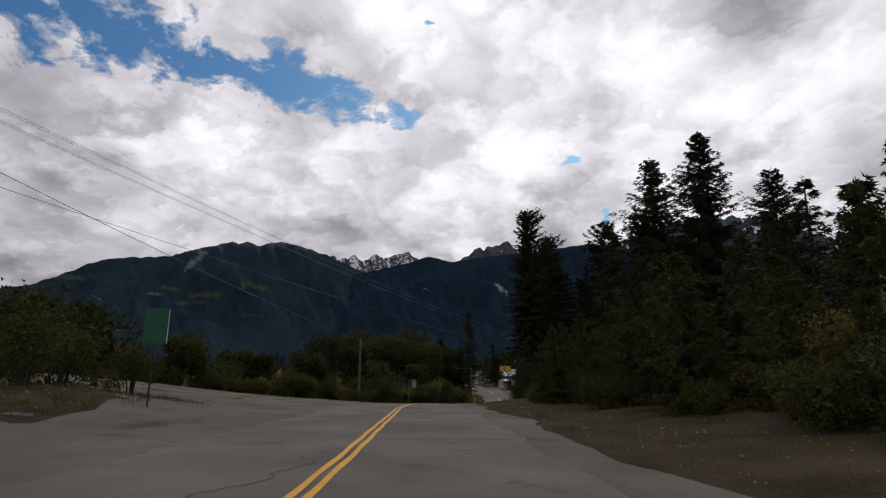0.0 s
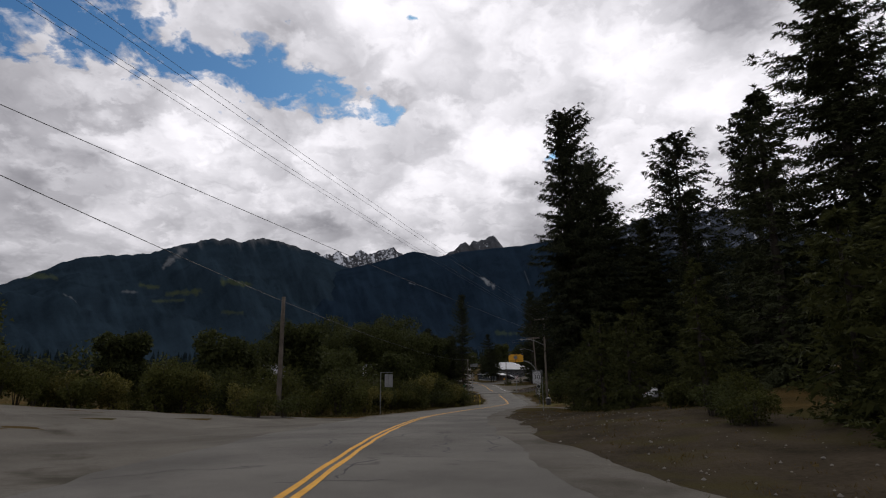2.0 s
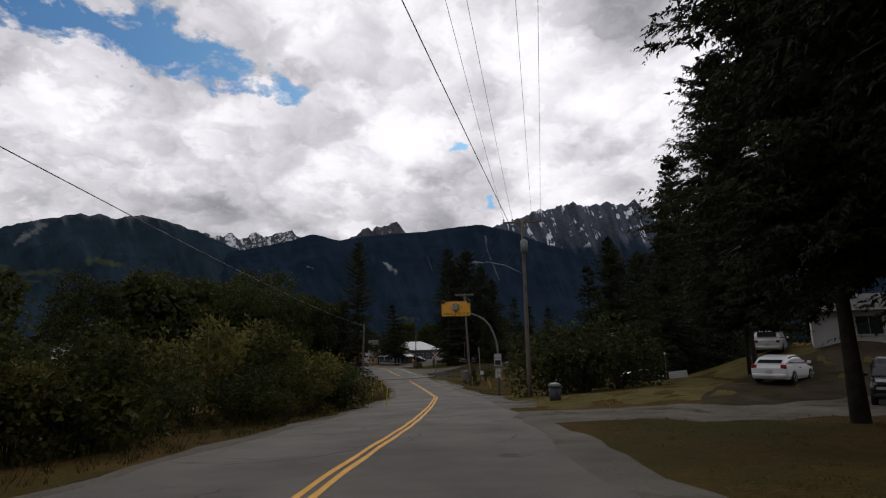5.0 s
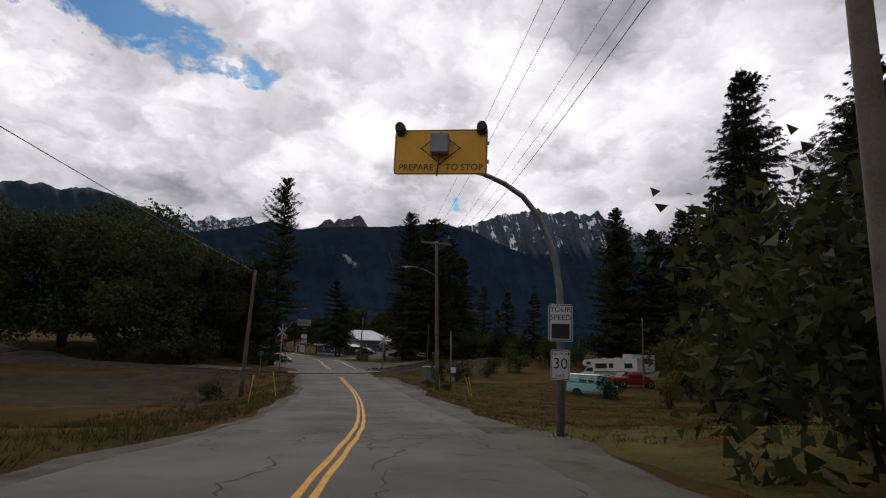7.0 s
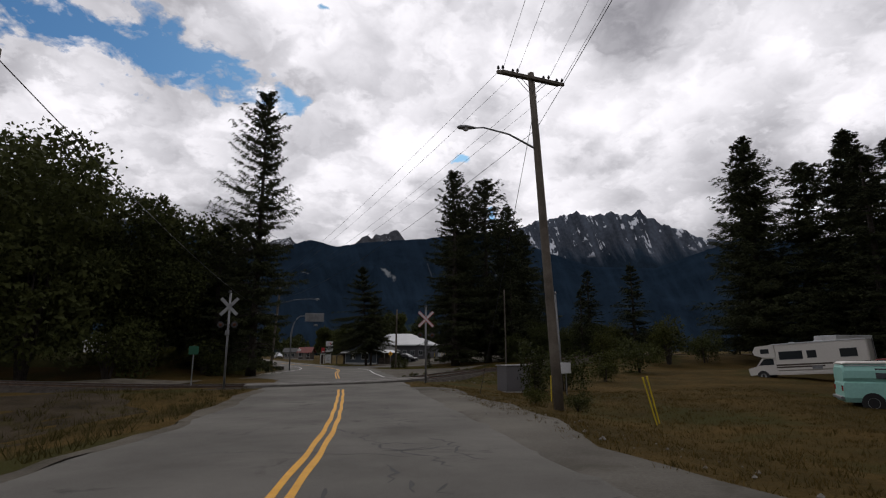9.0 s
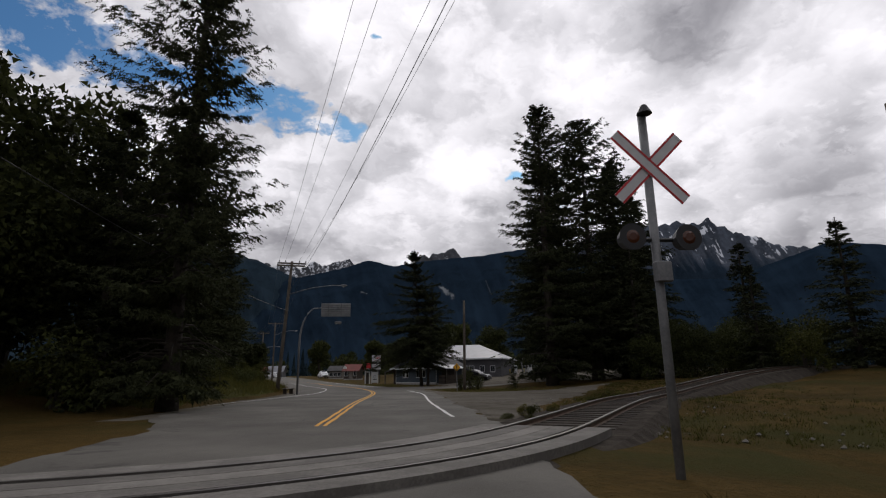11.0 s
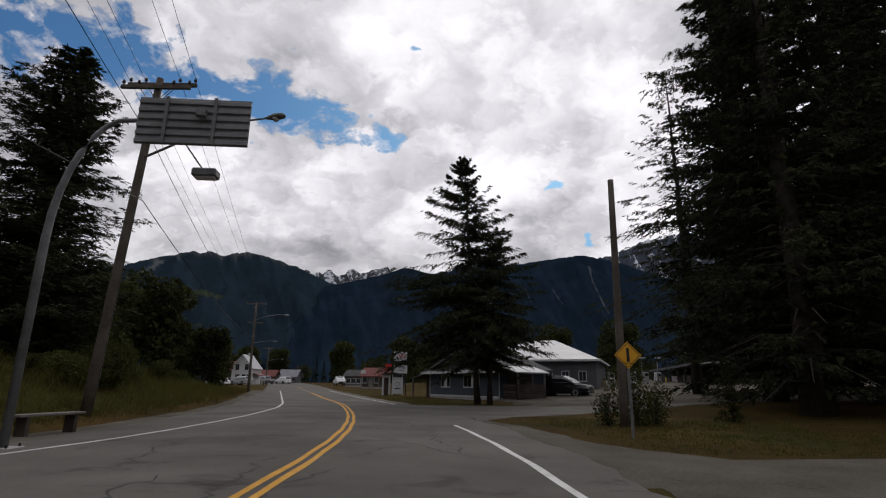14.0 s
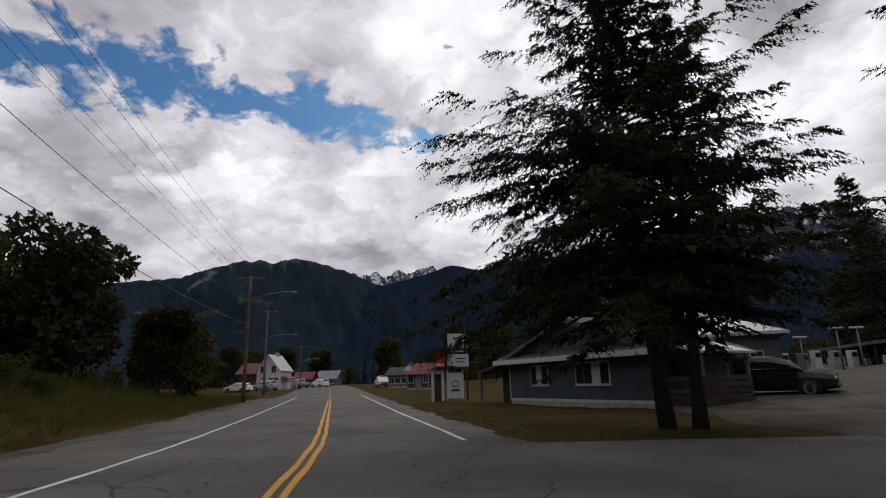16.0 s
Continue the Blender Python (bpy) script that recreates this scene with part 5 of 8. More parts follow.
# round the bare pole
for x, y, key, s in ((24.7, 203.8, "fine", 0.78), (25.5, 204.3, "fine", 0.55), (23.8, 203.9, "fine", 0.45)):
    plant(BUSHES, key, x, y, s, T(0, 6.28), group="bushes round the bare pole")
# right of the line beyond the crossing
for k in range(12):
    plant(BUSHES, prng.choice(("round", "tallbush", "dark")), T(50, 66), T(186, 215), T(0.9, 1.8), T(0, 6.28), group="bushes beside the railway")
# town edge trees
for k in range(15):
    x = T(-60, 60)
    plant(BUSHES, prng.choice(("broad", "broad2")), x, 330 + T(0, 60) + 0.25 * abs(x), T(0.55, 1.0), T(0, 6.28))
for x, y, key, s in ((28.0, 268.0, "broad", 0.8), (36, 300, "broad2", 0.9), (20, 300, "broad", 0.7), (14, 285, "broad2", 0.62), (48, 310, "broad", 0.9), (-28, 290, "broad", 0.7), (-36, 300, "broad2", 0.8), (60, 300, "broad", 0.9), (75, 290, "broad2", 1.0)):
    plant(BUSHES, key, x, y, s, T(0, 6.28))


def far_woods():
    """Distant woods at the foot of the mountains: plain small trees, past counting."""
    r = np.random.RandomState(9)
    verts, faces = [], []
    for k in range(900):
        a, d = radians(r.uniform(-62, 62)), r.uniform(420, 950)
        x, y = MOUNT_C[0] + d * math.sin(a), MOUNT_C[1] + d * math.cos(a)
        if abs(x - float(xc(min(y, 690)))) < 18 and y < 430:
            continue
        h, w = r.uniform(9, 22), r.uniform(2.2, 4.5)
        for ring in range(3):
            z0, z1 = -9.5 + h * (0.05 + 0.28 * ring), -9.5 + h * (0.50 + 0.25 * ring)
            base = len(verts)
            rr = w * (1 - 0.27 * ring)
            for i in range(7):
                b = i * math.tau / 7 + ring
                q = rr * r.uniform(0.7, 1.2)
                verts.append((x + q * math.cos(b), y + q * math.sin(b), z0 + r.uniform(-0.6, 0.6)))
            verts.append((x, y, z1))
            faces += [(base + i, base + (i + 1) % 7, base + 7) for i in range(7)]
    ob = arrays("far_woods", verts, faces, FOREST_HAZED)
    tagged(ob, "dark distant woods at the foot of the mountains", "woods", kind="stuff")


far_woods()


def town_woods():
    """Leafy woods behind the town: small crowns of loose leaf clumps, past counting."""
    r = np.random.RandomState(19)
    B, W = [], []
    for k in range(120):
        a, d = radians(r.uniform(-34, 24)), r.uniform(250, 330)
        x, y = MOUNT_C[0] + d * math.sin(a), MOUNT_C[1] + d * math.cos(a)
        if abs(x - float(xc(y))) < 10:
            continue
        h = r.uniform(5.5, 9.5)
        n = 330
        dd = r.normal(size=(n, 3))
        dd /= np.linalg.norm(dd, axis=1, keepdims=True)
        p = dd * r.uniform(0.5, 1.0, n)[:, None] * (h * 0.36, h * 0.36, h * 0.46) * (1 + 0.25 * np.sin(4 * dd[:, :1] + k))
        B.append(p + (x, y, g1(x, y) + h * 0.52)), W.append(dd + r.normal(size=(n, 3)) * 0.6)
    B, W = np.concatenate(B), np.concatenate(W)
    L = r.uniform(0.7, 1.3, len(B))
    v, f = sprays(B, W, L, L * 0.42, r, 1.0, True)
    tagged(arrays("town_woods", v, f, BROAD_LEAF), "dark leafy woods behind the small town", "woods", kind="stuff")


town_woods()


def grass(name, count, place, height, mat, label, seed):
    """Blades in tufts, set where place() puts them."""
    r = np.random.RandomState(seed)
    tufts = count // 9
    xs, ys = place(r, tufts)
    x = np.repeat(xs, 9) + r.normal(0, 0.10, tufts * 9)
    y = np.repeat(ys, 9) + r.normal(0, 0.10, tufts * 9)
    n = len(x)
    h = height * np.repeat(r.uniform(0.45, 1.3, tufts), 9) * r.uniform(0.6, 1.2, n)
    a = r.uniform(0, math.tau, n)
    w = 0.006 + 0.012 * r.uniform(size=n)
    base = np.stack([x, y, gh(x, y) - 0.02], -1)
    side = np.stack([np.cos(a) * w, np.sin(a) * w, 0 * a], -1)
    tip = base + np.stack([r.normal(0, 0.5, n) * h, r.normal(0, 0.5, n) * h, h], -1)
    v = np.stack([base - side, base + side, tip], 1).reshape(-1, 3)
    ob = arrays(name, v, np.arange(3 * n).reshape(-1, 3), mat)
    tagged(ob, label, "grass", kind="stuff")


def strip(y0, y1, u0, u1):
    def f(r, n):
        y = r.uniform(y0, y1, n)
        return xc(y) + r.uniform(u0, u1, n), y
    return f


grass("dry_grass", 70000, strip(112, 160, 4.7, 26), 0.12, DRY_GRASS, "tall dry grass in the field", 1)
grass("dry_grass", 16000, strip(74, 112, 5.0, 17), 0.07, DRY_GRASS, "short dry grass beside the driveway", 2)
grass("verge_grass", 26000, strip(62, 158, -12, -4.4), 0.26, DARK_GRASS, "rough green grass along the verge", 3)
grass("bank_grass", 60000, strip(178, 262, -20, -7.8), 0.6, GREEN_GRASS, "rough green grass on the bank", 4)
grass("bank_grass", 12000, strip(200, 264, -12, -7.3), 0.35, DRY_GRASS, "pale grass on the bank", 5)
grass("weeds", 14000, strip(2, 70, 4.7, 6.6), 0.07, DRY_GRASS, "thin strip of yellow grass along the gravel", 11)
grass("weeds", 9000, strip(2, 76, 5.5, 11), 0.10, DRY_GRASS, "sparse dry weeds on the dirt bank", 6)
grass("weeds", 22000, lambda r, n: (lambda y: (xc(y) + np.interp(y, [166, 172, 178, 184, 190, 195, 200], [5.8, 7.0, 9.0, 12.0, 15.0, 17.5, 20]) + np.abs(r.normal(0, 6, n)), y))(r.uniform(166, 202, n)), 0.14, GREEN_GRASS, "low green weeds beside the turnout", 7)
grass("lawn_grass", 14000, strip(196.4, 207, 6.2, 16), 0.09, GREEN_GRASS, "short grass round the bare pole", 8)
grass("lawn_grass", 14000, strip(218, 240, 4.3, 9.5), 0.08, GREEN_GRASS, "short patchy grass before the blue building", 9)
grass("weeds", 4000, strip(14, 27, -15, -9), 0.25, DRY_GRASS, "dry weeds on the dirt mound", 10)


def stones(name, count, y0, y1, u0, u1, s0, s1, seed, label):
    r = np.random.RandomState(seed)
    verts, faces = [], []
    for k in range(count):
        y = r.uniform(y0, y1)
        x = float(xc(y)) + r.uniform(u0, u1)
        s = s0 + (s1 - s0) * r.uniform() ** 3
        b = len(verts)
        z = g1(x, y) + 0.03
        for q in ((1, 0, 0), (0, 1, 0), (-1, 0, 0), (0, -1, 0), (0.1, 0, 0.7), (0, 0, -0.4)):
            verts.append((x + s * q[0] * r.uniform(0.6, 1.2), y + s * q[1] * r.uniform(0.6, 1.2), z + s * q[2]))
        for i in range(4):
            j = (i + 1) % 4
            faces += [(b + i, b + j, b + 4), (b + j, b + i, b + 5)]
    tagged(arrays(name, verts, faces, STONE), label, "stones", kind="stuff")


stones("stones", 700, 4, 60, 4.3, 9, 0.015, 0.05, 3, "loose pale stones on the dirt bank")
stones("stones", 160, 118, 156, 4.0, 6.5, 0.02, 0.09, 4, "loose pale stones on the shoulder")
stones("stones", 160, 166, 182, 6, 14, 0.02, 0.10, 5, "loose stones beside the railway")
stones("stones", 220, 15, 27, -13, -8, 0.02, 0.09, 6, "loose stones on the dirt mound")

# ---- poles and wires ----
def heading(y):
    """The road's turn from straight ahead at y, in radians."""
    return -math.atan2(float(xc(y + 1.5) - xc(y - 1.5)), 3.0)


def at(x, y, turn=0.0, z=None):
    return Matrix.Translation((x, y, g1(x, y) if z is None else z)) @ Matrix.Rotation(turn, 4, "Z")


def insulator(parent, p):
    bm = tube([(p[0], p[1], p[2]), (p[0], p[1], p[2] + 0.10)], 0.015, 6)
    add_tube(bm, [(p[0], p[1], p[2] + 0.07), (p[0], p[1], p[2] + 0.12), (p[0], p[1], p[2] + 0.20)], [0.05, 0.06, 0.03], 8)
    part("insulator", bm, DARK_METAL, parent)


def lamp_arm(pole, h, tip):
    """A curved steel arm with a cobra-head street lamp; tip is in the pole's own frame."""
    t = Vector(tip)
    mid = Vector((t.x * 0.45, t.y * 0.45, h + (t.z - h) * 0.75))
    near = Vector((t.x * 0.85, t.y * 0.85, t.z + 0.03))
    part("lamp_arm", tube([(0, 0, h), mid, near, t], [0.045, 0.038, 0.032, 0.03], 8), GALV, pole, smooth=True)
    d = Vector((t.x, t.y, 0)).normalized()
    bm = tube([t - d * 0.05, t + d * 0.12, t + d * 0.38, t + d * 0.62, t + d * 0.70], [0.05, 0.10, 0.15, 0.12, 0.04], 10)
    bmesh.ops.scale(bm, vec=(1, 1, 0.62), space=Matrix.Translation(-t), verts=bm.verts)
    head = part("lamp_head", bm, GALV, pole, "grey cobra-head lamp", smooth=True)
    bm = tube([t + d * 0.36 + Vector((0, 0, -0.05)), t + d * 0.38 + Vector((0, 0, -0.12)), t + d * 0.385 + Vector((0, 0, -0.14))], [0.12, 0.09, 0.02], 10)
    part("lamp_lens", bm, LAMP_CLEAR, head)


def utility_pole(x, y, top, label, arms=(), lean=(0, 0), radius=0.16, turn=0.0, name="utility_pole", lamp=None, transformer=None, tilt=0.0):
    g = g1(x, y)
    ob = thing(name, at(x, y, turn) @ Matrix.Rotation(tilt, 4, "Y"), label, "utility pole")
    h = top - g
    n = 6
    pts = [(lean[0] * i / n, lean[1] * i / n, -0.4 if i == 0 else h * i / n) for i in range(n + 1)]
    part("pole", tube(pts, [radius * (1 - 0.32 * i / n) for i in range(n + 1)], 14), POLE_WOOD, ob, smooth=True)
    for dz, half, dy in arms:
        part("crossarm", box((-half, dy - 0.055, h - dz - 0.07), (half, dy + 0.055, h - dz + 0.07), None, 0.012), POLE_WOOD, ob)
        for s in (-1, 1):
            part("brace", tube([(s * half * 0.45, dy, h - dz - 0.05), (s * 0.06, dy, h - dz - 0.62)], 0.014, 6), GALV, ob)
        for f in (-0.95, -0.5, 0.5, 0.95):
            insulator(ob, (half * f, dy, h - dz + 0.07))
    if lamp:
        lamp_arm(ob, lamp[0] - g, (lamp[1], lamp[2], lamp[3] - g))
    if transformer:
        z = transformer - g
        can = part("transformer", tube([(0.05, -0.42, z - 0.45), (0.05, -0.42, z - 0.42), (0.05, -0.42, z + 0.38), (0.05, -0.42, z + 0.46)], [0.2, 0.25, 0.25, 0.12], 14), GALV, ob, "grey pole-mounted transformer can", smooth=True)
        part("bushing", tube([(0.05, -0.42, z + 0.44), (0.05, -0.42, z + 0.72)], [0.05, 0.03], 8), DARK_METAL, can)
    # ground wire and staples down the pole
    part("ground_wire", tube([(radius * 0.95, 0.02, 0.1), (radius * 0.80 + lean[0] * 0.6, 0.02, h * 0.6)], 0.012, 5), WIRE, ob)
    return ob


POLE_A, POLE_B, POLE_C, POLE_T, POLE_Z = (16.05, 106.0, 5.3), (22.8, 148.2, 4.05), (8.4, 203.7, 2.6), (-2.6, 251.0, 1.6), (-37.0, -22.0, 17.0)
utility_pole(*POLE_A, "weathered wooden power pole with crossarm, transformer and street lamp", [(0.2, 1.35, 0.0)], turn=-0.35, lamp=(1.4, -2.9, -0.2, 2.3), transformer=3.3)
utility_pole(POLE_B[0] + 0.45, POLE_B[1], POLE_B[2], "tall weathered power pole with double crossarm and street lamp", [(0.15, 1.55, 0.16), (0.30, 1.55, -0.16)], turn=0.25, radius=0.19, lamp=(0.75, -2.5, 0.6, 1.55), tilt=-0.05)
utility_pole(POLE_C[0] - 0.7, POLE_C[1], POLE_C[2], "leaning grey power pole with crossarms and street lamp", [(0.15, 1.3, 0.15), (0.42, 1.3, -0.15)], turn=-0.12, radius=0.17, lamp=(-0.45, 5.0, -1.6, 0.30), tilt=0.06)
utility_pole(*POLE_T, "distant wooden power pole with street lamp", [(0.2, 1.2, 0.0)], turn=0.15, lamp=(-0.6, 3.2, 0.4, 0.2))
utility_pole(-9.3, 272.0, 1.6, "distant wooden power pole with street lamp", [(0.2, 1.2, 0.0)], turn=0.25, lamp=(-1.8, 3.0, 0.4, -1.4))
utility_pole(-20.0, 318.0, 0.5, "distant wooden power pole with street lamp", [(0.2, 1.2, 0.0)], turn=0.25, lamp=(-2.8, 3.0, 0.4, -2.2))
utility_pole(*POLE_Z, "wooden power pole with crossarm behind the lot", [(0.2, 1.35, 0.0)], turn=-0.4)
utility_pole(-9.25, 60.2, 3.52, "short weathered wooden cable pole in the bushes", radius=0.15)
utility_pole(7.3, 141.8, -0.6, "dark wooden cable pole beside the crossing", lean=(0.12, 0.0), radius=0.15)
utility_pole(-23.0, 4.0, 12.5, "wooden cable pole beside the lot", radius=0.15)
utility_pole(24.1, 203.2, -1.1, "bare brown wooden pole without arms or wires", lean=(0.12, 0.0), radius=0.14)
utility_pole(48.0, 152.3, -1.6, "thin bare wooden pole in the field", radius=0.09)
utility_pole(26.2, 162.7, -3.1, "thin grey pole behind the signal cabinet", radius=0.05)


def wire(p, q, sag, r=0.014, label="black overhead cable between poles", name="overhead_wire"):
    p, q = Vector(p), Vector(q)
    n = 22
    pts = [p.lerp(q, i / n) - Vector((0, 0, sag * 4 * (i / n) * (1 - i / n))) for i in range(n + 1)]
    tagged(part(name, tube(pts, r, 5), WIRE), label, "overhead wire", "overhead wires")


def arm_points(pole, turn, half, dz):
    return [Vector((pole[0] + half * f * math.cos(turn), pole[1] + half * f * math.sin(turn), pole[2] - dz + 0.25)) for f in (-0.95, -0.5, 0.5, 0.95)]


ends = [arm_points(POLE_Z, -0.4, 1.35, 0.2), arm_points(POLE_A, -0.35, 1.35, 0.2), arm_points(POLE_B, 0.25, 1.55, 0.2), arm_points(POLE_C, -0.12, 1.3, 0.2), arm_points(POLE_T, 0.15, 1.2, 0.2), arm_points((-9.3, 272.0, 1.6), 0.25, 1.2, 0.2)]
for (a, b), sag in zip(zip(ends, ends[1:]), (1.6, 0.5, 0.7, 0.5, 0.3)):
    for k, (p, q) in enumerate(zip(a, b)):
        wire(p, q, sag * (1 + 0.12 * k), 0.0075)
for p, q, sag in ((POLE_A, POLE_B, 0.8), (POLE_B, POLE_C, 1.2), (POLE_C, POLE_T, 0.8)):
    wire((p[0], p[1], p[2] - 2.4), (q[0], q[1], q[2] - 2.4), sag, 0.011)
for p, q, sag in (((-23.0, 4.0, 12.1), (-9.25, 60.2, 3.25), 0.6), ((-9.25, 60.2, 3.25), (7.4, 141.8, -0.75), 0.9), ((7.4, 141.8, -0.75), (8.4, 203.7, -2.0), 1.2), ((8.4, 203.7, -2.0), (-2.6, 251.0, -2.6), 0.7), ((-2.6, 251.0, -2.6), (-9.3, 272.0, -2.6), 0.4)):
    wire(p, q, sag, 0.015, "thick black communication cable between poles")
wire((-40.0, -6.0, 14.1), (16.05, 106.0, 2.9), 0.9, 0.015, "thick black communication cable between poles")
wire((22.9, 148.2, 3.2), (22.0, 154.5, -9.4), 0.0, 0.012, "steel guy wire from the power pole", "guy_wire")
splice = thing("cable_splice", Matrix.Translation((6.86, 139.2, -0.81)) @ Matrix.Rotation(-0.2, 4, "Z"), "black splice case hanging on the cable", "cable splice", kind="")
part("case", tube([(0, -0.35, 0.10), (0, -0.3, 0.10), (0, 0.3, 0.06), (0, 0.35, 0.06)], [0.03, 0.075, 0.075, 0.03], 8), DARK_METAL, splice)

# ---- road signs ----
def plate(parent, name, w, h, cx, cz, y, mat, back=True, border=None, label=""):
    """A sheet sign with rounded corners; it faces -y."""
    r, pts = min(w, h) * 0.09, []
    for qx, qz, a0 in ((1, 1, 0), (-1, 1, 90), (-1, -1, 180), (1, -1, 270)):
        for k in range(4):
            a = radians(a0 + 30 * k)
            pts.append((cx + qx * (w / 2 - r) + r * math.cos(a), cz + qz * (h / 2 - r) + r * math.sin(a)))
    ob = part(name, prism(pts, y, y + 0.006, "y"), mat, parent, label)
    if border:
        t = 0.018
        for lo, hi in (((cx - w / 2 + 0.02, cz + h / 2 - 0.02 - t), (cx + w / 2 - 0.02, cz + h / 2 - 0.02)), ((cx - w / 2 + 0.02, cz - h / 2 + 0.02), (cx + w / 2 - 0.02, cz - h / 2 + 0.02 + t)), ((cx - w / 2 + 0.02, cz - h / 2 + 0.02 + t), (cx - w / 2 + 0.02 + t, cz + h / 2 - 0.02 - t)), ((cx + w / 2 - 0.02 - t, cz - h / 2 + 0.02 + t), (cx + w / 2 - 0.02, cz + h / 2 - 0.02 - t))):
            part("border", box((lo[0], y - 0.003, lo[1]), (hi[0], y - 0.0005, hi[1])), border, ob)
    return ob


def text_on(parent, text, h, x, z, y, mat=None):
    return lettering("lettering", text, h, mat or SIGN_BLACK, parent, Matrix.Translation((x, y - 0.004, z)) @ Matrix.Rotation(math.pi / 2, 4, "X"))


def limit_face(parent, cx, cz, y, w=0.62, h=0.88):
    p = plate(parent, "sign_plate", w, h, cx, cz, y, SIGN_WHITE, border=SIGN_BLACK, label="white speed limit plate with black figures")
    text_on(p, "MAXIMUM", 0.135 * w, cx, cz + h * 0.36, y)
    text_on(p, "30", 0.57 * w, cx, cz + 0.02, y)
    text_on(p, "km/h", 0.19 * w, cx, cz - h * 0.36, y)
    return p


def speed_sign():
    ob = thing("speed_limit_sign", at(7.8, 69.4, heading(69) + 0.12), "white speed limit sign hanging from a grey steel post", "road sign")
    z = -1.64 - ob.matrix_world.translation.z
    part("post", box((0.0, -0.02, -0.3), (0.045, 0.02, z + 0.56), None, 0.008), GALV, ob)
    part("bracket", box((-0.72, -0.02, z + 0.50), (0.0, 0.02, z + 0.54), None, 0.006), GALV, ob)
    limit_face(ob, -0.38, z, -0.04)


speed_sign()


def back_sign():
    ob = thing("road_sign", at(-4.3, 69.6, heading(69)), "bare metal back of a road sign on a steel post", "road sign")
    z = -1.75 - ob.matrix_world.translation.z
    part("post", box((-0.03, -0.03, -0.3), (0.03, 0.03, z + 0.62), None, 0.008), GALV, ob)
    part("bracket", box((0.03, -0.02, z + 0.56), (0.95, 0.02, z + 0.60), None, 0.006), GALV, ob)
    plate(ob, "sign_plate", 0.62, 0.92, 0.62, z, 0.0, SIGN_BACK)
    part("stiffener", box((0.60, -0.03, z - 0.44), (0.64, -0.002, z + 0.44)), GALV, ob)


back_sign()


def green_sign():
    ob = thing("green_sign", at(-10.4, 19.3, 0.55), "large dark green sign on a thin dark post", "road sign")
    part("post", box((-0.03, -0.03, -0.3), (0.03, 0.03, 3.2), None, 0.006), DARK_METAL, ob)
    z = 3.0 - ob.matrix_world.translation.z
    plate(ob, "sign_plate", 0.78, 1.25, 0.0, z - 0.62, -0.065, SIGN_GREEN)
    part("edge_strip", box((0.375, -0.085, z - 1.25), (0.40, -0.04, z)), SIGN_WHITE, ob, "bright bare edge of the sign")


green_sign()


def arch_post(ob, r, rise, reach, z_arm, sgn=-1, bend=None):
    """A steel post that bends over into a level arm, or along a bend of its own."""
    pts = [(0, 0, 0.0), (0, 0, rise)]
    if bend:
        pts += bend
    else:
        for k in range(1, 8):
            a = radians(90 * k / 8)
            pts.append((sgn * reach * 0.62 * (1 - math.cos(a)), 0, rise + (z_arm - rise) * math.sin(a)))
        pts.append((sgn * reach, 0, z_arm + 0.02))
    n = len(pts)
    part("arched_post", tube(pts, [r * (1 - 0.45 * i / (n - 1)) for i in range(n)], 14), GALV, ob, smooth=True)
    base = part("base_flange", box((-0.24, -0.24, -0.25), (0.24, 0.24, 0.03), None, 0.02), CONCRETE, ob, "concrete footing with steel flange")
    for sx in (-1, 1):
        for sy in (-1, 1):
            part("bolt", tube([(0.17 * sx, 0.17 * sy, 0.03), (0.17 * sx, 0.17 * sy, 0.09)], 0.02, 6), DARK_METAL, base)


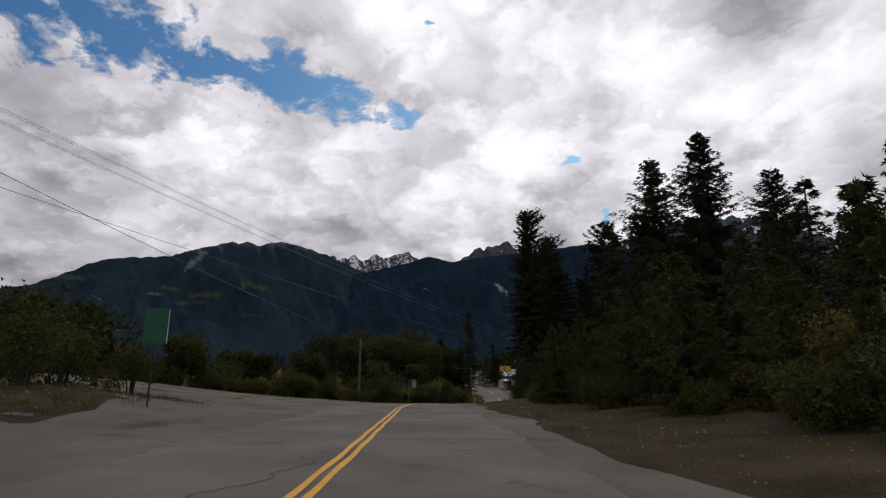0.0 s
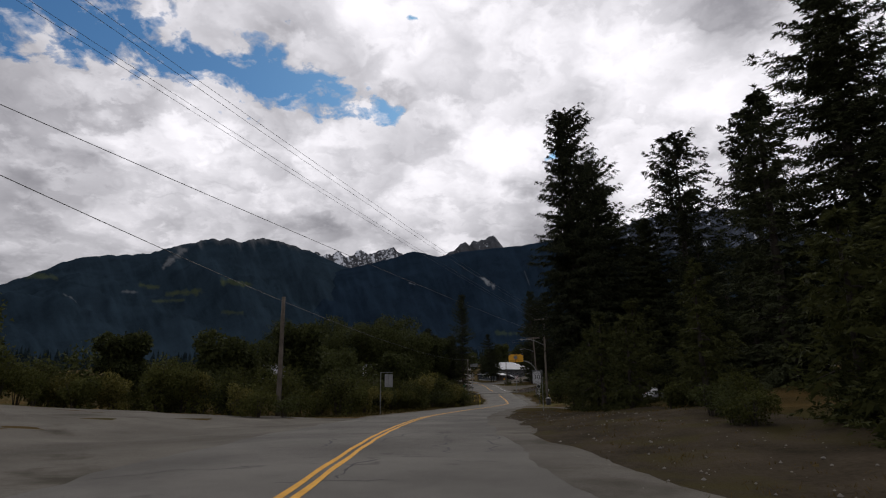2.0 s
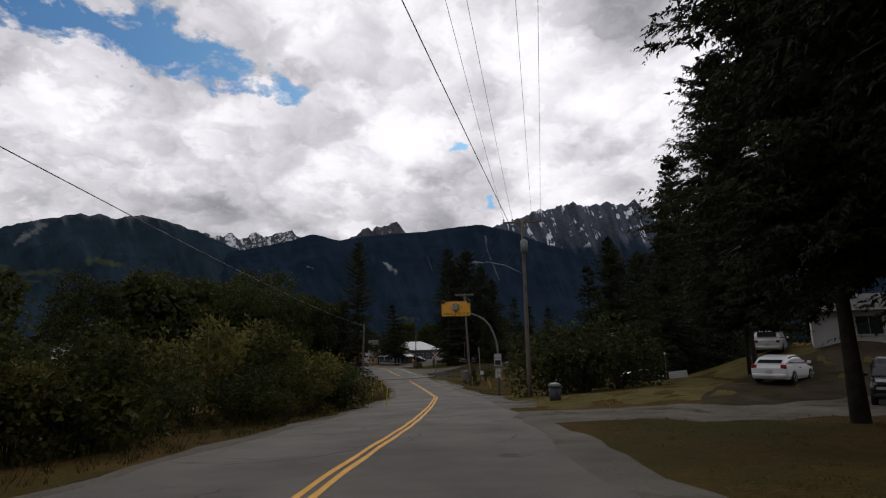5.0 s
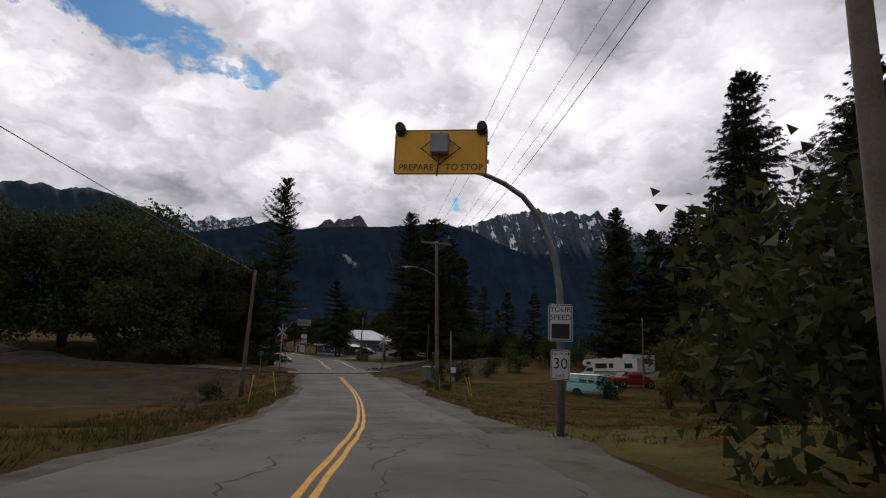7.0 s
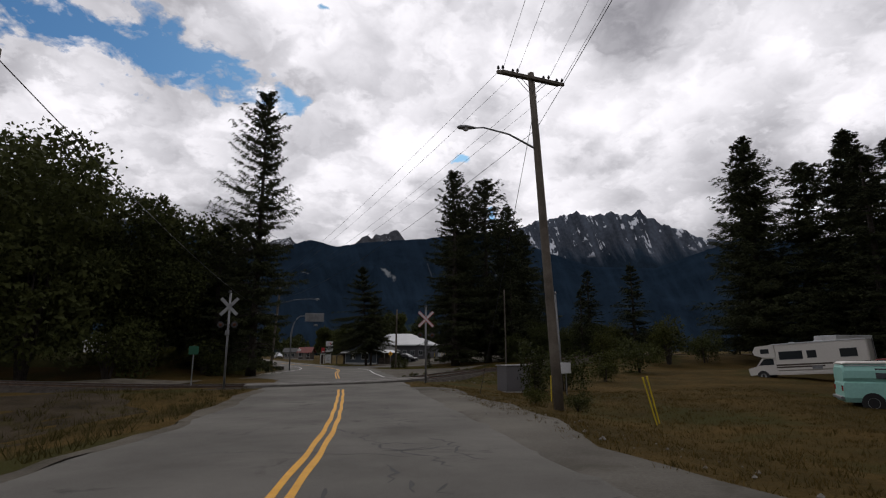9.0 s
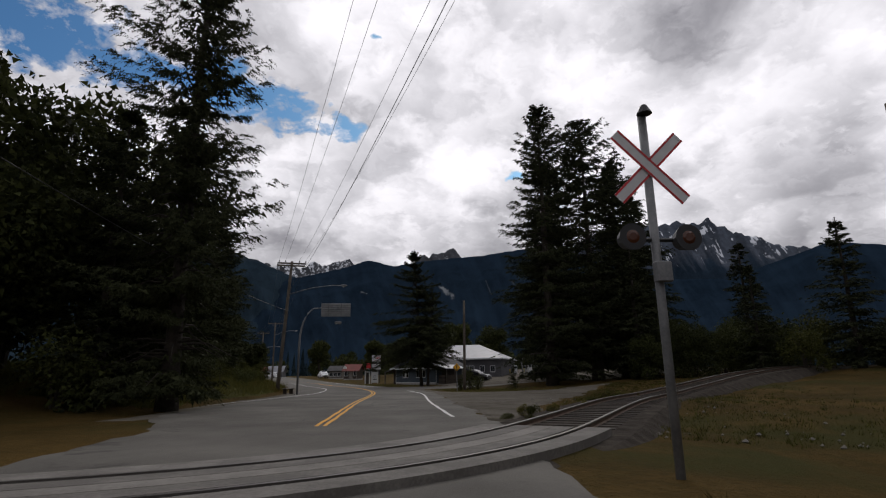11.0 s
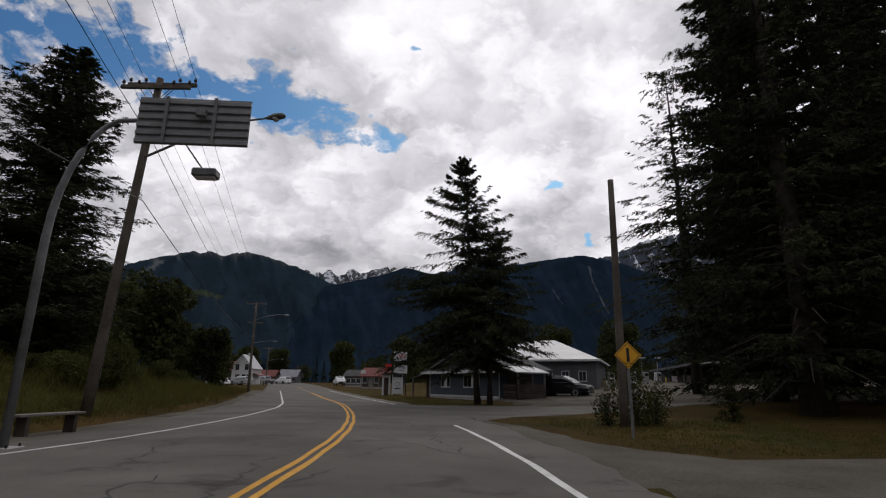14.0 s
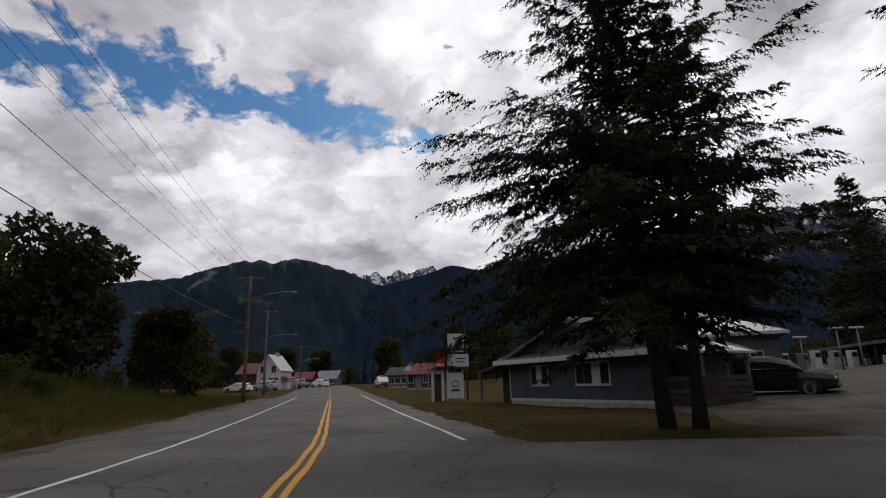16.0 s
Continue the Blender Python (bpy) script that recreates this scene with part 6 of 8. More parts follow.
def warning_board():
    x, y = 16.67, 114.45
    ob = thing("warning_gantry", at(x, y, radians(-24)), "arched grey post with a yellow overhead warning board", "road sign")
    g = ob.matrix_world.translation.z
    inv = ob.matrix_world.inverted()
    arch_post(ob, 0.105, -4.3 - g, 0, 0, bend=[tuple(inv @ Vector((x + u, y + 0.014 * u, z))) for u, z in ((-0.03, -3.75), (-0.13, -3.1), (-0.33, -2.45), (-0.66, -1.78), (-1.15, -1.27), (-1.7, -0.98), (-2.3, -0.80), (-3.3, -0.66))])
    c = inv @ Vector((13.17, 114.4, -0.40))
    b = plate(ob, "warning_board", 2.42, 1.22, c.x, c.z, c.y - 0.1, SIGN_YELLOW, border=SIGN_BLACK, label="yellow warning board with black letters")
    text_on(b, "PREPARE", 0.17, c.x - 0.62, c.z - 0.42, c.y - 0.1)
    text_on(b, "TO STOP", 0.17, c.x + 0.62, c.z - 0.42, c.y - 0.1)
    for s in (-1, 1):
        for u in (-1, 1):
            part("diamond_line", box((-0.36, -0.104, -0.012), (0.36, -0.1005, 0.012), Matrix.Translation((c.x + 0.25 * s, c.y, c.z + 0.10 + 0.21 * u)) @ Matrix.Rotation(radians(40) * s * u, 4, "Y")), SIGN_BLACK, b)
    part("stiffener", box((c.x - 1.1, c.y - 0.09, c.z + 0.2), (c.x + 1.25, c.y - 0.03, c.z + 0.28)), GALV, ob)
    part("stiffener", box((c.x - 1.1, c.y - 0.09, c.z - 0.3), (c.x + 1.25, c.y - 0.03, c.z - 0.22)), GALV, ob)
    for s in (-1, 1):
        hx = c.x + 1.06 * s
        lamp = part("flasher", tube([(hx, c.y - 0.24, c.z + 0.58), (hx, c.y - 0.06, c.z + 0.58)], [0.13, 0.15], 14), DARK_METAL, ob, "black round flashing-lamp housing")
        part("lens", tube([(hx, c.y - 0.252, c.z + 0.58), (hx, c.y - 0.235, c.z + 0.58)], [0.06, 0.115], 14), LENS_AMBER, lamp)
        part("visor", tube([(hx, c.y - 0.33, c.z + 0.62), (hx, c.y - 0.2, c.z + 0.62)], [0.12, 0.14], 12), DARK_METAL, lamp)
    part("light_box", box((c.x - 0.23, c.y - 0.42, c.z - 0.12), (c.x + 0.23, c.y - 0.12, c.z + 0.40), None, 0.02), SIGN_BACK, ob, "grey sign lighting box")
    part("light_arm", tube([(c.x, c.y - 0.30, c.z - 0.12), (c.x - 0.04, c.y - 0.34, c.z - 0.72)], 0.022, 8), DARK_METAL, ob)
    zs = -4.6 - g
    sp = plate(ob, "speed_display", 0.62, 0.97, -0.02, zs, -0.20, SIGN_WHITE, border=SIGN_BLACK, label="white panel with a blank black display")
    text_on(sp, "YOUR", 0.145, -0.02, zs + 0.34, -0.20)
    text_on(sp, "SPEED", 0.145, -0.02, zs + 0.13, -0.20)
    part("display", box((-0.25, -0.225, zs - 0.41), (0.21, -0.203, zs - 0.03)), SIGN_BLACK, sp)
    limit_face(ob, -0.02, -5.68 - g, -0.17, 0.49, 0.77)


warning_board()


def board_back():
    x, y = 10.5, 196.8
    ob = thing("warning_gantry", at(x, y, radians(2)), "arched grey post carrying the ribbed back of a signboard", "road sign")
    g = ob.matrix_world.translation.z
    arch_post(ob, 0.08, 3.9, 2.0, -2.55 - g, 1)
    inv = ob.matrix_world.inverted()
    c = inv @ Vector((13.2, 196.5, -2.75))
    b = part("signboard", box((c.x - 1.12, c.y + 0.02, c.z - 0.52), (c.x + 1.12, c.y + 0.03, c.z + 0.52)), SIGN_BACK, ob, "bare ribbed metal back of the board")
    for k in range(6):
        z = c.z - 0.52 + 0.174 * k + 0.02
        part("rib", box((c.x - 1.12, c.y - 0.02, z), (c.x + 1.12, c.y + 0.018, z + 0.10), None, 0.015), SIGN_BACK, b)
    for s in (-0.55, 0.42):
        part("strut", box((c.x + s - 0.035, c.y - 0.06, c.z - 0.52), (c.x + s + 0.035, c.y - 0.022, c.z + 0.52)), GALV, ob)
    part("bracket", box((c.x + 0.1, c.y - 0.2, c.z + 0.05), (c.x + 0.28, c.y - 0.06, c.z + 0.22), None, 0.01), GALV, ob)
    part("lamp_rod", tube([(c.x - 0.1, c.y + 0.0, c.z - 0.5), (c.x + 0.12, c.y + 0.5, c.z - 0.86)], 0.016, 6), DARK_METAL, ob)
    lp = part("sign_lamp", box((c.x - 0.08, c.y + 0.36, c.z - 1.02), (c.x + 0.42, c.y + 0.66, c.z - 0.84), None, 0.03), GALV, ob, "grey lamp lighting the board")
    part("lens", box((c.x - 0.04, c.y + 0.4, c.z - 1.035), (c.x + 0.38, c.y + 0.62, c.z - 1.022)), LAMP_CLEAR, lp)


board_back()


def diamond_sign():
    ob = thing("crossing_sign", at(22.95, 199.5, heading(199) - 0.1), "yellow diamond pedestrian crossing sign on a steel post", "road sign")
    z = -7.17 - ob.matrix_world.translation.z
    part("post", box((-0.03, 0.0, -0.3), (0.03, 0.06, z + 0.25), None, 0.008), GALV, ob)
    d = 0.33
    p = part("sign_plate", prism([(0, z - d), (d, z), (0, z + d), (-d, z)], -0.012, -0.004, "y"), SIGN_YELLOW, ob)
    for s in (-1, 1):
        for u in (-1, 1):
            part("border", box((-0.20, -0.016, -0.007), (0.20, -0.0125, 0.007), Matrix.Translation((0.143 * s, 0, z + 0.143 * u)) @ Matrix.Rotation(radians(45) * s * u, 4, "Y")), SIGN_BLACK, p)
    part("symbol", box((-0.035, -0.017, z - 0.16), (0.035, -0.013, z + 0.17), None, 0.0), SIGN_BLACK, p, "plain black upright symbol")
    part("symbol", box((-0.13, -0.017, z - 0.20), (0.13, -0.013, z - 0.185)), SIGN_BLACK, p, "thin black line")


diamond_sign()


def crossbuck(x, y, turn, red, z):
    ob = thing("crossbuck", at(x, y, turn), "railway crossbuck with signal lamps on a grey post", "railway sign", "crossbucks at the crossing")
    h = z - ob.matrix_world.translation.z
    part("post", tube([(0, 0, -0.3), (0, 0, h + 0.75)], 0.055, 10), GALV, ob, smooth=True)
    for s in (-1, 1):
        m = Matrix.Translation((0, -0.06 - 0.01 * s, h)) @ Matrix.Rotation(radians(45) * s, 4, "Y")
        bl = part("blade", box((-0.62, -0.006, -0.085), (0.62, 0.0, 0.085), m, 0.0), SIGN_WHITE if red else SIGN_BACK, ob)
        if red:
            for e in (-1, 1):
                part("red_edge", box((-0.62, -0.010, e * 0.07 - 0.014), (0.62, -0.0065, e * 0.07 + 0.014), m), SIGN_RED, bl)
    part("lamp_bar", tube([(-0.42, 0, h - 0.95), (0.42, 0, h - 0.95)], 0.025, 8), DARK_METAL, ob)
    for s in (-1, 1):
        t = part("signal_lamp", tube([(0.36 * s, -0.16, h - 0.95), (0.36 * s, 0.04, h - 0.95)], [0.17, 0.12], 14), DARK_METAL, ob, "black round signal lamp, unlit")
        part("lens", tube([(0.36 * s, -0.172, h - 0.95), (0.36 * s, -0.155, h - 0.95)], [0.05, 0.10], 12), LENS_AMBER, t)
    part("bell", tube([(0, -0.08, h + 0.74), (0, -0.08, h + 0.86)], [0.10, 0.04], 10), DARK_METAL, ob)
    part("cable_box", box((-0.10, -0.16, h - 1.5), (0.10, -0.05, h - 1.25), None, 0.01), GALV, ob)


crossbuck(9.7, 159.2, -0.15, False, -4.75)
crossbuck(20.6, 161.0, 0.0, True, -5.2)

cab = thing("signal_cabinet", at(26.3, 161.6, 0.2), "grey steel railway signal cabinet in the grass", "cabinet")
part("body", box((-0.85, -0.6, 0.05), (0.85, 0.6, 1.55), None, 0.02), plain("cabinet_grey", (0.12, 0.115, 0.12), 0.6), cab)
part("roof", box((-0.92, -0.67, 1.55), (0.92, 0.67, 1.62), None, 0.02), plain("cabinet_roof_grey", (0.16, 0.155, 0.16), 0.6), cab)
part("plinth", box((-0.9, -0.65, -0.35), (0.9, 0.65, 0.05)), CONCRETE, cab)
dr = part("door", box((-0.78, -0.615, 0.12), (-0.02, -0.602, 1.48)), MATS["cabinet_grey"], cab)
part("handle", box((-0.12, -0.635, 0.75), (-0.08, -0.616, 0.92)), DARK_METAL, dr)
dr = part("door", box((0.02, -0.615, 0.12), (0.78, -0.602, 1.48)), MATS["cabinet_grey"], cab)
part("handle", box((0.08, -0.635, 0.75), (0.12, -0.616, 0.92)), DARK_METAL, dr)

met = thing("meter_pole", at(27.1, 156.4), "thin grey service pole with a white meter box", "service pole")
part("pole", tube([(0, 0, -0.3), (0.0, 0, 2.5), (-0.12, 0, 5.4)], [0.075, 0.065, 0.05], 10), GALV, met, smooth=True)
part("meter_box", box((-0.02, -0.22, 1.15), (0.50, -0.06, 1.72), None, 0.015), SIGN_WHITE, met, "white meter box")
part("conduit", tube([(0.24, -0.14, -0.2), (0.24, -0.14, 1.15)], 0.03, 8), GALV, met)
part("weatherhead", tube([(-0.12, 0, 5.38), (-0.14, -0.10, 5.5), (-0.14, -0.18, 5.4)], [0.05, 0.05, 0.02], 8), GALV, met)


def stake(x, y, lean, tall=1.45):
    ob = thing("marker_stake", at(x, y), "yellow plastic marker stake leaning in the grass", "marker stake", "yellow marker stakes")
    part("stake", box((-0.022, -0.012, -0.25), (0.022, 0.012, tall), Matrix.Rotation(lean, 4, "Y"), 0.004), STAKE_YELLOW, ob)
    part("cap", box((-0.03, -0.018, tall), (0.03, 0.018, tall + 0.10), Matrix.Rotation(lean, 4, "Y"), 0.005), STAKE_YELLOW, ob)


stake(8.1, 136.0, 0.10), stake(9.6, 138.6, -0.18), stake(25.3, 145.3, -0.25), stake(25.6, 145.6, -0.22), stake(24.6, 152.0, 0.02, 1.0), stake(5.9, 100.0, 0.04, 1.0)

small = thing("small_sign", at(7.8, 160.6), "small dark green sign plate on a thin post", "road sign")
part("post", box((-0.025, -0.025, -0.3), (0.025, 0.025, 2.2)), GALV, small)
plate(small, "sign_plate", 0.5, 0.45, 0.0, 1.95, -0.035, SIGN_GREEN)

bin_ = thing("rubbish_bin", at(14.6, 98.6), "dark round rubbish bin with a domed lid", "rubbish bin")
part("drum", tube([(0, 0, -0.05), (0, 0, 0.05), (0, 0, 0.72)], [0.28, 0.30, 0.33], 18), DARK_METAL, bin_, smooth=True)
part("lid", tube([(0, 0, 0.72), (0, 0, 0.80), (0, 0, 0.90), (0, 0, 0.93)], [0.36, 0.36, 0.22, 0.04], 18), plain("bin_lid_grey", (0.09, 0.09, 0.09), 0.5), bin_, smooth=True)
for s in (-1, 1):
    part("handle", tube([(0.33 * s, -0.08, 0.55), (0.38 * s, 0, 0.55), (0.33 * s, 0.08, 0.55)], 0.012, 6), GALV, bin_)

bench = thing("bench", at(9.35, 199.6, 1.35), "plain grey wooden bench on the gravel shoulder", "bench")
part("seat", box((-0.85, -0.17, 0.42), (0.85, 0.17, 0.48), None, 0.01), GREY_WOOD, bench)
for s in (-0.62, 0.62):
    part("leg", box((s - 0.05, -0.15, -0.1), (s + 0.05, 0.15, 0.42), None, 0.01), BROWN_WOOD, bench)

board = thing("white_board", at(30.6, 110.6, radians(-30)), "low white board standing on the lawn beside a post", "board")
part("panel", box((-0.7, -0.03, 0.05), (0.7, 0.03, 0.62), Matrix.Rotation(-0.12, 4, "Y"), 0.01), WHITE_WALL, board)
for bx in (-0.6, 0.55):
    part("leg", box((bx - 0.03, 0.03, -0.2), (bx + 0.03, 0.09, 0.5)), GREY_WOOD, board)
part("post", box((-0.95, -0.03, -0.2), (-0.89, 0.03, 1.9)), GREY_WOOD, board)
part("lamp", box((-0.99, -0.07, 1.9), (-0.85, 0.07, 2.1), None, 0.02), WHITE_WALL, board, "small white lantern")

# ---- vehicles ----
def wheel(parent, x, y, r, w):
    side = 1 if y > 0 else -1
    prof = [(-w / 2, r * 0.82), (-w / 2, r * 0.97), (-w * 0.3, r), (w * 0.3, r), (w / 2, r * 0.97), (w / 2, r * 0.82)]
    bm = tube([(x, y + d, r) for d, _ in prof], [q for _, q in prof], 20)
    ty = part("wheel", bm, RUBBER, parent, smooth=True)
    part("rim", tube([(x, y + side * (w / 2 - 0.03), r), (x, y + side * (w / 2 + 0.006), r), (x, y + side * (w / 2 - 0.01), r)], [r * 0.66, r * 0.64, r * 0.30], 16), RIM, ty)


def loft(sections):
    """Rings across the car at stations along it: x, half width, low z, high z, and how far the top narrows."""
    bm = bmesh.new()
    rings = []
    for x, w, z0, z1, tw in sections:
        h = z1 - z0
        ring = [(-w * 0.90, z0), (-w, z0 + 0.22 * h), (-w, z0 + 0.62 * h), (-w * tw, z1 - 0.10 * h), (-w * tw * 0.86, z1), (w * tw * 0.86, z1), (w * tw, z1 - 0.10 * h), (w, z0 + 0.62 * h), (w, z0 + 0.22 * h), (w * 0.90, z0)]
        rings.append([bm.verts.new((x, p, z)) for p, z in ring])
    for a, b in zip(rings, rings[1:]):
        for k in range(len(a)):
            j = (k + 1) % len(a)
            bm.faces.new((a[k], a[j], b[j], b[k]))
    bm.faces.new(rings[0][::-1])
    bm.faces.new(rings[-1])
    return bm


def car(x, y, turn, style, paint, label, name="car", category="car", group="", sink=0.0):
    """A vehicle that points along its own +x."""
    ob = thing(name, at(x, y, turn) @ Matrix.Translation((0, 0, -sink + 0.03)), label, category, group)
    if style == "hatch":
        L, w, hood, roof, clear, wr = 4.4, 0.90, 0.98, 1.47, 0.22, 0.32
        belt = [(-2.2, 0.80, 0.34, 0.82, 0.97), (-2.1, 0.87, 0.26, 1.00, 0.95), (-1.3, w, clear, 1.02, 0.95), (0.0, w, clear, 0.98, 0.95), (0.95, w, clear, 0.95, 0.94), (1.75, 0.87, 0.24, 0.86, 0.90), (2.15, 0.76, 0.30, 0.70, 0.88), (2.24, 0.62, 0.36, 0.62, 0.9)]
        cabin = [(-2.0, 0.72, 0.98, 1.06, 0.95), (-1.45, 0.78, 0.96, 1.38, 0.84), (-0.7, 0.80, 0.96, 1.47, 0.80), (0.2, 0.80, 0.94, 1.45, 0.80), (0.75, 0.80, 0.93, 1.24, 0.86), (1.25, 0.80, 0.92, 0.97, 0.95)]
        side_panes = [[(-1.55, 1.06), (-1.30, 1.34), (-0.62, 1.41), (-0.62, 1.04)], [(-0.52, 1.04), (-0.52, 1.41), (0.12, 1.40), (0.72, 1.20), (0.95, 1.02)]]
    elif style == "suv":
        L, w, hood, roof, clear, wr = 4.75, 0.94, 1.08, 1.74, 0.26, 0.37
        belt = [(-2.38, 0.84, 0.42, 0.95, 0.97), (-2.30, 0.90, 0.32, 1.12, 0.96), (-1.4, w, clear, 1.14, 0.96), (0.2, w, clear, 1.12, 0.96), (1.1, w, clear, 1.10, 0.94), (1.95, 0.91, 0.28, 1.03, 0.90), (2.30, 0.84, 0.34, 0.92, 0.9), (2.38, 0.74, 0.42, 0.84, 0.92)]
        cabin = [(-2.28, 0.80, 1.08, 1.22, 0.95), (-2.05, 0.84, 1.08, 1.66, 0.88), (-1.0, 0.85, 1.08, 1.75, 0.84), (0.2, 0.85, 1.06, 1.72, 0.84), (0.85, 0.85, 1.06, 1.45, 0.88), (1.30, 0.85, 1.05, 1.12, 0.95)]
        side_panes = [[(-2.0, 1.18), (-1.9, 1.58), (-1.2, 1.65), (-1.2, 1.17)], [(-1.1, 1.17), (-1.1, 1.66), (-0.2, 1.66), (-0.2, 1.16)], [(-0.1, 1.16), (-0.1, 1.66), (0.25, 1.62), (0.80, 1.38), (1.02, 1.15)]]
    else:  # pickup
        L, w, hood, roof, clear, wr = 5.4, 0.96, 1.12, 1.86, 0.34, 0.40
        belt = [(-2.7, 0.90, 0.55, 1.05, 0.98), (-2.62, 0.95, 0.42, 1.15, 0.98), (-1.4, w, clear, 1.16, 0.97), (0.3, w, clear, 1.16, 0.96), (1.3, w, clear, 1.16, 0.95), (2.3, 0.94, 0.36, 1.10, 0.93), (2.64, 0.90, 0.42, 1.00, 0.94), (2.70, 0.84, 0.48, 0.92, 0.94)]
        cabin = [(-0.95, 0.86, 1.12, 1.30, 0.96), (-0.80, 0.88, 1.12, 1.80, 0.88), (0.0, 0.88, 1.12, 1.87, 0.86), (0.75, 0.88, 1.12, 1.82, 0.86), (1.20, 0.88, 1.12, 1.50, 0.90), (1.55, 0.88, 1.10, 1.18, 0.95)]
        side_panes = [[(-0.72, 1.22), (-0.66, 1.72), (0.05, 1.76), (0.05, 1.22)], [(0.15, 1.22), (0.15, 1.76), (0.68, 1.72), (1.12, 1.42), (1.30, 1.20)]]
    body = part("body", loft(belt), paint, ob, smooth=False)
    top = part("cabin", loft(cabin), paint, ob)
    for s in (-1, 1):
        for poly in side_panes:
            m = Matrix.Translation((0, s * (cabin[2][1] * 0.965), 0))
            bm = prism(poly, -0.012, 0.012, "y")
            for v in bm.verts:
                v.co.y += s * (cabin[2][1] * (1.005 - 0.235 * max(0, v.co.z - cabin[2][2] - 0.05) / 0.6))
            part("side_window", bm, GLASS, top)
        part("door_handle", box((-0.35, s * w - 0.012, 0.78), (-0.15, s * w + 0.018, 0.82)), DARK_METAL, body)
        mx = cabin[-2][0] + 0.1
        part("mirror", box((mx - 0.08, s * (w + 0.02), cabin[2][2] + 0.02), (mx + 0.08, s * (w + 0.19), cabin[2][2] + 0.17), None, 0.03), paint, ob)
    f0, f1 = cabin[-1], cabin[-2]
    f2 = cabin[-3]

    def slope_pane(a, b, wa, wb, name):
        bm = bmesh.new()
        n = Vector((b[1] - a[1], 0, a[0] - b[0])).normalized() * (0.014 if b[1] > a[1] else 0.014)
        if n.z < 0:
            n = -n
        vs = [bm.verts.new((p[0] + n.x, sy * ww, p[1] + n.z)) for p, ww in ((a, wa), (b, wb)) for sy in (-1, 1)]
        bm.faces.new((vs[0], vs[1], vs[3], vs[2]))
        r = bmesh.ops.extrude_face_region(bm, geom=list(bm.faces))
        bmesh.ops.translate(bm, vec=-n * 1.6, verts=[v for v in r["geom"] if isinstance(v, bmesh.types.BMVert)])
        part(name, bm, GLASS, top)

    slope_pane((f0[0] - 0.04, f0[3] + 0.02), (f2[0] + 0.06, f2[3] - 0.03), f0[1] * 0.80, f2[1] * 0.70, "windscreen")
    r0, r1 = cabin[0], cabin[1]
    slope_pane((r0[0] - 0.02, r0[3] + 0.02), (r1[0] - 0.02, r1[3] - 0.06), r0[1] * 0.80, r1[1] * 0.70, "rear_window")
    fx, rx = belt[-1][0], belt[0][0]
    for s in (-1, 1):
        part("headlight", box((fx - 0.20, s * 0.60 - 0.17, hood * 0.62), (fx + 0.005, s * 0.60 + 0.17, hood * 0.62 + 0.15), None, 0.03), LAMP_CLEAR, body)
        part("tail_light", box((rx - 0.012, s * 0.70 - 0.13, 0.80), (rx + 0.14, s * 0.70 + 0.13, 1.0), None, 0.03), LAMP_RED, body)
    part("grille", box((fx - 0.10, -0.40, hood * 0.52), (fx + 0.012, 0.40, hood * 0.52 + 0.17), None, 0.02), SIGN_BLACK, body)
    part("front_bumper", box((fx - 0.20, -0.80, clear + 0.08), (fx + 0.05, 0.80, clear + 0.24), None, 0.05), DARK_METAL if style == "pickup" else paint, body)
    part("rear_bumper", box((rx - 0.05, -0.80, clear + 0.14), (rx + 0.16, 0.80, clear + 0.32), None, 0.05), DARK_METAL if style == "pickup" else paint, body)
    part("number_plate", box((rx - 0.062, -0.15, clear + 0.36), (rx - 0.02, 0.15, clear + 0.50)), SIGN_WHITE, body)
    if style == "pickup":
        part("cargo_bed", box((-2.55, -0.80, 1.10), (-1.0, 0.80, 1.175)), SIGN_BLACK, body, "dark open cargo bed")
    for wx in (-L * 0.29, L * 0.30):
        for s in (-1, 1):
            part("wheel_arch", tube([(wx, s * (w - 0.12), wr), (wx, s * (w + 0.004), wr)], [wr * 1.14, wr * 1.17], 20), SIGN_BLACK, body)
            wheel(ob, wx, s * (w - 0.09), wr, 0.22)
    return ob


car(27.4, 97.0, radians(28), "hatch", CAR_WHITE, "white hatchback parked on packed dirt under firs")
car(36.9, 107.6, radians(40), "suv", CAR_WHITE, "white sport utility car parked under the firs")
car(26.0, 89.8, radians(218), "pickup", CAR_BLACK, "black pickup truck parked nose to the road", "pickup_truck", "pickup truck")
car(29.6, 114.5, radians(20), "hatch", CAR_BLACK, "dark hatchback parked behind the shrubs")
car(36.0, 95.6, radians(80), "hatch", CAR_RED, "dark red car parked beside the pale house")
car(49.8, 156.4, radians(-20), "pickup", CAR_RED, "dark red pickup truck in the overgrown field", "pickup_truck", "pickup truck")
car(29.6, 232.0, radians(-36), "suv", CAR_BLACK, "black sport utility car parked beside the blue building")
car(0.3, 300.0, radians(-72), "pickup", CAR_WHITE, "white pickup truck facing the road in town", "pickup_truck", "pickup truck")
for x, y, a, st, pt, lab in ((-21.9, 293.0, 2.9, "hatch", CAR_WHITE, "white car parked before the white house"), (-18.6, 296.0, 2.6, "suv", CAR_SILVER, "silver car parked before the white house"), (-20.2, 318.0, 2.4, "pickup", CAR_SILVER, "silver pickup truck parked along the street"), (-17.0, 322.0, 2.4, "suv", CAR_WHITE, "white car parked along the street")):
    car(x, y, a, st, pt, lab)


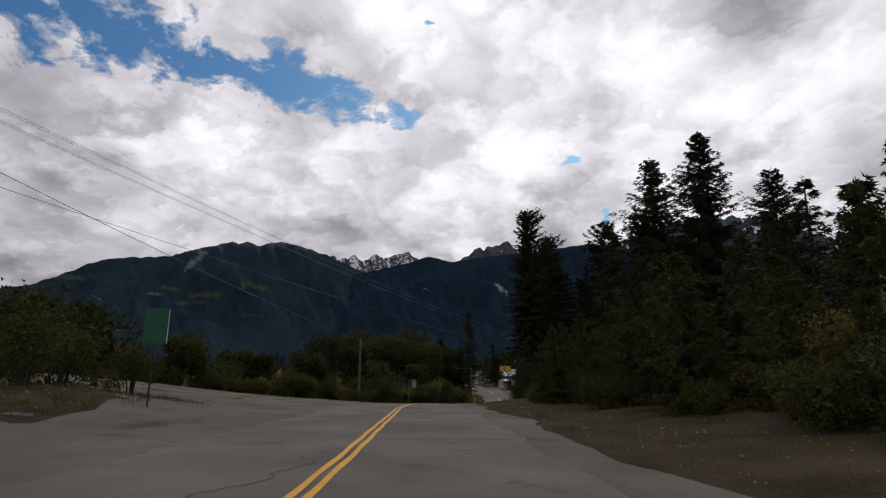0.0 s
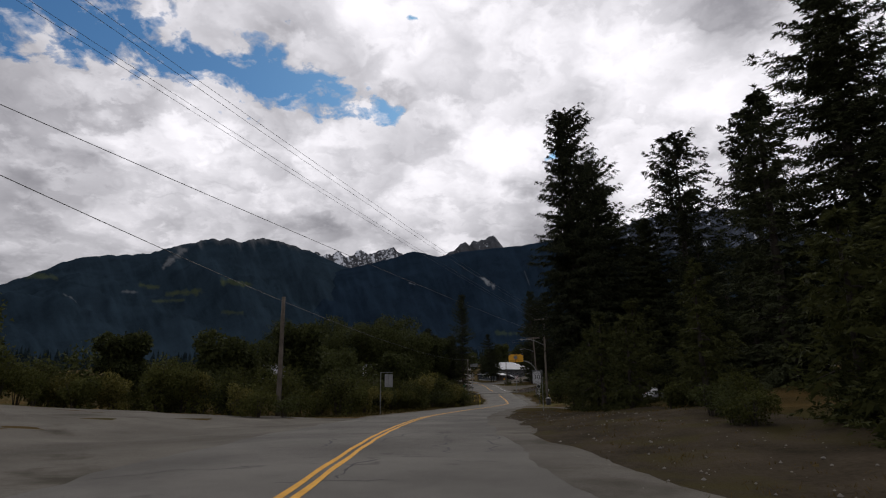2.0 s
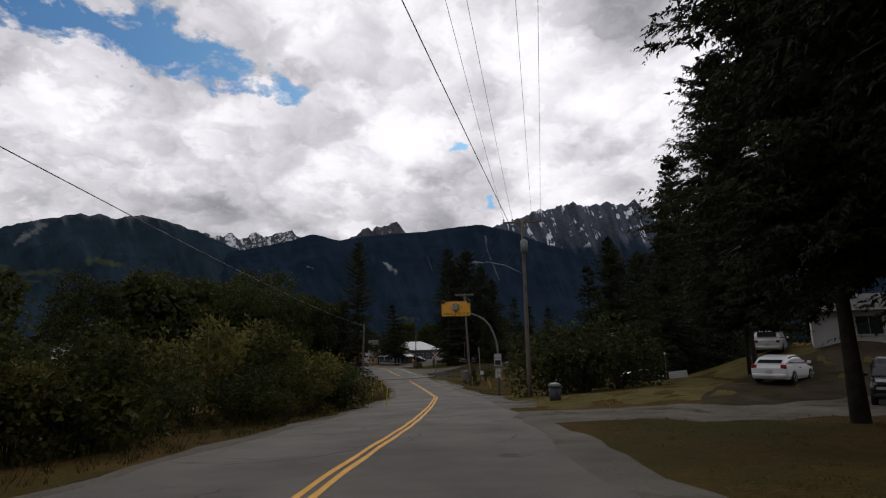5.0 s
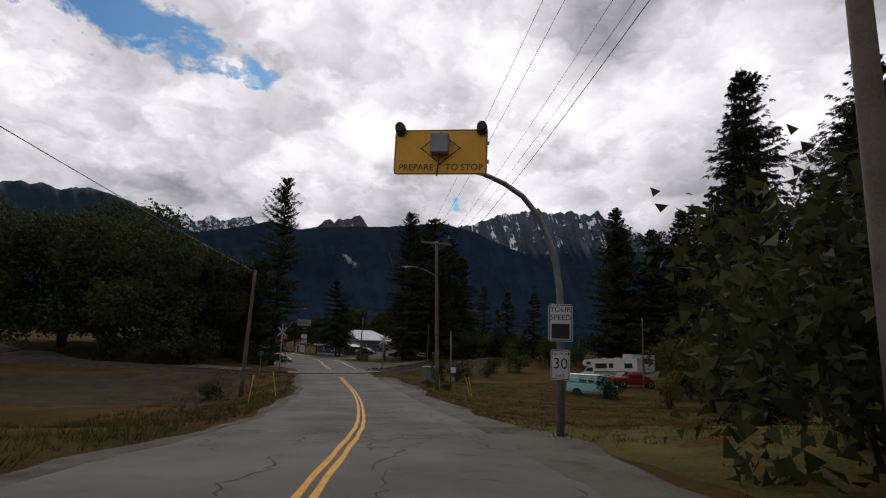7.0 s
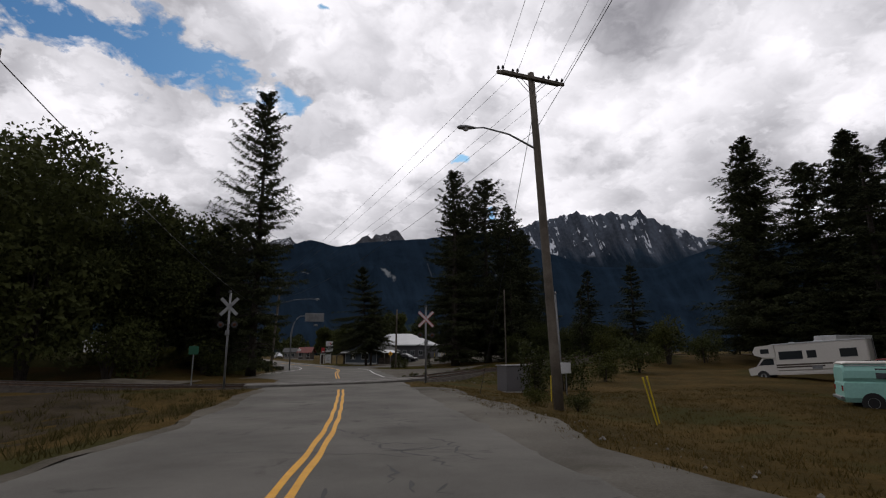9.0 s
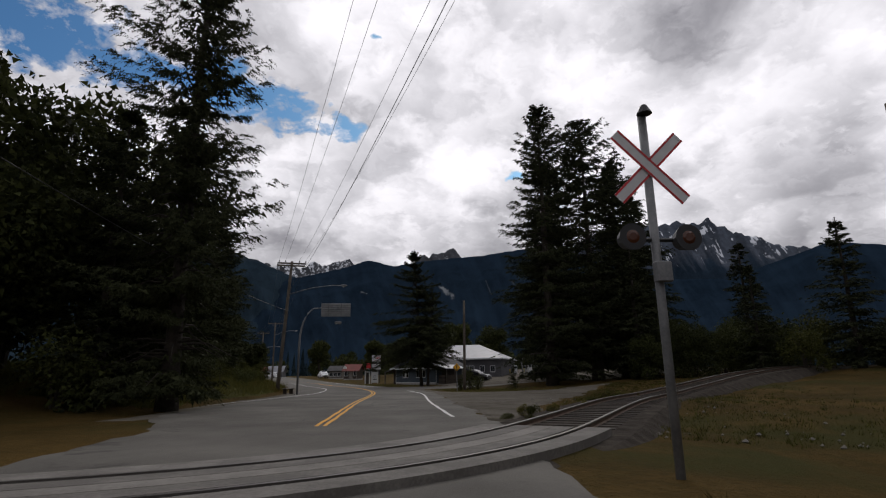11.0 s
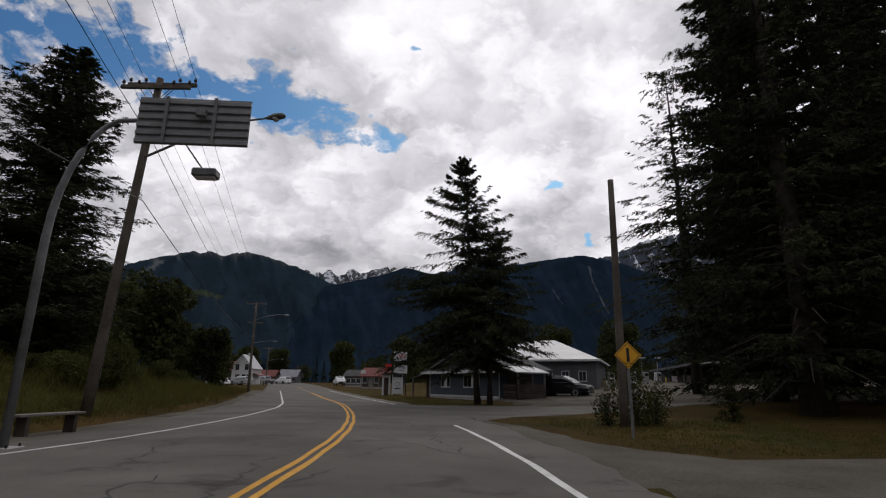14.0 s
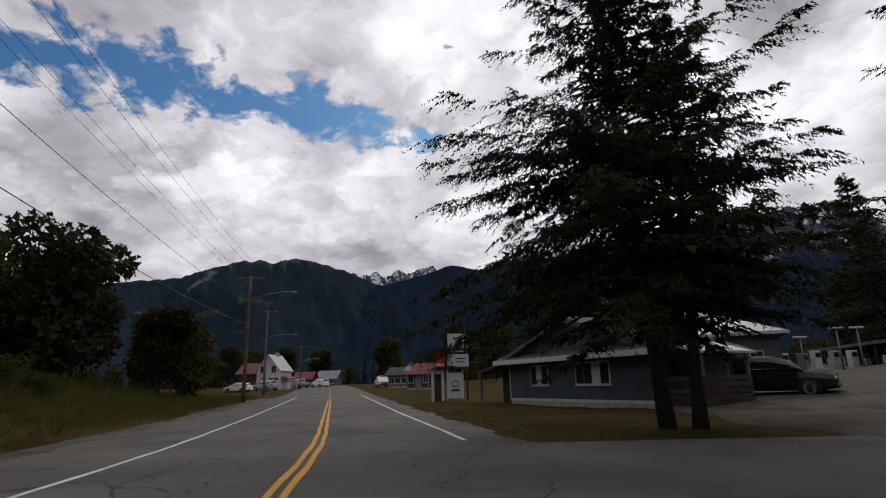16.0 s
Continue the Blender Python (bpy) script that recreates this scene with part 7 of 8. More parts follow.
def van():
    ob = thing("camper_van", at(38.6, 147.6, radians(-38)) @ Matrix.Translation((0, 0, -0.05)), "faded mint green camper van with a pale roof in tall grass", "van")
    body = part("body", loft([(-2.30, 0.86, 0.40, 1.10, 1.0), (-2.25, 0.92, 0.34, 1.22, 0.99), (1.5, 0.94, 0.32, 1.22, 0.99), (2.0, 0.92, 0.34, 1.16, 0.97), (2.30, 0.86, 0.42, 1.02, 0.97)]), CAR_MINT, ob)
    up = part("upper_body", loft([(-2.27, 0.88, 1.18, 1.76, 0.90), (-2.20, 0.91, 1.18, 1.92, 0.90), (0.9, 0.92, 1.18, 1.95, 0.89), (1.35, 0.92, 1.18, 1.72, 0.90), (1.85, 0.91, 1.15, 1.22, 0.97)]), CAR_MINT, ob)
    part("roof", loft([(-2.24, 0.80, 1.90, 1.95, 0.96), (-2.1, 0.83, 1.90, 2.02, 0.90), (0.8, 0.83, 1.92, 2.04, 0.90), (1.05, 0.80, 1.88, 1.96, 0.96)]), RV_CREAM, ob, "pale cream roof")
    for s in (-1, 1):
        for a, b in ((-1.15, -0.45), (-0.30, 0.25), (0.42, 1.20)):
            poly = [(a, 1.32), (a, 1.74), (b - (0.25 if b > 1 else 0), 1.74), (b, 1.32)]
            bm = prism(poly, -0.012, 0.012, "y")
            for v in bm.verts:
                v.co.y += s * (0.925 - 0.09 * (v.co.z - 1.3))
            w = part("side_window", bm, GLASS, up)
        part("drip_rail", box((-2.2, s * 0.84 - 0.02, 1.84), (1.0, s * 0.84 + 0.03, 1.875)), TRIM, ob)
        part("door_handle", box((0.30, s * 0.945 - 0.01, 1.10), (0.42, s * 0.945 + 0.025, 1.14)), GALV, body)
        part("headlight", tube([(2.27, s * 0.62, 0.86), (2.33, s * 0.62, 0.86)], [0.11, 0.09], 12), LAMP_CLEAR, body)
        part("tail_light", box((-2.33, s * 0.72 - 0.07, 0.8), (-2.28, s * 0.72 + 0.07, 1.02)), LAMP_RED, body)
        for wx in (-1.35, 1.45):
            part("wheel_arch", tube([(wx, s * 0.80, 0.34), (wx, s * 0.945, 0.34)], [0.40, 0.41], 18), SIGN_BLACK, body)
            wheel(ob, wx, s * 0.84, 0.33, 0.2)
    part("bumper", box((-2.42, -0.85, 0.45), (-2.30, 0.85, 0.58), None, 0.02), GALV, body)
    part("bumper", box((2.30, -0.85, 0.45), (2.42, 0.85, 0.58), None, 0.02), GALV, body)
    part("windscreen", box((-0.01, -0.74, -0.30), (0.01, 0.74, 0.30), Matrix.Translation((1.62, 0, 1.50)) @ Matrix.Rotation(radians(-42), 4, "Y")), GLASS, up)


van()


def motorhome():
    ob = thing("motorhome", at(53.5, 166.0, radians(120)) @ Matrix.Rotation(radians(3.5), 4, "Y"), "old cream motorhome with brown stripes parked in tall grass", "motorhome")
    shell = part("shell", box((-4.1, -1.15, 0.75), (2.2, 1.15, 2.95), None, 0.10), RV_CREAM, ob)
    part("overcab", prism([(2.2, 1.85), (3.2, 1.95), (3.75, 2.15), (3.85, 2.45), (3.6, 2.86), (2.2, 2.95)], -1.12, 1.12, "y"), RV_CREAM, ob)
    cabp = part("cab", prism([(2.15, 0.50), (4.35, 0.50), (4.45, 1.05), (3.75, 1.22), (3.2, 1.93), (2.15, 1.93)], -0.98, 0.98, "y"), RV_CREAM, ob)
    part("roof_edge", box((-4.15, -1.18, 2.90), (2.3, 1.18, 2.99), None, 0.02), TRIM, ob)
    part("skirt", box((-4.1, -1.12, 0.45), (2.2, 1.12, 0.75), None, 0.02), RV_CREAM, ob)
    for s in (-1, 1):
        for (a, b), (z0, z1) in (((0.2, 1.9), (1.70, 2.32)), ((-0.75, -0.1), (1.75, 2.3)), ((-3.4, -2.3), (1.7, 2.3))):
            w = part("window", box((a, s * 1.15 - 0.015, z0), (b, s * 1.15 + 0.015, z1), None, 0.01), GLASS, shell)
            for lo, hi in (((a - 0.03, z0 - 0.03), (b + 0.03, z0)), ((a - 0.03, z1), (b + 0.03, z1 + 0.03))):
                part("frame", box((lo[0], s * 1.15 - 0.02, lo[1]), (hi[0], s * 1.15 + 0.02, hi[1])), GALV, w)
        part("overcab_window", box((2.6, s * 1.12 - 0.015, 2.25), (3.25, s * 1.12 + 0.015, 2.62)), GLASS, ob)
        part("cab_window", prism([(2.4, 1.30), (2.4, 1.80), (3.12, 1.80), (3.55, 1.30)], s * 0.98 - 0.015, s * 0.98 + 0.015, "y"), GLASS, cabp)
        part("stripe", box((-4.1, s * 1.15 - 0.006, 1.20), (2.2, s * 1.15 + 0.006, 1.32)), BROWN_WOOD, shell, "brown painted stripe")
        part("stripe", box((-1.2, s * 1.15 - 0.006, 1.02), (2.2, s * 1.15 + 0.006, 1.14)), BROWN_WOOD, shell, "brown painted stripe")
        part("hatch", box((-1.0, s * 1.15 - 0.01, 0.85), (-0.3, s * 1.15 + 0.012, 1.12)), GALV, shell)
        for wx in (-2.2, 3.35):
            part("wheel_arch", tube([(wx, s * 0.85, 0.40), (wx, s * (1.155 if wx < 0 else 0.985), 0.40)], [0.46, 0.47], 18), SIGN_BLACK, shell)
            wheel(ob, wx, s * (1.0 if wx < 0 else 0.87), 0.38, 0.24)
    part("windscreen", box((-0.01, -0.85, -0.42), (0.01, 0.85, 0.42), Matrix.Translation((3.46, 0, 1.60)) @ Matrix.Rotation(radians(-38), 4, "Y")), GLASS, cabp)
    part("roof_vent", box((-1.0, -0.3, 2.99), (-0.5, 0.2, 3.10), None, 0.03), TRIM, ob)
    part("roof_vent", box((0.9, -0.3, 2.99), (1.3, 0.2, 3.08), None, 0.03), TRIM, ob)
    part("ladder", box((-4.18, -0.9, 1.0), (-4.14, -0.55, 3.0)), GALV, ob)


motorhome()


def camper():
    ob = thing("truck_camper", at(59.5, 168.0, radians(180)), "white slide-in camper on legs among bushes", "camper")
    part("shell", prism([(-1.6, 1.0), (1.2, 1.0), (1.2, 2.2), (2.2, 2.3), (2.25, 3.3), (-1.6, 3.35)], -1.05, 1.05, "y"), WHITE_WALL, ob)
    part("window", box((1.0, -1.07, 2.55), (2.0, -1.04, 3.05)), GLASS, ob)
    part("window", box((-1.62, -0.7, 2.3), (-1.585, 0.7, 3.0)), GLASS, ob)
    part("window", box((-1.2, 1.04, 2.2), (0.2, 1.07, 2.9)), GLASS, ob)
    part("roof_rim", box((-1.64, -1.09, 3.30), (2.2, 1.09, 3.40), None, 0.02), TRIM, ob)
    for sx in (-1.4, 1.0):
        for s in (-1, 1):
            part("leg", box((sx - 0.04, s * 0.98 - 0.04, -0.1), (sx + 0.04, s * 0.98 + 0.04, 1.02)), GALV, ob)


camper()

# ---- buildings ----
def gable_house(name, m, label, w, d, eave, peak, wall, roof, over=0.35, ridge="y", foundation=CONCRETE, boards=0.0):
    """Walls and a ridged roof; the front faces -y and the ridge runs away from it, or across it for ridge x."""
    ob = thing(name, m, label, "building")
    if ridge == "y":
        poly = [(-w / 2, 0.0), (w / 2, 0.0), (w / 2, eave), (0, peak), (-w / 2, eave)]
        body = part("wall", prism(poly, 0.0, d, "y"), wall, ob)
        half, run = w / 2, peak - eave
        for s in (-1, 1):
            e = over
            ez = eave - run * e / half
            part("roof", prism([(s * (half + e), ez + 0.03), (s * (half + e), ez + 0.15), (0, peak + 0.15), (0, peak + 0.03)], -over, d + over, "y"), roof, ob)
            part("barge_board", prism([(s * (half + e), ez - 0.10), (s * (half + e), ez + 0.10), (0, peak + 0.10), (0, peak - 0.10)], -over - 0.035, -over - 0.004, "y"), GREY_SIDING if roof is DARK_ROOF else TRIM, ob)
    else:
        poly = [(0.0, 0.0), (d, 0.0), (d, eave), (d / 2, peak), (0.0, eave)]
        body = part("wall", prism(poly, -w / 2, w / 2, "x"), wall, ob)
        half, run = d / 2, peak - eave
        for s in (-1, 1):
            e = over
            ez = eave - run * e / half
            part("roof", prism([(half + s * (half + e), ez + 0.03), (half + s * (half + e), ez + 0.15), (half, peak + 0.15), (half, peak + 0.03)], -w / 2 - over, w / 2 + over, "x"), roof, ob)
    part("foundation", box((-w / 2 - 0.03, -0.03, -0.5), (w / 2 + 0.03, d + 0.03, 0.22)), foundation, ob)
    if boards:
        z = 0.30
        while z < eave - 0.05:
            part("siding_board", prism([(-0.028, z), (-0.006, z + boards - 0.01), (0.004, z + boards - 0.01), (0.004, z)], -w / 2 + 0.002, w / 2 - 0.002, "x"), wall, body)
            z += boards
    return ob


def window(parent, x0, x1, z0, z1, y=0.0, panes=2, curtain=False):
    f = 0.06
    fr = part("window", box((x0 - f, y - 0.05, z0 - f), (x1 + f, y - 0.032, z1 + f), None, 0.004), TRIM, parent, "white framed window")
    wd = (x1 - x0) / panes
    for k in range(panes):
        part("pane", box((x0 + wd * k + 0.015, y - 0.062, z0 + 0.01), (x0 + wd * (k + 1) - 0.015, y - 0.052, z1 - 0.01)), WHITE_WALL if curtain and k == panes // 2 else GLASS, fr)
    part("sill", box((x0 - f - 0.03, y - 0.10, z0 - f - 0.035), (x1 + f + 0.03, y - 0.03, z0 - f)), TRIM, fr)


def blue_building():
    p, q = Vector((18.55, 238.6)), Vector((23.95, 229.6))
    mid, w = (p + q) / 2, (q - p).length
    turn = math.atan2((q - p).y, (q - p).x)
    m = Matrix.Translation((mid.x, mid.y, g1(mid.x, mid.y))) @ Matrix.Rotation(turn, 4, "Z")
    ob = gable_house("blue_building", m, "low blue-grey building with a gable roof and white trim", w, 5.0, 2.45, 4.2, BLUE_SIDING, DARK_ROOF, 0.45, boards=0.17)
    part("gable_panel", prism([(-w / 2 + 0.1, 2.74), (w / 2 - 0.1, 2.74), (0, 4.1)], -0.03, -0.004, "y"), BLUE_SIDING, ob)
    # the pent roof that runs across the front above the windows
    part("pent_roof", prism([(-0.85, 2.28), (-0.85, 2.36), (0.0, 2.72), (0.0, 2.62)], -w / 2 - 0.45, w / 2 + 0.45, "x"), DARK_ROOF, ob)
    part("fascia", box((-w / 2 - 0.45, -0.90, 2.16), (w / 2 + 0.45, -0.855, 2.40)), TRIM, ob, "peeling white fascia board")
    part("skirting_board", box((-w / 2, -0.055, 0.20), (w / 2, -0.034, 0.34)), TRIM, ob)
    for x0, x1, n in ((-3.25, -1.85, 3), (0.35, 2.55, 4)):
        window(ob, x0, x1, 1.05, 2.0, 0.0, n, True)
    for s in (-1, 1):
        part("corner_board", box((s * (w / 2) - 0.06, -0.06, 0.22), (s * (w / 2) + 0.02, -0.035, 2.44)), TRIM, ob)
    # entrance porch at the far end
    part("porch_roof", prism([(-w / 2 - 2.6, 1.75), (-w / 2 - 2.6, 1.85), (-w / 2, 2.35), (-w / 2, 2.22)], -0.6, 2.6, "y"), DARK_ROOF, ob)
    for dx, dy in ((-2.5, -0.5), (-2.5, 2.4)):
        part("porch_post", box((-w / 2 + dx - 0.06, dy - 0.06, -0.3), (-w / 2 + dx + 0.06, dy + 0.06, 1.78)), GREY_WOOD, ob)
    part("porch_wall", box((-w / 2 - 1.6, 0.5, 0.0), (-w / 2 - 0.02, 0.62, 2.1)), BROWN_WOOD, ob)
    # pale lean-to roof, deck and board railing on the near side
    part("lean_to_roof", prism([(w / 2, 2.62), (w / 2, 2.72), (w / 2 + 1.9, 2.22), (w / 2 + 1.9, 2.12)], 0.2, 3.6, "y"), TRIM, ob, "bright metal lean-to roof")
    for dy in (0.45, 1.9, 3.2):
        part("porch_post", box((w / 2 + 1.64, dy - 0.06, -0.3), (w / 2 + 1.76, dy + 0.06, 2.18)), GREY_WOOD, ob)
    part("side_wall", box((w / 2 + 0.02, 0.9, 0.2), (w / 2 + 0.10, 3.4, 2.5)), BROWN_WOOD, ob, "dark boarded wall under the lean-to")
    part("deck", box((w / 2 + 0.02, 0.3, 0.12), (w / 2 + 1.75, 3.3, 0.30)), BROWN_WOOD, ob)
    for k in range(5):
        part("fence_board", box((w / 2 + 1.78, 0.3, 0.12 + 0.24 * k), (w / 2 + 1.82, 3.2, 0.32 + 0.24 * k), None, 0.006), BROWN_WOOD, ob)
        part("fence_board", box((w / 2 + 0.15, 0.22, 0.12 + 0.24 * k), (w / 2 + 1.7, 0.26, 0.32 + 0.24 * k), None, 0.006), BROWN_WOOD, ob)
    for k in range(2):
        part("step", box((w / 2 + 0.5, 3.3 + 0.3 * k, -0.1), (w / 2 + 1.7, 3.6 + 0.3 * k, 0.24 - 0.08 * k)), GREY_WOOD, ob)


blue_building()


def hall():
    m = Matrix.Translation((29.4, 244.4, g1(29, 244))) @ Matrix.Rotation(radians(-22), 4, "Z")
    ob = thing("hall", m, "large grey hall with a pale hipped metal roof", "building")
    w, d, e, pk = 13.5, 15.0, 3.45, 6.1
    part("wall", box((-w / 2, 0, -0.4), (w / 2, d, e)), GREY_SIDING, ob)
    bm = bmesh.new()
    o = 0.5
    c = [bm.verts.new(v) for v in ((-w / 2 - o, -o, e), (w / 2 + o, -o, e), (w / 2 + o, d + o, e), (-w / 2 - o, d + o, e))]
    r = [bm.verts.new(v) for v in ((-w / 2 + 3.2, d / 2, pk), (w / 2 - 5.2, d / 2, pk))]
    bm.faces.new((c[0], c[1], r[1], r[0])), bm.faces.new((c[1], c[2], r[1])), bm.faces.new((c[2], c[3], r[0], r[1])), bm.faces.new((c[3], c[0], r[0])), bm.faces.new(c[::-1])
    part("roof", bm, METAL_ROOF, ob)
    part("fascia", box((-w / 2 - o, -o - 0.03, e - 0.18), (w / 2 + o, -o - 0.003, e + 0.03)), TRIM, ob)
    part("fascia", box((w / 2 + o + 0.003, -o, e - 0.18), (w / 2 + o + 0.03, d + o, e + 0.03)), TRIM, ob)
    for k in range(5):
        x = -2.0 + 1.75 * k
        window(ob, x, x + 0.7, 1.3, 2.25, 0.0, 2)
    part("door", box((-3.6, -0.05, 0.0), (-2.7, -0.004, 2.05)), BROWN_WOOD, ob)


hall()

wh = gable_house("white_house", at(-20.6, 302.0, radians(-4)), "white two-storey house with a steep pale metal roof", 4.3, 5.2, 3.5, 6.1, WHITE_WALL, METAL_ROOF, 0.3)
for x, z in ((-1.4, 3.0), (0.6, 3.0), (0.1, 0.9), (1.1, 0.9)):
    window(wh, x, x + 0.8, z, z + 1.2, 0.0, 2)
part("door", box((-1.3, -0.06, 0.1), (-0.4, -0.004, 2.1)), BROWN_WOOD, wh)
part("chimney", box((-0.3, 3.0, 5.0), (0.3, 3.6, 6.7)), CONCRETE, wh)
side = part("porch_roof", prism([(2.17, 2.3), (2.17, 2.42), (3.5, 2.0), (3.5, 1.9)], 0.8, 4.8, "y"), RED_ROOF, wh)
for dy in (1.0, 2.8, 4.6):
    part("porch_post", box((3.35, dy - 0.06, -0.2), (3.47, dy + 0.06, 1.93)), TRIM, wh)

rb = gable_house("red_roofed_shop", at(9.0, 278.0, radians(-14)), "dark brown timber shop with a red metal roof", 3.2, 3.8, 2.1, 3.3, BROWN_WOOD, RED_ROOF, 0.45, "x")
window(rb, -1.45, -0.75, 0.9, 1.9, 0.0, 2)
window(rb, 0.65, 1.35, 0.9, 1.9, 0.0, 2)
part("door", box((-0.5, -0.06, 0.1), (0.4, -0.004, 2.1)), GREY_WOOD, rb)
part("dormer_sign", prism([(-1.7, 2.4), (-0.9, 2.4), (-0.9, 2.8), (-1.3, 3.1), (-1.7, 2.8)], -0.5, -0.4, "y"), WHITE_WALL, rb, "white gable sign board")
for x in (-1.5, 1.5):
    part("porch_post", box((x - 0.07, -0.55, -0.3), (x + 0.07, -0.41, 2.1)), GREY_WOOD, rb)

for x, y, a, w, d, e, pk, wl, rf, lab in ((-28.2, 312.0, -0.1, 5.0, 5.0, 3.4, 5.2, BROWN_WOOD, RED_ROOF, "brown house with a bright red roof"), (-23.8, 331.0, -0.1, 4.0, 4.0, 2.0, 3.4, BROWN_WOOD, RED_ROOF, "low brown building with a dull red roof"), (-19.0, 334.0, -0.1, 4.6, 4.4, 2.0, 3.6, GREY_SIDING, METAL_ROOF, "grey low building with a pale roof"), (4.2, 292.0, -0.2, 3.2, 4.0, 2.1, 3.1, GREY_WOOD, DARK_ROOF, "weathered timber building with a dark roof")):
    hb = gable_house("house", at(x, y, a), lab, w, d, e, pk, wl, rf, 0.5, "x")
    for k in (-0.32, 0.0, 0.32):
        window(hb, w * k - 0.4, w * k + 0.4, 0.7, 1.5, 0.0, 2)

sh = gable_house("shed", at(-22.5, 233.5, 0.5), "white metal-roofed shed behind the grass bank", 6.0, 5.0, 2.6, 4.6, WHITE_WALL, METAL_ROOF, 0.3)
window(sh, -0.8, 0.8, 1.0, 2.0)
hs = gable_house("pale_house", at(41.2, 97.6, radians(-46)), "pale grey house wall seen under the firs", 15.0, 8.0, 2.7, 3.9, WHITE_WALL, DARK_ROOF, 0.5, "x")
for k in (-5.0, -1.0, 3.0):
    window(hs, k, k + 1.4, 1.1, 2.3, 0.0, 2)
hs = gable_house("cabin", at(-17.0, 126.0, radians(12)), "small pale cabin with a light metal roof behind bushes", 6.0, 5.0, 2.6, 4.2, BLUE_SIDING, TRIM, 0.4, "x")
window(hs, -1.0, 1.0, 1.0, 2.0)
hs = gable_house("cabin", at(-45.0, 190.0, radians(30)), "small pale cabin with a metal roof behind bushes", 7.0, 6.0, 2.8, 5.0, WHITE_WALL, METAL_ROOF, 0.4, "x")
window(hs, -1.0, 1.0, 1.0, 2.0)


def sign_tower():
    m = at(15.3, 245.2, radians(12))
    ob = thing("shop_sign", m, "tall roadside shop sign with white panels on dark posts", "shop sign")
    for x in (-0.62, 0.62):
        part("post", box((x - 0.06, -0.06, -0.3), (x + 0.06, 0.06, 4.75), None, 0.008), DARK_METAL, ob)
    a = part("panel", box((-0.72, -0.12, 3.55), (0.72, -0.065, 4.55), None, 0.01), SIGN_WHITE, ob, "white panel with a red emblem")
    for s in (0, 1):
        ring = tube([(0.02 + 0.36 * s + 0.16 * math.cos(k * math.tau / 16), -0.135, 4.15 - 0.05 * s + 0.16 * math.sin(k * math.tau / 16)) for k in range(17)], 0.038, 6)
        part("emblem", ring, SIGN_RED, a)
    part("caption_bar", box((-0.5, -0.128, 3.72), (0.3, -0.122, 3.76)), SIGN_RED, a)
    part("panel", box((-0.66, -0.12, 3.20), (0.66, -0.065, 3.45), None, 0.01), SIGN_BLACK, ob, "black panel with pale bars")
    part("caption_bar", box((-0.45, -0.128, 3.29), (-0.05, -0.122, 3.36)), SIGN_WHITE, ob), part("caption_bar", box((0.05, -0.128, 3.29), (0.5, -0.122, 3.36)), SIGN_WHITE, ob)
    b = part("panel", box((-0.76, -0.12, 2.25), (0.76, -0.065, 3.12), None, 0.01), SIGN_WHITE, ob, "white panel with dark bars")
    arc = tube([(-0.48 + 0.22 * math.cos(radians(60 + k * 20)), -0.13, 2.74 + 0.25 * math.sin(radians(60 + k * 20))) for k in range(13)], 0.028, 6)
    part("emblem", arc, SIGN_BLACK, b)
    for z, x1 in ((2.78, 0.6), (2.55, 0.45)):
        part("caption_bar", box((-0.2, -0.128, z), (x1, -0.122, z + 0.07)), SIGN_BLACK, b)
    c = part("side_panel", box((-1.62, -0.12, 2.28), (-0.95, -0.065, 3.25), None, 0.01), SIGN_RED, ob, "dull red side panel")
    part("caption_bar", box((-1.55, -0.128, 2.34), (-1.02, -0.122, 2.48)), SIGN_WHITE, c)
    part("bracket", box((-1.0, -0.04, 2.7), (-0.6, 0.0, 2.78)), DARK_METAL, ob)


sign_tower()


def kiosk():
    ob = thing("notice_kiosk", at(14.6, 243.9, radians(12)), "white roofed notice kiosk with an open side and poster panel", "kiosk")
    for x in (-1.0, -0.32):
        part("post", box((x - 0.09, -0.07, -0.2), (x + 0.09, 0.07, 2.0), None, 0.006), WHITE_WALL, ob)
    part("lintel", box((-1.1, -0.08, 1.78), (-0.22, 0.08, 2.02)), WHITE_WALL, ob)
    part("backing", box((-0.92, 0.3, 0.0), (-0.40, 0.36, 1.8)), BROWN_WOOD, ob)
    part("roof", prism([(-1.35, 2.02), (-1.35, 2.10), (0.1, 2.34), (1.3, 2.12), (1.3, 2.04), (0.1, 2.24)], -0.4, 0.7, "y"), DARK_ROOF, ob)
    p = part("poster_panel", box((-0.05, -0.10, 0.15), (1.1, -0.05, 1.85), None, 0.01), SIGN_WHITE, ob, "white poster panel with a round emblem")
    part("emblem", tube([(0.52 + 0.2 * math.cos(k * math.tau / 16), -0.112, 1.12 + 0.2 * math.sin(k * math.tau / 16)) for k in range(17)], 0.03, 6), CAR_GREY, p)
    part("caption_bar", box((0.22, -0.108, 0.62), (0.82, -0.102, 0.74)), SIGN_BLACK, p)
    for x in (0.0, 1.05):
        part("post", box((x - 0.05, -0.04, -0.2), (x + 0.05, 0.04, 2.1)), WHITE_WALL, ob)


kiosk()


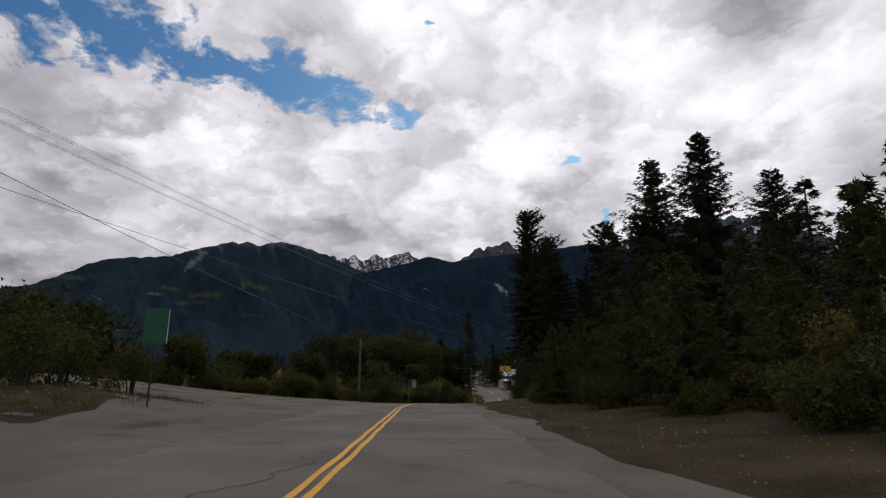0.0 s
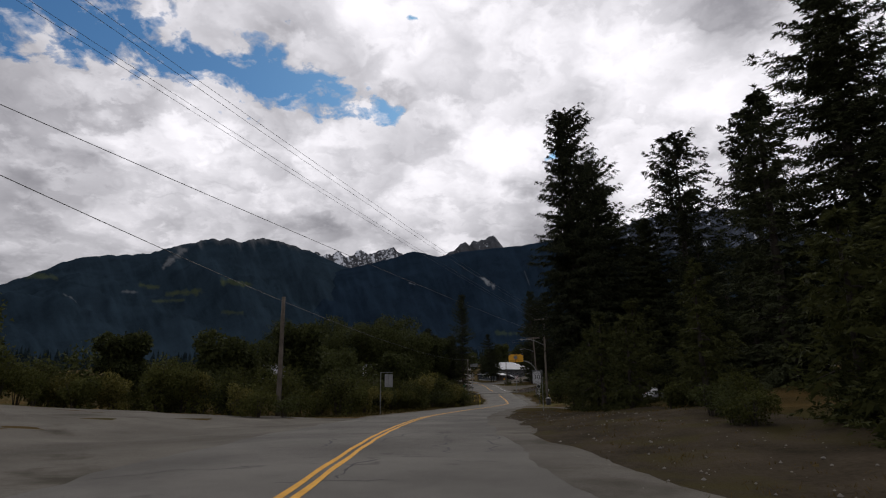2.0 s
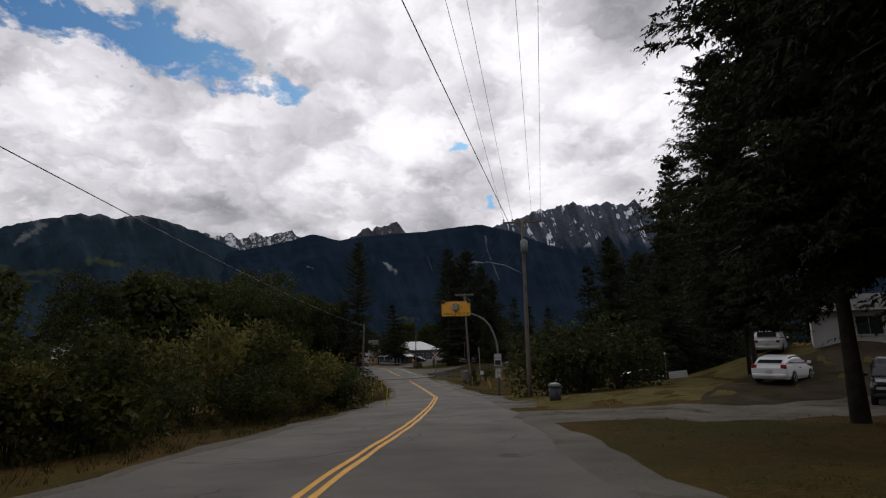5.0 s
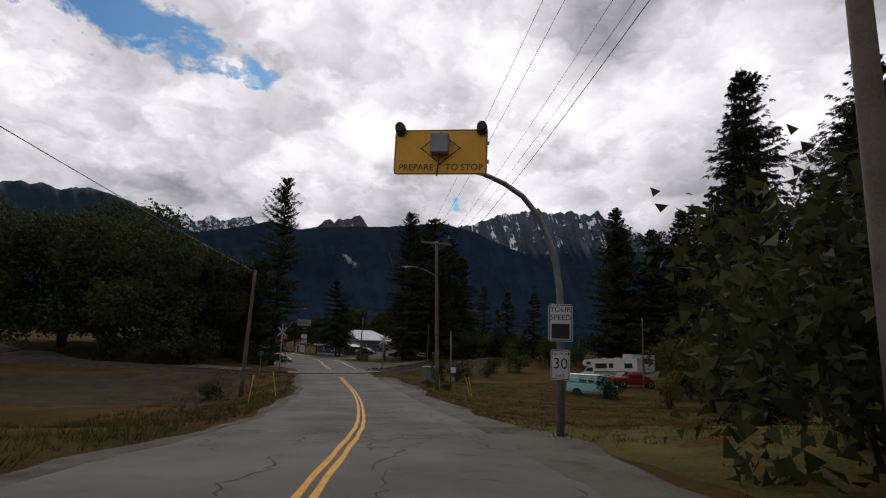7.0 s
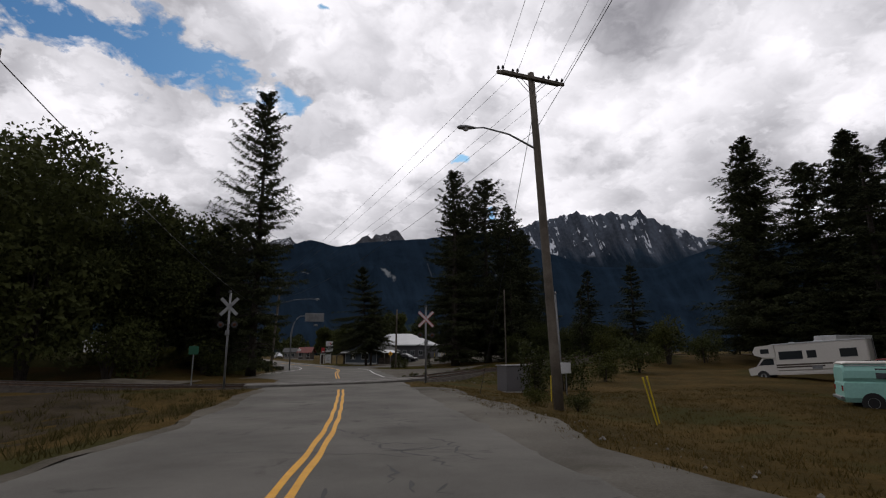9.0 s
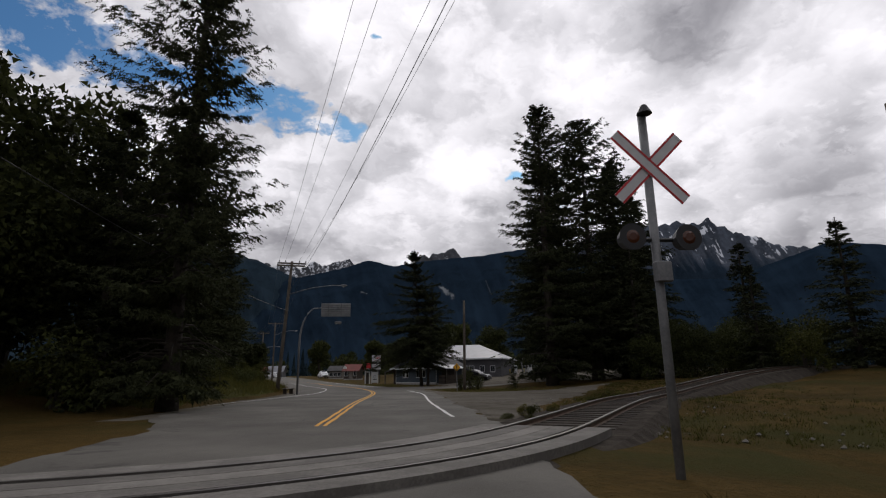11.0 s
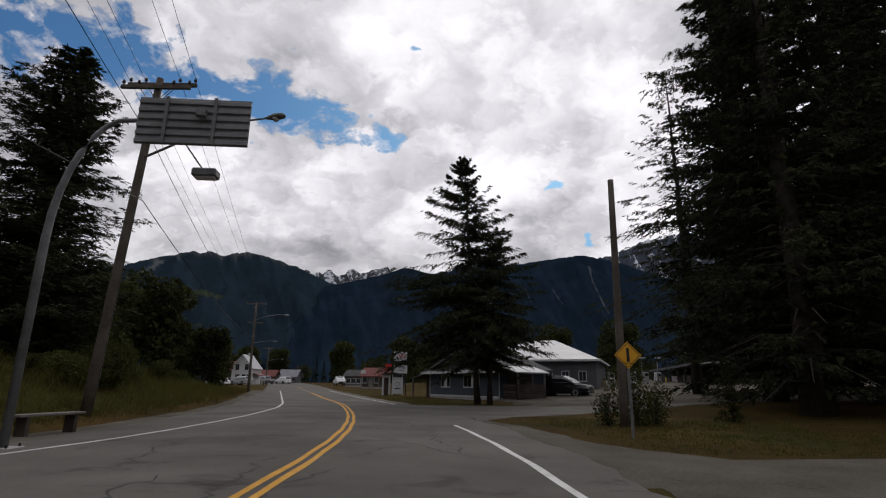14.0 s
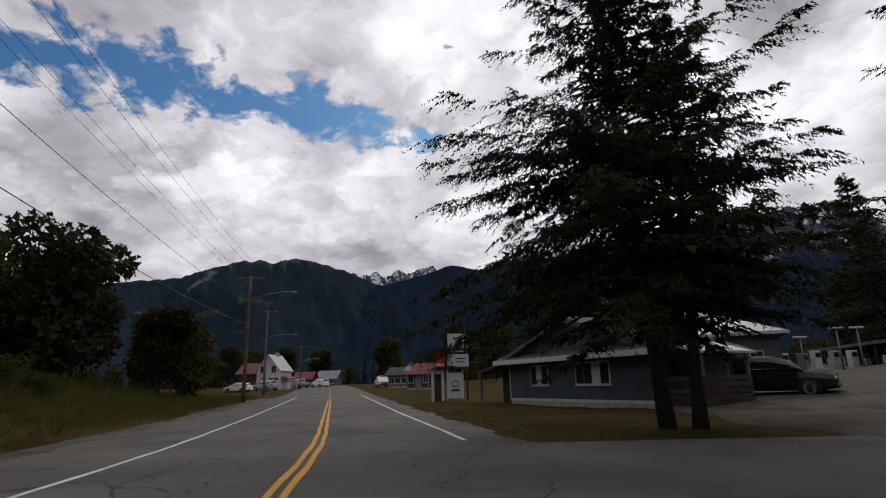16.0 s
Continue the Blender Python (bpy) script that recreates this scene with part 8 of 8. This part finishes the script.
def yard_canopy():
    ob = thing("yard_canopy", at(49.9, 252.1, radians(255.7)), "long open-sided storage canopy with a pale roof", "canopy")
    h = -5.75 - ob.matrix_world.translation.z
    part("roof", prism([(-2.2, h), (-2.2, h + 0.14), (3.4, h + 0.65), (3.4, h + 0.5)], -13.0, 13.0, "x"), TRIM, ob)
    part("fascia", box((-13.0, -2.24, h - 0.06), (13.0, -2.204, h + 0.18)), GREY_SIDING, ob)
    for k in range(8):
        x = -12.6 + 3.6 * k
        for dy, z in ((-1.9, h), (3.1, h + 0.45)):
            part("post", box((x - 0.07, dy - 0.07, -0.5), (x + 0.07, dy + 0.07, z)), BROWN_WOOD, ob)
    part("back_wall", box((-12.8, 3.2, -0.3), (12.8, 3.28, h + 0.45)), BROWN_WOOD, ob)


yard_canopy()


def fuel_island(x, y, turn, pumps):
    ob = thing("fuel_island", at(x, y, turn), "low concrete island carrying old fuel pumps", "fuel pumps", "fuel islands in the yard")
    n = len(pumps)
    part("plinth", box((-1.1 * n, -0.55, -0.3), (1.1 * n, 0.55, 0.18), None, 0.04), CONCRETE, ob)
    for k, mat in enumerate(pumps):
        px = (k - (n - 1) / 2) * 1.9
        body = part("pump", box((px - 0.36, -0.22, 0.18), (px + 0.36, 0.22, 1.55), None, 0.03), mat, ob, "boxy fuel pump with a dark display")
        part("display", box((px - 0.27, -0.232, 1.05), (px + 0.27, -0.222, 1.40)), GLASS, body)
        part("nozzle", box((px + 0.37, -0.08, 0.75), (px + 0.44, 0.08, 1.1), None, 0.01), SIGN_BLACK, body)
        part("hose", tube([(px + 0.40, 0.0, 1.45), (px + 0.52, -0.1, 0.9), (px + 0.44, -0.1, 0.4), (px + 0.41, 0.0, 0.8)], 0.018, 6), RUBBER, body)
    for e in (-1, 1):
        part("bollard", tube([(e * (1.1 * n - 0.15), 0, -0.2), (e * (1.1 * n - 0.15), 0, 0.95)], 0.07, 10), STAKE_YELLOW, ob, smooth=True)


fuel_island(40.6, 249.6, 0.35, (TRIM, SIGN_BACK))
fuel_island(44.4, 250.8, 0.35, (TRIM, CONCRETE, TRIM))
for x, y, top in ((40.8, 248.6, -5.3), (42.6, 247.2, -4.8), (45.0, 248.6, -4.7)):
    ob = thing("yard_lamp", at(x, y, 0.1), "slim yard lamp post with a flat head", "lamp post", "yard lamp posts")
    h = top - g1(x, y)
    part("post", tube([(0, 0, -0.2), (0, 0, h)], [0.07, 0.05], 10), GALV, ob, smooth=True)
    part("lamp_head", box((-0.5, -0.14, h), (0.5, 0.14, h + 0.12), None, 0.03), TRIM, ob)
crng = random.Random(3)
for k in range(6):
    x, y = 46.6 + 0.55 * k + crng.uniform(-0.3, 0.3), 243.0 + 3.2 * k + crng.uniform(-0.5, 0.5)
    ob = thing("pallet_stack", at(x, y, crng.uniform(-0.4, 0.4)), "stacked goods on a timber pallet in the yard", "pallet", "pallets in the yard")
    h = crng.uniform(0.4, 0.9)
    part("pallet", box((-0.6, -0.5, 0.0), (0.6, 0.5, 0.13)), GREY_WOOD, ob)
    part("load", box((-0.55, -0.45, 0.13), (0.55, 0.45, 0.13 + h), None, 0.04), (BROWN_WOOD, STONE, CONCRETE)[k % 3], ob)
    part("cover", box((-0.57, -0.47, 0.13 + h), (0.57, 0.47, 0.17 + h), None, 0.01), GREY_WOOD, ob)
